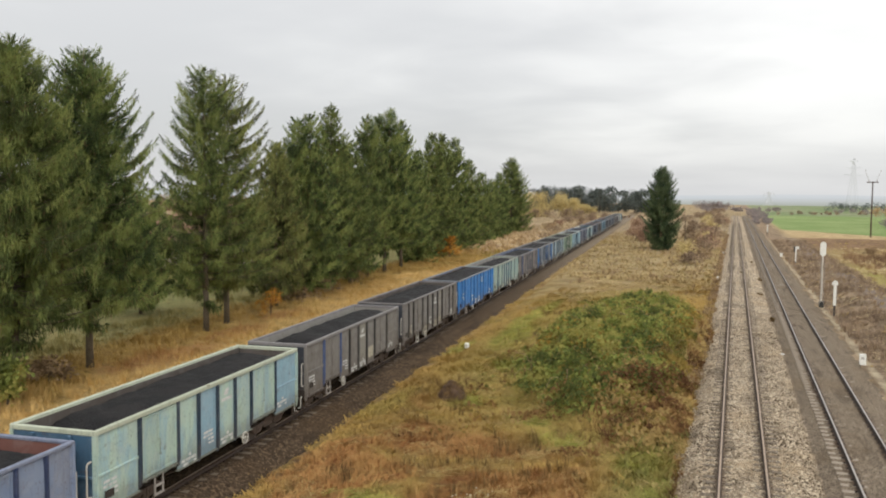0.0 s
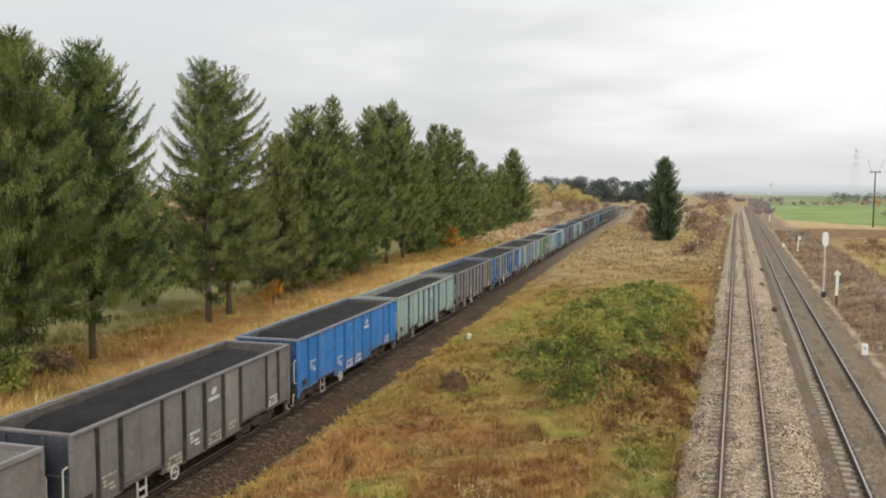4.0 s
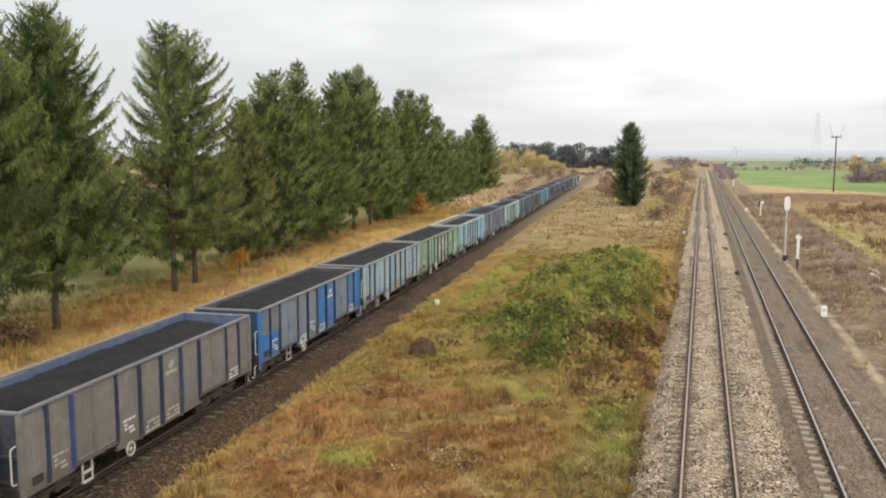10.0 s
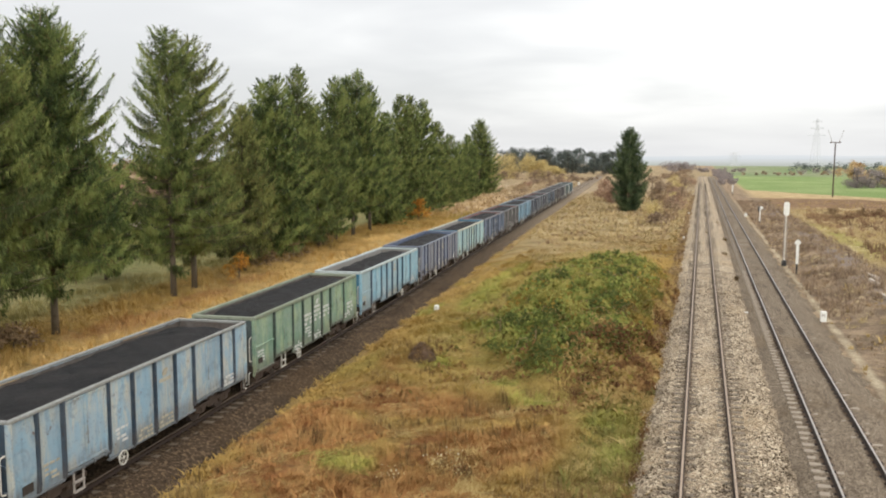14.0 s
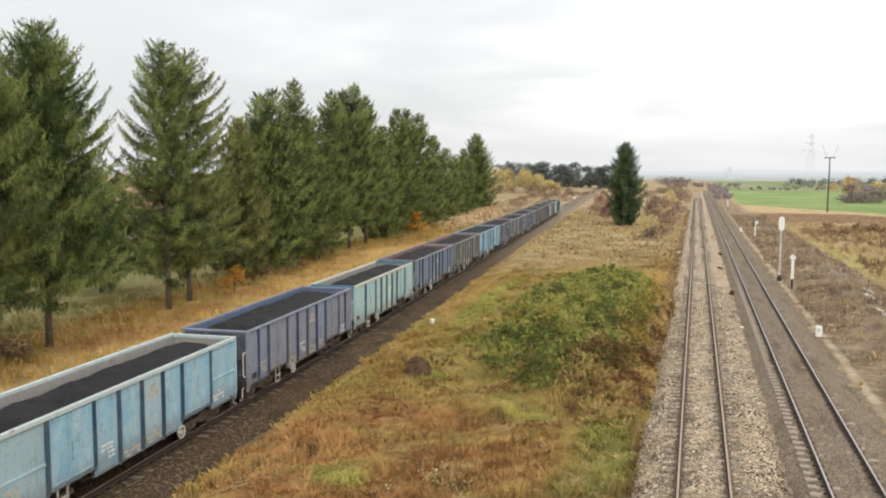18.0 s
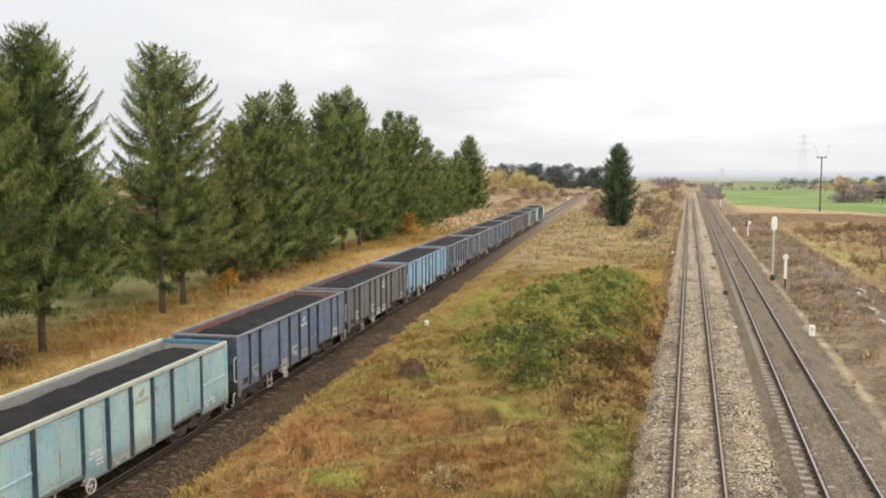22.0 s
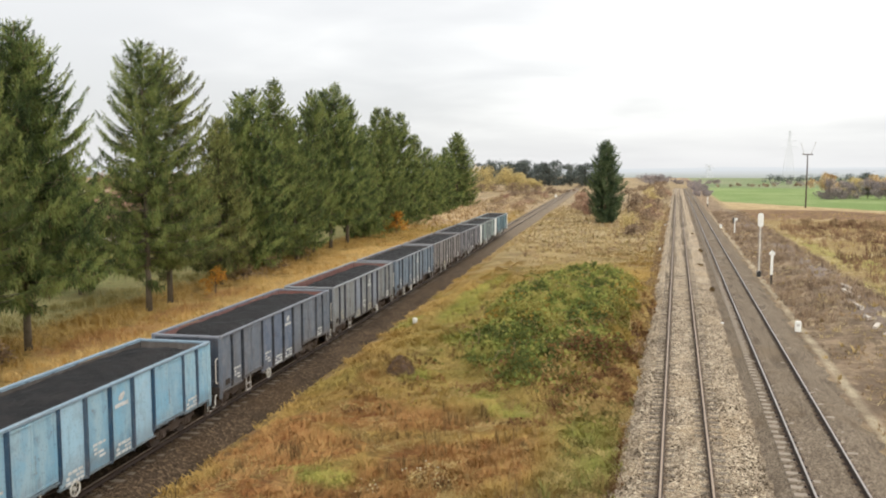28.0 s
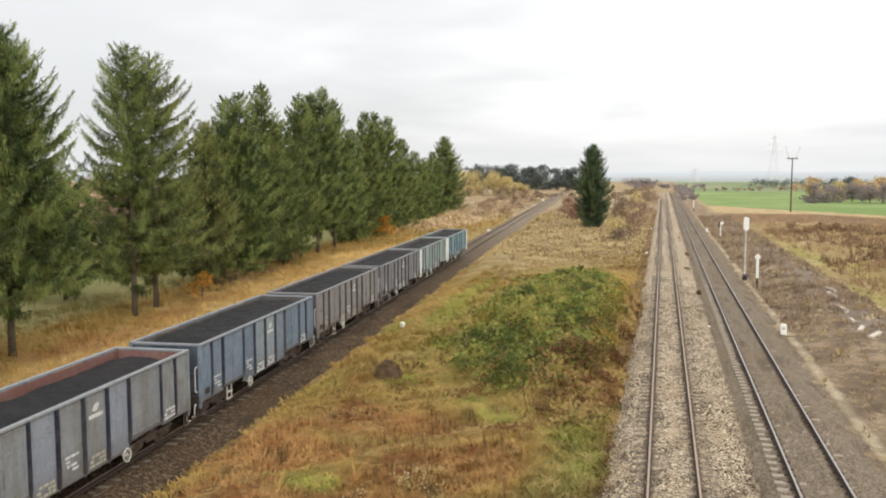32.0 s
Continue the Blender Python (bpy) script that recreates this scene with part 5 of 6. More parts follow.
            size = rng.uniform(0.20, 0.40, m) * (0.7 + 0.3 * lobe)
        else:           # curtains that hang from the branchlets
            s = rng.uniform(-1, 1, m)
            base = axis + across * (s * 0.26 * lobe)[:, None] + jit
            base[:, 2] -= 0.12 * curtain * (1.1 - u) * rng.random(m)
            d = np.stack([rng.normal(0, 0.22, m), rng.normal(0, 0.22, m), np.full(m, -1.0)], -1) + out * 0.25
            size = (0.18 + 0.62 * curtain * (1 - u) ** 0.5 * lobe) * rng.uniform(0.45, 1.1, m)
        d /= np.linalg.norm(d, axis=1)[:, None]
        size = size * thin ** 0.6
        verts.append(needles(rng, base[keep], d[keep], size[keep], np.minimum(size * rng.uniform(0.13, 0.24, m) * thin, rng.uniform(0.055, 0.09, m) * thin ** 2)[keep], np.zeros(keep.sum())))
    tops = np.repeat(np.array(tops), 3, axis=0)
    k = len(tops)
    verts.append(needles(rng, tops, rng.normal(0, 0.35, (k, 3)) + np.array([0, 0, 0.8]), rng.uniform(0.22, 0.5, k), np.full(k, 0.10), np.zeros(k)))
    v = np.concatenate(verts)
    part("trunk", bm, M["bark"], tree, smooth=True)
    np_part("crown", v, np.arange(len(v)).reshape(-1, 4), M[mat], tree)
    return tree


# x, y, height, spread, dense, clear, twin
NEAR_ROW = [(-32.6, 30.6, 17.2, 4.3, 1.15, 0.27, 0.5), (-33.1, 36.0, 17.4, 4.5, 1.1, 0.29, 0.5), (-35.0, 49.3, 18.6, 4.7, 1.0, 0.22, 0.0), (-35.4, 52.4, 18.4, 4.9, 0.92, 0.22, 0.0),
    (-36.6, 61.5, 14.0, 3.4, 0.95, 0.16, 0.0), (-37.3, 67.6, 17.2, 4.2, 1.0, 0.16, 0.6), (-38.4, 75.2, 18.8, 3.6, 0.9, 0.16, 0.0), (-38.9, 80.5, 15.2, 4.2, 1.0, 0.18, 0.0),
    (-39.9, 87.2, 18.9, 4.2, 0.9, 0.24, 0.0), (-40.9, 94.5, 20.4, 4.4, 0.95, 0.24, 0.7), (-41.9, 102.3, 19.6, 4.4, 0.9, 0.22, 0.0), (-43.2, 111.0, 16.0, 4.0, 0.9, 0.06, 0.0)]
FAR_ROW = [(-44.3, 120.5, 19.4, 4.2, 0.8, 0.06, 0.0), (-45.2, 127.4, 19.9, 4.4, 0.85, 0.06, 0.0), (-46.5, 138.0, 19.8, 4.8, 0.9, 0.05, 0.0), (-48.3, 152.0, 16.5, 4.6, 0.85, 0.05, 0.0),
    (-50.5, 168.1, 14.6, 4.6, 0.8, 0.04, 0.0), (-52.2, 181.0, 13.6, 4.6, 0.8, 0.04, 0.0), (-53.7, 192.9, 15.2, 4.8, 0.8, 0.04, 0.0), (-56.0, 213.5, 19.8, 6.6, 1.15, 0.03, 0.0),
    (-44.5, 54.0, 10.0, 3.4, 0.7, 0.20, 0.0), (-46.0, 78.0, 15.0, 4.2, 0.7, 0.05, 0.0), (-47.5, 96.0, 16.0, 4.4, 0.7, 0.05, 0.0), (-38.5, 26.0, 15.0, 4.2, 0.8, 0.28, 0.0)]
ROW = NEAR_ROW + FAR_ROW
for i, (x, y, h, r, dense, clear, twin) in enumerate(ROW):
    thin = i in (2, 3)
    words = "tall dark green spruce in the row beside the line" if not thin else "tall thin-crowned spruce with sky showing through its limbs"
    conifer("spruce", x, y, h, r * (1.12 if y < 55 else 1.04), 100 + i, words, 0.9 if thin else dense * 1.05, clear, twin, "spruce_dry" if i in (3, 4) else "spruce",
            grain=0.5 if i >= len(NEAR_ROW) + 8 else 1.35 if y < 60 else 0.82 if y < 110 else 0.5, fill=1.05 if thin else 1.12, power=0.76 if y < 55 else 0.86, bulge=0.85 if y < 55 else 0.75, curtain=1.0)
conifer("lone_spruce", -12.9, 160.0, 15.9, 4.0, 301, "lone dense dark spruce in the meadow between the tracks", 1.3, 0.03, 0.0, "spruce_far", grain=0.75, fill=1.5, bulge=1.35, power=0.86, tuck=0.5)


# ---- shrubs, woods and grasses ----
def leaf_cloud(rng, centres, radii, n, size, flat=0.75):
    """Small leaf-shaped pieces in overlapping clumps, denser towards their outsides."""
    centres, radii = np.asarray(centres, float), np.asarray(radii, float)
    pick = rng.choice(len(centres), n, p=radii ** 2 / (radii ** 2).sum())
    d = rng.normal(size=(n, 3))
    d /= np.linalg.norm(d, axis=1)[:, None]
    r = radii[pick] * rng.random(n) ** 0.4 * (1 + 0.25 * rng.normal(size=n))
    p = centres[pick] + d * r[:, None] * np.array([1, 1, flat])
    way = d + rng.normal(0, 0.7, (n, 3))
    way /= np.linalg.norm(way, axis=1)[:, None]
    length = size * rng.uniform(0.55, 1.3, n)
    return needles(rng, p, way, length, length * rng.uniform(0.4, 0.75, n), rng.uniform(0, 0.4, n))


def quads(v):
    return np.arange(len(v)).reshape(-1, 4)


def broadleaf(name, x, y, height, width, seed, mat, label, n=1500, size=0.5, stem=0.25, category="tree", group=""):
    """A tree or shrub: trunk, limbs, and a crown of uneven clumps."""
    rng = np.random.default_rng(seed)
    top = tagged(new(name), label, category, group)
    top.matrix_basis = pose(x, y, float(land(x, y)) - 0.05)
    k = rng.integers(7, 12)
    c = np.stack([rng.normal(0, width * 0.24, k), rng.normal(0, width * 0.24, k), height * rng.uniform(stem + 0.12, 0.86, k)], -1)
    c[0] = (0, 0, height * 0.8)
    shrink = 1 - 0.55 * np.clip((c[:, 2] / height - 0.45) / 0.5, 0, 1)
    c[:, :2] *= shrink[:, None]
    bm = bmesh.new()
    r = 0.02 * height + 0.015
    rod(bm, (0, 0, 0), (0, 0, height * 0.7), r, r * 0.4, 7)
    for q in c:
        rod(bm, (0, 0, q[2] * 0.5), q, r * 0.4, r * 0.12, 5)
    part("trunk" if category == "tree" else "stem", bm, M["bark"], top)
    v = leaf_cloud(rng, c, width * rng.uniform(0.16, 0.30, k) * shrink ** 0.5, n, size)
    v[:, 2] = np.maximum(v[:, 2], 0.05)
    np_part("crown" if category == "tree" else "foliage", v, quads(v), M[mat], top)
    return top


def tufts(name, x, y, low, high, blades, wide, mat, label, seed, bend=1.0, up=0.0, comb=0.0, round_=0.16):
    """Clumps of bent blades at the given places, one mesh."""
    rng = np.random.default_rng(seed)
    n = len(x)
    X, Y = np.repeat(x, blades), np.repeat(y, blades)
    tall = np.clip(0.75 + 0.6 * wave(x, y, 0.8, seed) + 0.35 * wave(x, y, 2.1, seed * 2), 0.3, 1.7)
    h = np.repeat(rng.uniform(low, high, n) * tall, blades) * rng.uniform(0.6, 1.15, n * blades)
    a = rng.uniform(0, 2 * math.pi, n * blades)
    r = rng.random(n * blades) * round_
    bx, by = X + r * np.cos(a), Y + r * np.sin(a)
    bz = land(bx, by) - 0.03 + up
    lean = rng.uniform(0.2, 1.3, n * blades) * h * bend
    # combed one way by rain and wind, the way changing from place to place
    lay = np.repeat(2.6 * wave(x, y, 0.22, seed + 2.0) + rng.normal(0, 0.5, n), blades)
    a = np.where(rng.random(n * blades) < comb, lay + rng.normal(0, 0.35, n * blades), a)
    wind = 0.12 * h
    tx, ty = bx + lean * np.cos(a) - wind, by + lean * np.sin(a) - wind * 0.3
    w = wide * rng.uniform(0.6, 1.4, n * blades)
    sx, sy = -np.sin(a) * w, np.cos(a) * w
    mx, my, mz = bx * 0.6 + tx * 0.4 + (bx - tx) * 0.12, by * 0.6 + ty * 0.4 + (by - ty) * 0.12, bz + h * 0.62
    v = np.stack([np.stack([bx - sx, by - sy, bz], -1), np.stack([bx + sx, by + sy, bz], -1), np.stack([mx + sx * 0.8, my + sy * 0.8, mz], -1),
                  np.stack([tx, ty, bz + h], -1), np.stack([mx - sx * 0.8, my - sy * 0.8, mz], -1)], 1).reshape(-1, 3)
    k = (np.arange(n * blades) * 5)[:, None]
    f = np.concatenate([k + np.array([[0, 1, 2]]), k + np.array([[0, 2, 4]]), k + np.array([[4, 2, 3]])])
    ob = new(name, np_mesh(name, v, f, mat))
    return tagged(ob, label, "grass", kind="stuff")


def off_line(x, y):
    return x - (LINE_X + LINE_K * y)


def sow(rng, n, x0, x1, y0, y1, power=1.0):
    return rng.uniform(x0, x1, n), y0 + (y1 - y0) * rng.random(n) ** power


def plant_grass():
    rng = np.random.default_rng(11)
    # between the tracks
    x, y = sow(rng, 30000, -17.5, -1.2, 17, 115, 1.35)
    thick = wave(x, y, 0.6, 3.0) + 0.5 * wave(x, y, 1.7, 6.0)
    keep = (off_line(x, y) > 2.5) & (thick > rng.uniform(-1.5, 0.5, len(x))) & (mound(x, y) < 0.25)
    tufts("meadow_grass", x[keep], y[keep], 0.06, 0.22, 4, 0.017, M["grass"], "dry straw and rust coloured grass between the tracks", 12, 2.4, comb=0.4)
    x, y = sow(rng, 15000, -17.5, -1.4, 17, 105, 1.3)
    thick = wave(x, y, 0.5, 5.0) + 0.6 * wave(x, y, 1.4, 2.0)
    keep = (off_line(x, y) > 3.0) & (thick > rng.uniform(-0.9, 0.5, len(x))) & (mound(x, y) < 0.30)
    tufts("tussock_grass", x[keep], y[keep], 0.14, 0.46, 12, 0.010, M["grass"], "long autumn grass lying over in tussocks", 19, 1.5, comb=0.75, round_=0.24)
    x, y = sow(rng, 9000, -30, -2.0, 100, 260, 1.2)
    keep = (off_line(x, y) > 3.2) & (wave(x, y, 0.35, 3.0) > rng.uniform(-1.2, 0.6, len(x)))
    tufts("far_meadow_grass", x[keep], y[keep], 0.2, 0.6, 6, 0.05, M["grass"], "tall dry grass in the far meadow", 13)
    x, y = sow(rng, 9000, 0.0, 1.0, 17, 150, 1.3)
    x = LINE_X + LINE_K * y + 1.9 + 1.5 * x ** 0.7
    keep = wave(x, y, 0.7, 4.0) > rng.uniform(-1.2, 0.9, len(x))
    tufts("edge_grass", x[keep], y[keep], 0.06, 0.26, 5, 0.02, M["grass"], "thin dry grass creeping over the cinder edge", 46)
    # lodged straw, and dead stalks that stand
    x, y = sow(rng, 6500, -15.0, -1.8, 18, 80, 1.3)
    keep = (off_line(x, y) > 3.0) & (mound(x, y) < 0.2) & (wave(x, y, 0.5, 7.0) > -0.1)
    tufts("lodged_straw", x[keep], y[keep], 0.07, 0.17, 12, 0.011, M["straw"], "pale straw lying in swathes in the meadow", 41, 4.6, comb=0.9, round_=0.3)
    x, y = sow(rng, 1500, -15.0, -1.8, 19, 74, 1.3)
    keep = (off_line(x, y) > 3.2) & (mound(x, y) < 0.25) & (wave(x, y, 0.7, 33.0) + 0.6 * wave(x, y, 1.6, 3.0) > 0.1)
    tufts("tall_tussocks", x[keep], y[keep], 0.30, 0.62, 42, 0.009, M["grass"], "tall tussocks of autumn grass bent over", 58, 1.1, comb=0.6, round_=0.34)
    x = np.concatenate([rng.normal(a, c * 0.6, 46) for a, b, c, d in GREENER[:13]])
    y = np.concatenate([rng.normal(b, d * 0.6, 46) for a, b, c, d in GREENER[:13]])
    tufts("green_swathes", x, y, 0.10, 0.22, 14, 0.011, M["fresh"], "fresh green grass lying in swathes", 59, 3.4, comb=0.85, round_=0.35)
    x, y = sow(rng, 2600, -15.0, -1.8, 18, 70, 1.3)
    keep = (off_line(x, y) > 3.0) & (wave(x, y, 0.45, 12.0) > 0.15)
    tufts("dead_stalks", x[keep], y[keep], 0.35, 0.75, 7, 0.010, M["stalk"], "brown dead stalks standing in the meadow", 42, 0.4)
    x, y = sow(rng, 1500, -2.3, -1.3, 45, 230, 1.1)
    tufts("dark_weeds", x, y, 0.25, 0.65, 7, 0.022, M["scrub"], "dark withered weeds beside the pale ballast", 43, 0.7)
    x, y = sow(rng, 8000, 7.6, 26, 28, 160, 1.2)
    keep = wave(x, y, 0.5, 15.0) > rng.uniform(-0.4, 1.0, len(x)) + 0.7 * smooth(x, 13, 26)
    tufts("spoil_weeds", x[keep], y[keep], 0.12, 0.4, 7, 0.022, M["scrub"], "withered weeds on the brown spoil", 44, 1.2)
    x, y = sow(rng, 6000, 8.3, 20, 28, 150, 1.2)
    keep = wave(x, y, 0.7, 19.0) > rng.uniform(-0.2, 1.0, len(x))
    tufts("bleached_grass", x[keep], y[keep], 0.10, 0.34, 9, 0.014, M["bleached"], "bleached straw tufts on the brown spoil", 47, 2.2, comb=0.7, round_=0.25)
    x, y = sow(rng, 1500, -24, -2.5, 82, 200, 1.1)
    keep = (off_line(x, y) > 3.4) & (wave(x, y, 0.28, 21.0) + 0.5 * wave(x, y, 0.9, 8.0) > rng.uniform(-0.1, 0.9, len(x)))
    tufts("meadow_scrub", x[keep], y[keep], 0.35, 0.9, 7, 0.035, M["scrub"], "brown withered scrub in the far meadow", 48, 0.7)
    x, y = sow(rng, 5200, 7.9, 15.5, 56, 210, 1.2)
    keep = wave(x, y, 0.3, 23.0) + 0.4 * wave(x, y, 0.9, 9.0) > rng.uniform(-0.9, 0.7, len(x))
    tufts("twig_brush", x[keep], y[keep], 0.3, 0.85, 8, 0.020, M["twig"], "grey-brown leafless brush beside the path", 49, 0.9)
    x, y = rng.normal(-4.3, 0.9, 420), rng.normal(38.0, 2.6, 420)
    tufts("withered_docks", x, y, 0.20, 0.60, 9, 0.020, M["bramble_brown"], "dark brown withered weeds before the brambles", 60, 0.8, round_=0.3)
    x, y = sow(rng, 800, -3.8, -1.35, 21, 46, 1.1)
    keep = wave(x, y, 0.8, 27.0) > rng.uniform(-0.8, 0.5, len(x))
    tufts("rank_weeds", x[keep], y[keep], 0.12, 0.42, 7, 0.028, M["rank"], "rank green weeds beside the pale ballast", 52, 1.3)
    # verge on the trees' side of the train
    x, y = sow(rng, 19000, -45, -17, 18, 130, 1.3)
    keep = (off_line(x, y) < -2.6) & (off_line(x, y) > -22) & (wave(x, y, 0.5, 9.0) > rng.uniform(-1.6, 0.3, len(x)))
    tufts("verge_grass", x[keep], y[keep], 0.22, 0.72, 8, 0.017, M["grass"], "tall golden grass between the train and the spruces", 14, 0.9, comb=0.5, round_=0.3)
    x, y = sow(rng, 5000, -62, -22, 130, 330, 1.3)
    keep = (off_line(x, y) < -3.2) & (off_line(x, y) > -26)
    tufts("far_verge_grass", x[keep], y[keep], 0.4, 1.0, 6, 0.06, M["grass"], "tall golden grass farther along the line", 15)
    # rough ground past the second track
    x, y = sow(rng, 14000, 7.6, 60, 24, 215, 1.2)
    keep = (wave(x, y, 0.4, 5.0) > rng.uniform(-0.6, 0.9, len(x))) & ((x > 13) | (rng.random(len(x)) < 0.35))
    tufts("rough_grass", x[keep], y[keep], 0.10, 0.38, 6, 0.035, M["grass"], "patchy dry grass on the rough ground", 16)
    # dead reeds and bleached grass in the wet hollow
    x, y = sow(rng, 8000, 18.0, 62.0, 66, 176, 1.1)
    keep = wave(x, y, 0.13, 31.0) + 0.6 * wave(x, y, 0.4, 6.0) + 0.5 * smooth(x, 20, 32) > rng.uniform(-0.3, 0.7, len(x))
    tufts("dead_reeds", x[keep], y[keep], 0.5, 1.25, 7, 0.034, M["reed"], "dead red-brown reeds in the wet hollow", 55, 0.35, round_=0.5)
    x, y = sow(rng, 10000, 15.0, 62.0, 66, 184, 1.1)
    keep = wave(x, y, 0.16, 13.0) + 0.5 * wave(x, y, 0.5, 3.0) > rng.uniform(-0.1, 0.8, len(x))
    tufts("hollow_grass", x[keep], y[keep], 0.2, 0.6, 9, 0.022, M["bleached"], "bleached grass round the wet hollow", 56, 1.2, comb=0.5, round_=0.4)
    x, y = sow(rng, 2600, -1.75, -1.2, 24, 120, 1.2)
    tufts("weeds", x, y, 0.15, 0.4, 6, 0.02, M["bramble_brown"], "withered weeds along the edge of the ballast", 17)
    x, y = sow(rng, 900, 2.2, 3.3, 24, 110, 1.2)
    keep = wave(x, y, 0.9, 5.0) > 0.1
    tufts("strip_weeds", x[keep], y[keep], 0.08, 0.24, 6, 0.02, M["scrub"], "sparse withered weeds between the two tracks", 18)


plant_grass()


def brambles():
    """Leafy thicket over the low mound: green on top, yellow to the tracks, withered round the foot."""
    rng = np.random.default_rng(21)
    n = 120000
    x, y = rng.uniform(-13.5, -1.2, n), rng.uniform(31, 79, n)
    lobe = np.clip(1 - ((x + 3.4) / 2.6) ** 2 - ((y - 38.5) / 7.0) ** 2, 0, 1)
    m = mound(x, y) + 0.55 * lobe
    lump = 0.62 + 0.55 * wave(x, y, 0.9, 2.0) + 0.45 * wave(x, y, 2.3, 5.0)
    keep = m > 0.02 + 0.75 * rng.random(n) ** 1.5 + 0.25 * wave(x, y, 0.8, 3.0)
    x, y, m, lump, lobe = x[keep], y[keep], m[keep], lump[keep], lobe[keep]
    n = len(x)
    tall = np.clip(lump, 0.08, 1.7) * smooth(m, 0.1, 0.7) + 0.06
    z = land(x, y) + tall * rng.random(n) ** 0.35
    way = rng.normal(size=(n, 3)) + np.array([0, 0, 0.5])
    way /= np.linalg.norm(way, axis=1)[:, None]
    size = rng.uniform(0.10, 0.30, n)
    v = needles(rng, np.stack([x, y, z], -1), way, size, size * rng.uniform(0.5, 0.85, n), rng.uniform(0, 0.5, n)).reshape(-1, 4, 3)
    edge = m + 0.45 * wave(x, y, 0.7, 8.0) + rng.normal(0, 0.18, n) + 0.4 * smooth(y, 36, 46) - 0.25 * smooth(x, -5, -2) - 0.4 * lobe
    dry = (edge < 0.20) | (x + 0.35 * wave(x, y, 0.9, 6.0) > -2.3) | ((lobe > 0.12) & (y < 44 + 2.0 * wave(x, y, 0.9, 2.0)) & (rng.random(n) < 0.55))
    top = tagged(new("bramble_thicket"), "green bramble thicket turning yellow and rust on a low mound", "bush")
    ochre = ~dry & ((x + 0.9 * wave(x, y, 0.6, 4.0) + rng.normal(0, 0.5, n) > -3.3 + 0.02 * (y - 50)) | (edge < 0.33) | (wave(x, y, 0.5, 11.0) > 0.7) | (rng.random(n) < 0.09))
    glow = np.zeros(n)
    for gx, gy, gr in ((-10.1, 48.6, 1.6), (-9.4, 52.0, 1.4), (-11.8, 54.5, 1.2), (-3.0, 57.0, 1.6), (-7.4, 46.0, 1.2), (-3.2, 64.0, 1.6)):
        glow = np.maximum(glow, 1 - np.hypot(x - gx, (y - gy) / 1.8) / gr)
    fiery = rng.random(n) < 0.30 * glow
    dry, ochre = dry & ~fiery, ochre & ~fiery
    for name, sel, mat in (("orange_leaves", fiery, "bramble_gold"), ("green_leaves", ~dry & ~ochre & ~fiery, "bramble"), ("ochre_leaves", ochre, "bramble_ochre"), ("withered_leaves", dry, "bramble_brown")):
        w = v[sel].reshape(-1, 3)
        np_part(name, w, quads(w), M[mat], top)
    bm = bmesh.new()
    for _ in range(160):
        a, b = rng.uniform(-11.5, -2), rng.uniform(38, 74)
        if mound(a, b) < 0.25:
            continue
        g = float(land(a, b))
        t = rng.uniform(0, 6.28)
        r = rng.uniform(0.5, 1.3)
        p = [(a, b, g), (a + 0.35 * r * math.cos(t), b + 0.35 * r * math.sin(t), g + 0.75 * r), (a + r * math.cos(t), b + r * math.sin(t), g + 0.85 * r), (a + 1.5 * r * math.cos(t), b + 1.5 * r * math.sin(t), g + 0.45 * r)]
        for c, d in zip(p, p[1:]):
            rod(bm, c, d, 0.012, 0.010, 4)
    a, b = rng.uniform(-13.0, -2.2, 1500), rng.uniform(44, 82, 1500)
    keep = (mound(a, b) > 0.3 + 0.3 * rng.random(1500)) & (wave(a, b, 0.6, 14.0) > -0.35)
    tufts("bramble_grass", a[keep], b[keep], 0.7, 1.25, 7, 0.008, M["straw"], "pale dry grass standing through the brambles", 57, 0.45, comb=0.4, round_=0.35)
    tagged(part("cane_tangle", bm, M["scrub"], top, "arching brown canes"), kind="stuff")


brambles()


def heap(x, y, r, seed):
    """A rotting heap: a lumpy core with stalks lying over it."""
    rng = np.random.default_rng(seed)
    top = tagged(new("compost_heap"), "dark brown heap of rotting grass in the meadow", "heap")
    top.matrix_basis = pose(x, y, float(land(x, y)))
    bm = bmesh.new()
    bmesh.ops.create_icosphere(bm, subdivisions=4, radius=1.0)
    for v in bm.verts:
        k = 1 + 0.10 * math.sin(5 * v.co.x + 2) * math.cos(4 * v.co.y) + 0.05 * math.sin(11 * v.co.y + 7 * v.co.z)
        v.co = Vector((v.co.x * r * k, v.co.y * r * k, max(-0.1, v.co.z) * r * 1.2 * k))
    part("core", bm, M["heap"], top, smooth=True)
    n = 1500
    a, d = rng.uniform(0, 6.28, n), rng.random(n) ** 0.6
    p = np.stack([r * d * np.cos(a), r * d * np.sin(a), 1.16 * r * np.sqrt(1 - 0.98 * d ** 2)], -1)
    v = needles(rng, p, rng.normal(0, 1, (n, 3)) + p / r * 0.3, rng.uniform(0.08, 0.22, n), rng.uniform(0.015, 0.035, n), rng.uniform(0, 1, n))
    tagged(np_part("straw", v, quads(v), M["stalk"], top), kind="stuff")


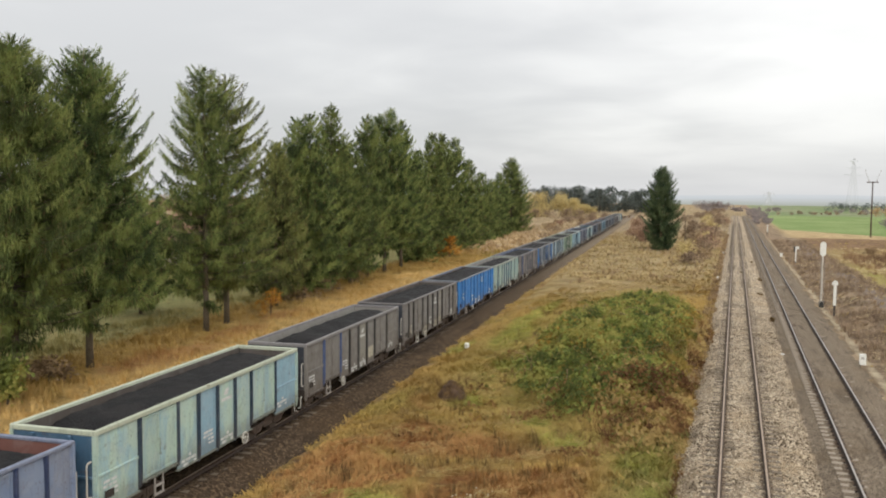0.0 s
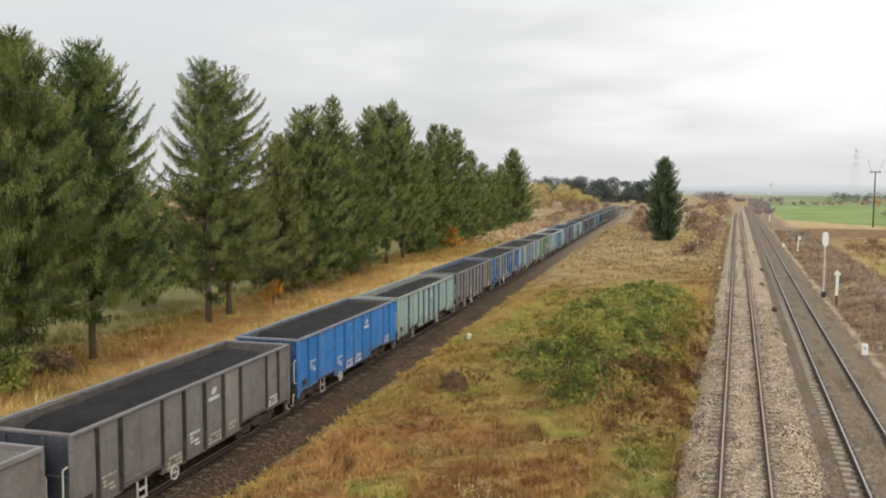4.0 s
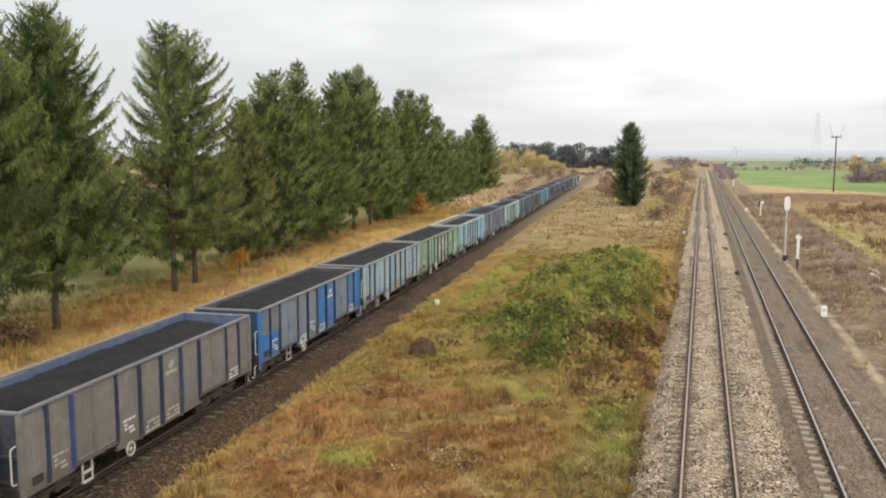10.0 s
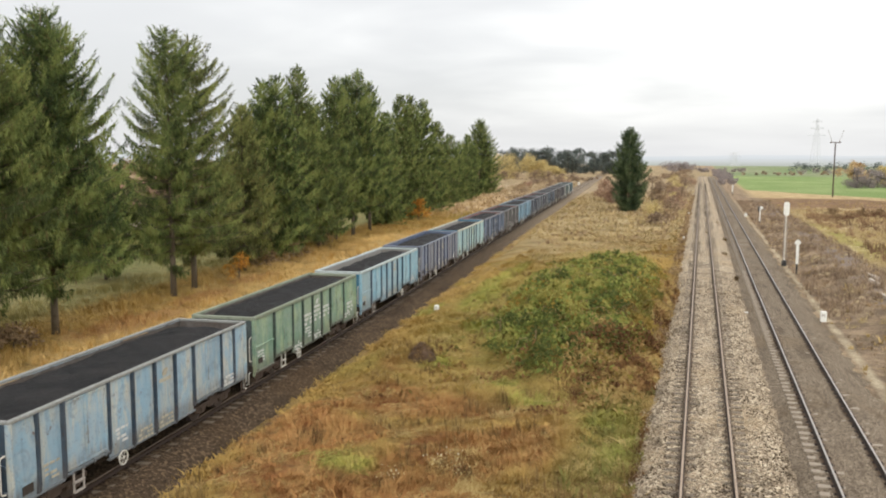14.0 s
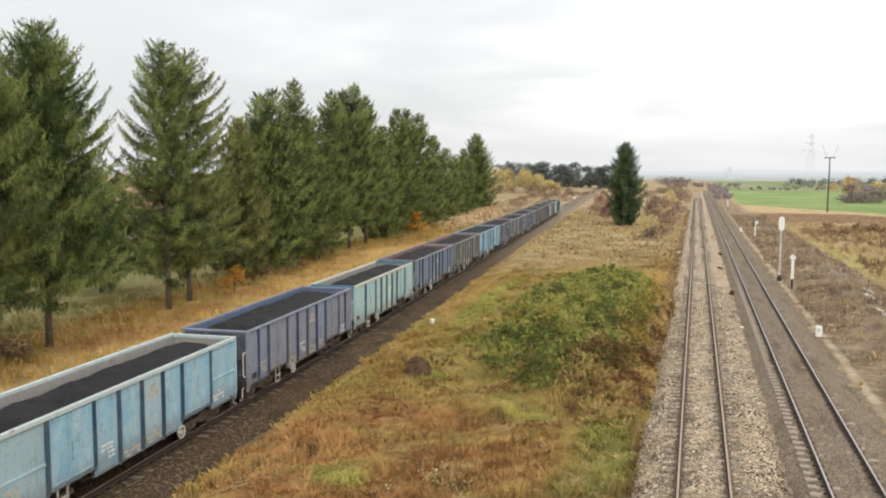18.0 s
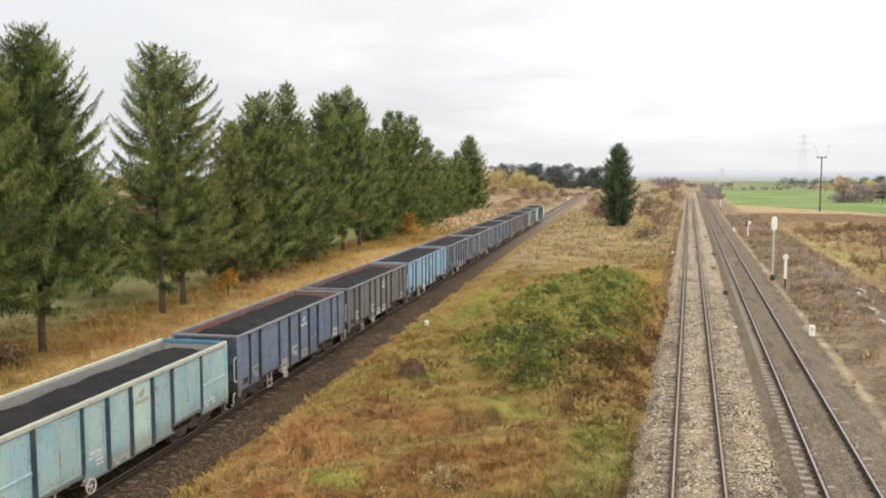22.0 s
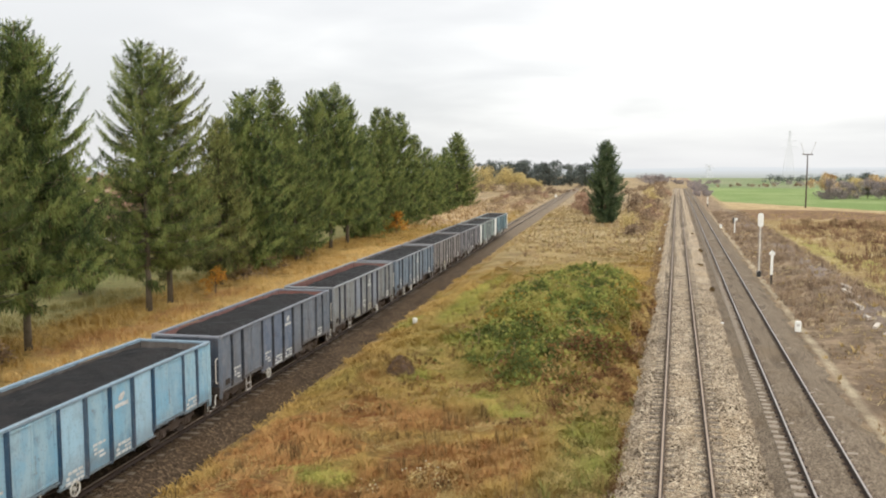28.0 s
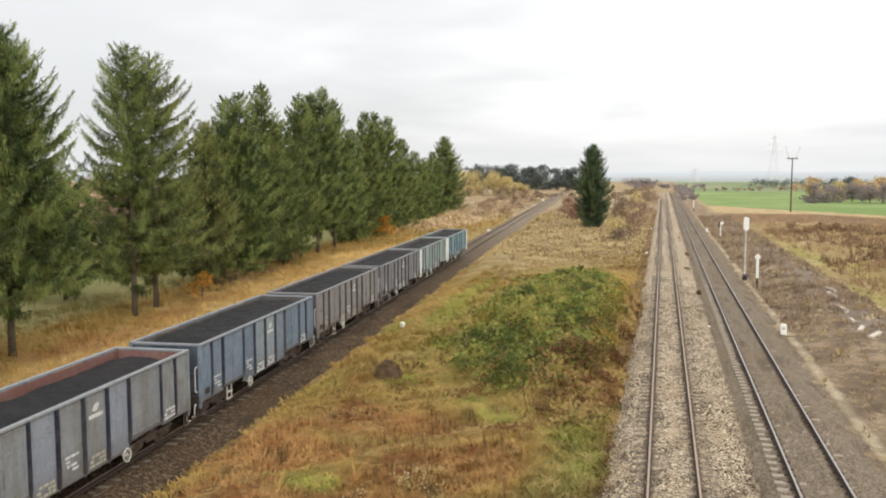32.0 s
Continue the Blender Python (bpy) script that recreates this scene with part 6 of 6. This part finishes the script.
def seed_heads():
    """Pale seed heads and leaves that stand out of dark weeds."""
    rng = np.random.default_rng(66)
    spots = [(-7.7, 25.0, 0.7), (-7.0, 24.3, 0.5), (-3.6, 40.5, 0.9), (-4.6, 42.0, 0.8), (-3.0, 43.5, 0.7), (-8.9, 23.2, 0.5)]
    v = []
    for x, y, r in spots:
        n = int(46 * r)
        a, d = rng.uniform(0, 6.28, n), r * rng.random(n) ** 0.6
        p = np.stack([x + d * np.cos(a), y + d * np.sin(a), np.zeros(n)], -1)
        p[:, 2] = land(p[:, 0], p[:, 1]) + rng.uniform(0.12, 0.4, n)
        size = rng.uniform(0.05, 0.11, n)
        v.append(needles(rng, p, rng.normal(size=(n, 3)), size, size * 0.7, rng.uniform(0, 0.4, n)))
    v = np.concatenate(v)
    tagged(new("seed_heads", np_mesh("seed_heads", v, quads(v), M["seed"])), "pale seed heads over dark weeds in the meadow", "weed", kind="stuff")
    x = np.concatenate([rng.normal(a, r * 0.5, 60) for a, b, r in spots])
    y = np.concatenate([rng.normal(b, r * 0.5, 60) for a, b, r in spots])
    tufts("seed_stalks", x, y, 0.15, 0.4, 5, 0.012, M["stalk"], "dark weed stalks under the seed heads", 51, 0.8)


seed_heads()

heap(-12.9, 38.2, 0.66, 5)

broadleaf("orange_shrub", -34.3, 56.8, 2.3, 2.1, 31, "orange", "small shrub with bright orange autumn leaves", 620, 0.16, 0.02, "bush", "orange shrubs under the spruces")
broadleaf("orange_shrub", -41.6, 121.5, 3.4, 3.2, 32, "orange", "shrub with orange autumn leaves under the spruces", 1000, 0.30, 0.15, "bush", "orange shrubs under the spruces")
broadleaf("green_shrub", -31.0, 28.6, 2.4, 2.6, 33, "bramble", "leafy green shrub in the tall grass", 1800, 0.22, 0.1, "bush")
for i, (x, y, h, w) in enumerate([(-33.0, 33.0, 1.3, 2.6), (-36.5, 65.0, 1.5, 3.4), (-38.0, 73.0, 1.4, 3.4), (-39.5, 83.0, 1.5, 3.4)]):
    broadleaf("undergrowth", x, y, h, w, 40 + i, "scrub", "withered brown undergrowth at the foot of the spruces", 900, 0.22, 0.05, "bush", "undergrowth below the spruces")
for i in range(12):
    y = 62 + i * 6.5 + random.uniform(-2, 2)
    broadleaf("olive_shrub", -42.0 - 0.13 * y - random.uniform(-2, 5), y, random.uniform(1.6, 3.2), random.uniform(3.5, 6.0), 360 + i, "bramble", "olive green shrub in the shade behind the spruces", 1100, 0.32, 0.02, "bush", "shrubs behind the spruces")
# reddish shrubs by the lone spruce, and the scrub that lines the straight track
for i, (x, y, h, w) in enumerate([(-19.9, 190.0, 6.2, 4.0), (-22.2, 204.0, 5.0, 4.5), (-18.4, 186.0, 4.4, 3.4), (-10.6, 196.0, 6.4, 4.2), (-9.4, 204.0, 5.2, 4.2)]):
    broadleaf("brown_shrub", x, y, h, w, 60 + i, "rosy" if i < 3 else "twig", "reddish brown shrub beside the lone spruce" if i < 3 else "grey-brown shrub beside the lone spruce", 1300, 0.34, 0.05, "bush", "shrubs by the lone spruce")
RNG = np.random.default_rng(77)
for i in range(26):
    y = 128 + i * 10.5 + RNG.uniform(-3, 3)
    x = -3.2 - RNG.random() * (3.5 + 0.012 * y)
    h = RNG.uniform(1.3, 2.3) + 0.004 * y
    broadleaf("line_side_shrub", x, y, h, h * RNG.uniform(1.3, 2.0), 80 + i, ("twig", "scrub", "yellow", "twig", "rosy")[i % 5], "withered autumn shrub in greyish tan beside the track", 500, 0.38, 0.05, "bush", "shrubs along the straight track")
for i in range(34):
    x, y = RNG.uniform(17, 62), RNG.uniform(70, 178)
    h = RNG.uniform(0.7, 1.7)
    broadleaf("brown_bush", x, y, h, h * RNG.uniform(1.8, 3.0), 120 + i, "scrub", "low withered brown bush on the rough ground", 700, 0.26, 0.03, "bush", "bushes on the rough ground")
for i in range(16):
    y = 195 + i * 9.5 + RNG.uniform(-3, 3)
    x = LINE_X + LINE_K * y - RNG.uniform(5, 20)
    broadleaf("dry_brush", x, y, RNG.uniform(0.9, 2.1), RNG.uniform(3.0, 6.0), 420 + i, ("twig", "scrub", "rosy")[i % 3], "pinkish brown withered brush beside the train's line", 700, 0.30, 0.02, "bush", "withered brush beside the train's line")
# yellow trees and the dark pine wood at the end of the train's line
for i, (x, y, h, w) in enumerate([(-98, 372, 10.5, 15), (-91, 380, 12.5, 15), (-84, 376, 12.5, 15), (-77, 385, 11.5, 14), (-70, 382, 8.5, 12), (-105, 390, 10.5, 14), (-66, 392, 5.5, 10)]):
    broadleaf("yellow_tree", x, y, h, w, 150 + i, "yellow", "broad tree with yellow autumn leaves muted by painted haze", 3200, 0.6, -0.05, "tree", "yellow trees by the line")
for i, (x, y, h, w) in enumerate([(-75, 352, 3.6, 8), (-69, 358, 4.2, 8), (-64, 362, 3.4, 8), (-59, 366, 2.8, 7), (-55, 372, 2.4, 6), (-80, 346, 3.8, 8)]):
    broadleaf("brush", x, y, h, w, 140 + i, "twig", "pale pinkish brown leafless brush before the trees", 900, 0.45, 0.0, "bush", "brush before the yellow trees")
for i in range(30):
    x, y = -124 + i * 2.6 + RNG.uniform(-1, 1), 530 + RNG.uniform(-14, 14)
    h = RNG.uniform(14.0, 18.0)
    broadleaf("pine", x, y, h, h * 0.75, 170 + i, "pine", "dark pine at the edge of the far wood", 1200, 0.9, 0.0, "tree", "pines of the far wood")
# wood beyond the green field
for i in range(15):
    x, y = 51 + i * 4.6 + RNG.uniform(-1, 1), 318 + RNG.uniform(-5, 8)
    broadleaf("bare_tree", x, y, RNG.uniform(6.0, 8.2), RNG.uniform(6, 8), 200 + i, "bare", "leafless grey-violet tree behind the green field", 2200, 0.45, -0.1, "tree", "bare trees behind the field")
for i in range(14):
    x, y = 57 + i * 5.2 + RNG.uniform(-2, 2), 372 + RNG.uniform(-10, 10)
    broadleaf("autumn_tree", x, y, RNG.uniform(7.0, 10.0), RNG.uniform(8, 11), 220 + i, ("far_orange", "far_orange", "yellow", "pine", "far_orange")[i % 5], "tree in autumn leaf behind the green field", 1800, 0.7, -0.05, "tree", "autumn trees behind the field")


def far_hedges():
    """Hedges, copses and shrubs of the plain, too far off to tell apart."""
    rng = np.random.default_rng(90)
    rows = [(-20, 620, 30, 640, 3.2, "bare", 40), (-30, 700, -5, 690, 7.0, "bare", 26), (24, 520, 75, 560, 2.2, "twig", 16), (60, 600, 200, 640, 3.2, "bare", 60),
            (60, 690, 240, 720, 6.5, "pine", 70), (-120, 640, -40, 660, 5.0, "scrub", 50), (-260, 420, -100, 560, 9.0, "pine", 80), (-60, 300, -30, 480, 1.6, "twig", 50),
            (-420, 60, -260, 420, 9.0, "scrub", 110), (-200, -40, -190, 200, 7.0, "yellow", 60), (240, 330, 420, 300, 8.0, "bare", 70), (10, 330, 13, 620, 2.0, "bare", 70), (-16, 400, -8, 620, 2.2, "twig", 50)]
    for x0, y0, x1, y1, h, mat, k in rows:
        t = rng.random(k)
        c = np.stack([x0 + (x1 - x0) * t + rng.normal(0, 2, k), y0 + (y1 - y0) * t + rng.normal(0, 2, k), h * rng.uniform(0.25, 0.75, k)], -1)
        r = h * rng.uniform(0.28, 0.55, k)
        v = leaf_cloud(rng, c, r, k * 90, 0.40 + h * 0.09, 0.8)
        v[:, 2] = np.maximum(v[:, 2] - 0.6, -0.7)
        ob = new("far_hedge", np_mesh("far_hedge", v, quads(v), M[mat]))
        tagged(ob, "distant hedge and copse on the plain", "hedge", kind="stuff")


far_hedges()


# ---- signals, posts and poles ----
def ground_at(x, y):
    return float(land(x, y))


def stadium(w, h, d):
    """An upright plate with round ends, thickness d along y."""
    bm = bmesh.new()
    pts = []
    r = w / 2
    for s, c in ((1, h / 2 - r), (-1, -h / 2 + r)):
        for i in range(11):
            a = math.pi * i / 10 + (0 if s > 0 else math.pi)
            pts.append((r * math.cos(a), c + r * math.sin(a)))
    front = [bm.verts.new((x, -d / 2, z)) for x, z in pts]
    back = [bm.verts.new((x, d / 2, z)) for x, z in pts]
    bm.faces.new(front), bm.faces.new(back)
    for i in range(len(pts)):
        j = (i + 1) % len(pts)
        bm.faces.new((front[i], front[j], back[j], back[i]))
    return bm


def signal(x, y):
    top = tagged(new("railway_signal"), "colour light signal with white oval board on a grey mast", "signal")
    g = ground_at(x, y)
    top.matrix_basis = pose(x, y, g)
    part("mast", rod(bmesh.new(), (0, 0, 0.5), (0, 0, 5.6), 0.08, 0.07, 12), M["mast"], top)
    part("base", boxes((-0.2, 0.2, -0.2, 0.2, -0.1, 0.55), bevel=0.03), M["black"], top, "dark mast foot")
    board = part("board", stadium(0.50, 1.30, 0.05), M["white"], top, "white oval signal board")
    board.matrix_basis = pose(0, -0.12, 5.37)
    for z in (4.98, 5.30, 5.62):
        part("lamp_hood", rod(bmesh.new(), (0, 0.0, z), (0, 0.28, z), 0.13, 0.13, 12), M["black"], top)
    bm = bmesh.new()
    for sx in (-0.17, 0.17):
        rod(bm, (sx, -0.22, 0.3), (sx, -0.22, 4.6), 0.015, n=5)
    for i in range(13):
        rod(bm, (-0.17, -0.22, 0.5 + i * 0.32), (0.17, -0.22, 0.5 + i * 0.32), 0.011, n=5)
    part("ladder", bm, M["grey_post"], top)


def warning_post(x, y, h, label):
    top = tagged(new("signal_post"), label, "post")
    top.matrix_basis = pose(x, y, ground_at(x, y))
    part("foot", boxes((-0.07, 0.07, -0.06, 0.06, -0.1, 0.95), bevel=0.01), M["black"], top, "black foot")
    part("shaft", boxes((-0.11, 0.11, -0.05, 0.05, 0.95, h - 0.25), bevel=0.01), M["white"], top)
    bm = bmesh.new()
    v = [bm.verts.new((sx, sy, z)) for sy in (-0.06, 0.06) for sx, z in ((-0.24, h - 0.42), (0.24, h - 0.42), (0.22, h - 0.2), (0.0, h), (-0.22, h - 0.2))]
    bm.faces.new(v[:5]), bm.faces.new(v[5:])
    for i in range(5):
        bm.faces.new((v[i], v[(i + 1) % 5], v[5 + (i + 1) % 5], v[5 + i]))
    part("cap", bm, M["white"], top)


def flag_post(x, y, h, label):
    top = tagged(new("line_sign"), label, "sign")
    top.matrix_basis = pose(x, y, ground_at(x, y))
    part("shaft", boxes((-0.09, 0.09, -0.05, 0.05, 0.25, h), bevel=0.01), M["white"], top)
    part("foot", boxes((-0.07, 0.07, -0.04, 0.04, -0.1, 0.25)), M["black"], top)
    part("plate", boxes((-0.06, 0.40, -0.09, -0.06, h - 0.38, h + 0.06), bevel=0.008), M["white"], top, "white plate")
    part("shade_board", boxes((-0.34, -0.10, -0.07, 0.05, h - 0.75, h), bevel=0.01), M["black"], top, "black board")


def marker(x, y, w, h, label, bars=True):
    top = tagged(new("distance_marker"), label, "marker", "white markers beside the tracks")
    top.matrix_basis = pose(x, y, ground_at(x, y), 0, 0, random.uniform(-8, 8))
    part("stone", boxes((-w / 2, w / 2, -0.11, 0.11, -0.15, h), bevel=0.035), M["white"], top)
    if bars:
        part("figure_plate", boxes((-w * 0.22, -w * 0.07, -0.118, -0.1, h * 0.5, h * 0.75), (w * 0.05, w * 0.2, -0.118, -0.1, h * 0.5, h * 0.75)), M["grey_post"], top, "grey figure bars")


signal(7.7, 83.1)
warning_post(8.1, 76.3, 3.1, "white post with pointed cap and black foot")
flag_post(8.9, 136.7, 2.5, "white sign with a black board beside the track")
warning_post(8.2, 236.0, 3.0, "far white post beside the track")
marker(7.5, 55.0, 0.36, 0.66, "white distance marker with grey figure bars by the track")
marker(-16.6, 52.2, 0.27, 0.34, "white distance marker in the grass by the train")
marker(7.6, 152.0, 0.40, 0.6, "small white marker beside the sandy path", False)
marker(3.05, 55.5, 0.26, 0.24, "small white stone between the two tracks", False)
marker(-1.75, 105.0, 0.22, 0.5, "pale stake at the edge of the ballast", False)
marker(-1.8, 152.0, 0.25, 0.5, "pale stake beside the far track", False)
marker(-30.5, 148.0, 0.6, 0.5, "white stone in the grass beside the train", False)
for x, y in ((-45.4, 325), (-51.9, 420)):
    marker(x, y, 0.8, 0.9, "white barrier post at the far crossing", False)


def slabs():
    """Broken lengths of an old concrete kerb, sunk in the rough ground."""
    for x, y, r, half in ((13.05, 71.2, 4, 1.5), (12.6, 66.8, 5, 2.0), (12.2, 62.1, 6, 1.0), (11.9, 57.4, 8, 0.45), (11.85, 54.8, -20, 0.6), (12.2, 52.8, -30, 0.8)):
        bm = boxes((-0.13, 0.13, -half, half, -0.2, 0.15), bevel=0.03)
        for v in bm.verts:
            v.co.z += 0.03 * math.sin(3 * v.co.y + x)
            v.co.x += 0.02 * math.sin(5 * v.co.y + y)
        ob = tagged(new("concrete_slab", mesh_of("concrete_slab", bm, M["kerb"])), "broken pale concrete kerb sunk in rough ground", "slab", "concrete slabs on the rough ground")
        ob.matrix_basis = pose(x, y, ground_at(x, y) + 0.03, random.uniform(-2, 2), 3, r)


slabs()
for i, (x, y) in enumerate([(2.6, 88.0), (2.9, 104.0), (2.5, 131.0), (1.0, 112.0), (3.0, 70.0)]):
    broadleaf("weed_clump", x, y, 0.55, 0.7, 400 + i, "stalk", "dark weed clump growing in the ballast", 160, 0.16, 0.02, "weed", "weed clumps in the ballast")


def power_pole(x, y):
    top = tagged(new("power_pole"), "dark wooden power pole with crossarm and raised insulator arms", "pole")
    top.matrix_basis = pose(x, y, ground_at(x, y), 0, 0, 8)
    part("pole", rod(bmesh.new(), (0, 0, -0.3), (0, 0, 14.4), 0.21, 0.14, 12), M["wood_pole"], top)
    part("crossarm", boxes((-1.4, 1.4, -0.09, 0.09, 14.05, 14.27), bevel=0.02), M["wood_pole"], top)
    for s in (-1, 1):
        part("raised_arm", rod(bmesh.new(), (s * 0.8, 0, 14.2), (s * 1.8, 0, 17.0), 0.045, 0.035, 6), M["grey_post"], top)
        for r in (0.0, 1.0):
            p = (s * (1.0 + r * 0.8), 0, 14.3 + r * 2.7)
            part("insulator", rod(bmesh.new(), p, (p[0], 0, p[2] + 0.35), 0.09, 0.06, 8), M["grey_post"], top)


def pylon(x, y, h, label):
    top = tagged(new("pylon"), label, "pylon")
    top.matrix_basis = pose(x, y, ground_at(x, y), 0, 0, 20)
    legs, braces = bmesh.new(), bmesh.new()

    def half(z):
        return 4.2 * (1 - z / h) ** 1.3 + 0.7
    zs = [h * i / 12 for i in range(13)]
    for a, b in zip(zs, zs[1:]):
        for sx, sy in ((-1, -1), (1, -1), (1, 1), (-1, 1)):
            rod(legs, (sx * half(a), sy * half(a), a), (sx * half(b), sy * half(b), b), 0.10, n=4)
        for i in range(4):
            p, q = ((-1, -1), (1, -1), (1, 1), (-1, 1))[i], ((1, -1), (1, 1), (-1, 1), (-1, -1))[i]
            rod(braces, (p[0] * half(a), p[1] * half(a), a), (q[0] * half(b), q[1] * half(b), b), 0.05, n=4)
            rod(braces, (q[0] * half(a), q[1] * half(a), a), (p[0] * half(b), p[1] * half(b), b), 0.05, n=4)
    part("leg_frame", legs, M["lattice"], top)
    part("bracing", braces, M["lattice"], top)
    for z, w in ((h * 0.66, 9.0), (h * 0.80, 7.0), (h * 0.93, 5.0)):
        for s in (-1, 1):
            bm = bmesh.new()
            rod(bm, (0, -0.8, z), (s * w, 0, z + 0.3), 0.12, n=4), rod(bm, (0, 0.8, z), (s * w, 0, z + 0.3), 0.12, n=4), rod(bm, (0, 0, z + 2.2), (s * w, 0, z + 0.3), 0.1, n=4)
            part("crossarm", bm, M["lattice"], top)


power_pole(33.06, 237.8)
pylon(107.0, 893.0, 49.0, "tall lattice pylon, mist painted into its pale colour")
pylon(38.0, 1080.0, 17.0, "small lattice pylon far off, mist painted into its pale colour")


def house(x, y, turn):
    """A house that shows between the spruces."""
    top = tagged(new("house"), "cream plastered house with an orange tiled roof behind the spruces", "house")
    top.matrix_basis = pose(x, y, ground_at(x, y), 0, 0, turn)
    part("wall", boxes((-6, 6, -4, 4, -0.3, 3.4)), M["plaster"], top)
    for s in (-1, 1):
        bm = bmesh.new()
        v = [bm.verts.new((s * 6.0, -4.0, 3.4)), bm.verts.new((s * 6.0, 4.0, 3.4)), bm.verts.new((s * 6.0, 0, 6.7))]
        w = [bm.verts.new((s * 5.7, p.co.y, p.co.z)) for p in v]
        bm.faces.new(v), bm.faces.new(w)
        for i in range(3):
            bm.faces.new((v[i], v[(i + 1) % 3], w[(i + 1) % 3], w[i]))
        part("gable", bm, M["plaster"], top)
    for s in (-1, 1):
        roof = part("roof", boxes((-6.5, 6.5, -2.9, 2.9, -0.09, 0.09), bevel=0.02), M["roof"], top, "orange tiled slope")
        roof.matrix_basis = pose(0, s * 2.25, 4.97, -s * 39.5, 0, 0)
    part("chimney", boxes((1.5, 2.2, 0.4, 1.1, 5.3, 7.6), bevel=0.03), M["roof"], top)
    for wx in (-4, -1.4, 1.4, 4):
        for sy in (-1, 1):
            win = part("window", boxes((wx - 0.55, wx + 0.55, sy * 4.0 - 0.05, sy * 4.0 + 0.05, 1.2, 2.7)), M["white"], top)
            part("pane", boxes((wx - 0.46, wx + 0.46, sy * 4.0 - 0.06, sy * 4.0 + 0.06, 1.29, 2.61)), M["pane"], win)


house(-66.0, 92.0, 25)


# ---- motion of the train ----
PITCH, SPEED, START = 14.04, 7.13, 31.9 / COS


# how far the train is ahead of an even pace
DRIFT = {0.0: -0.45, 1.0: -0.75, 3.0: -1.12, 6.0: -1.22, 9.5: -1.20, 13.0: -1.10, 17.0: -0.95, 20.0: -0.78, 24.0: -0.70, 28.0: -0.62, 32.0: -0.78}


def motions():
    for i, wagon in enumerate(TRAIN):
        rows = []
        for t in DRIFT:
            s = START + (i - 1.5) * PITCH - SPEED * t + DRIFT[t]
            y = s * COS
            rows.append((t, pose(LINE_X + LINE_K * y, y, LINE_Z, 0, 0, TURN)))
        walk(wagon, rows)
    step = SPEED * 0.1 / 0.46
    for w, x in WHEELSETS:
        walk(w, [(0.1 * k, pose(x, 0, 0.46, 0, -math.degrees(step * k) % 360, 0)) for k in range(321)])


motions()
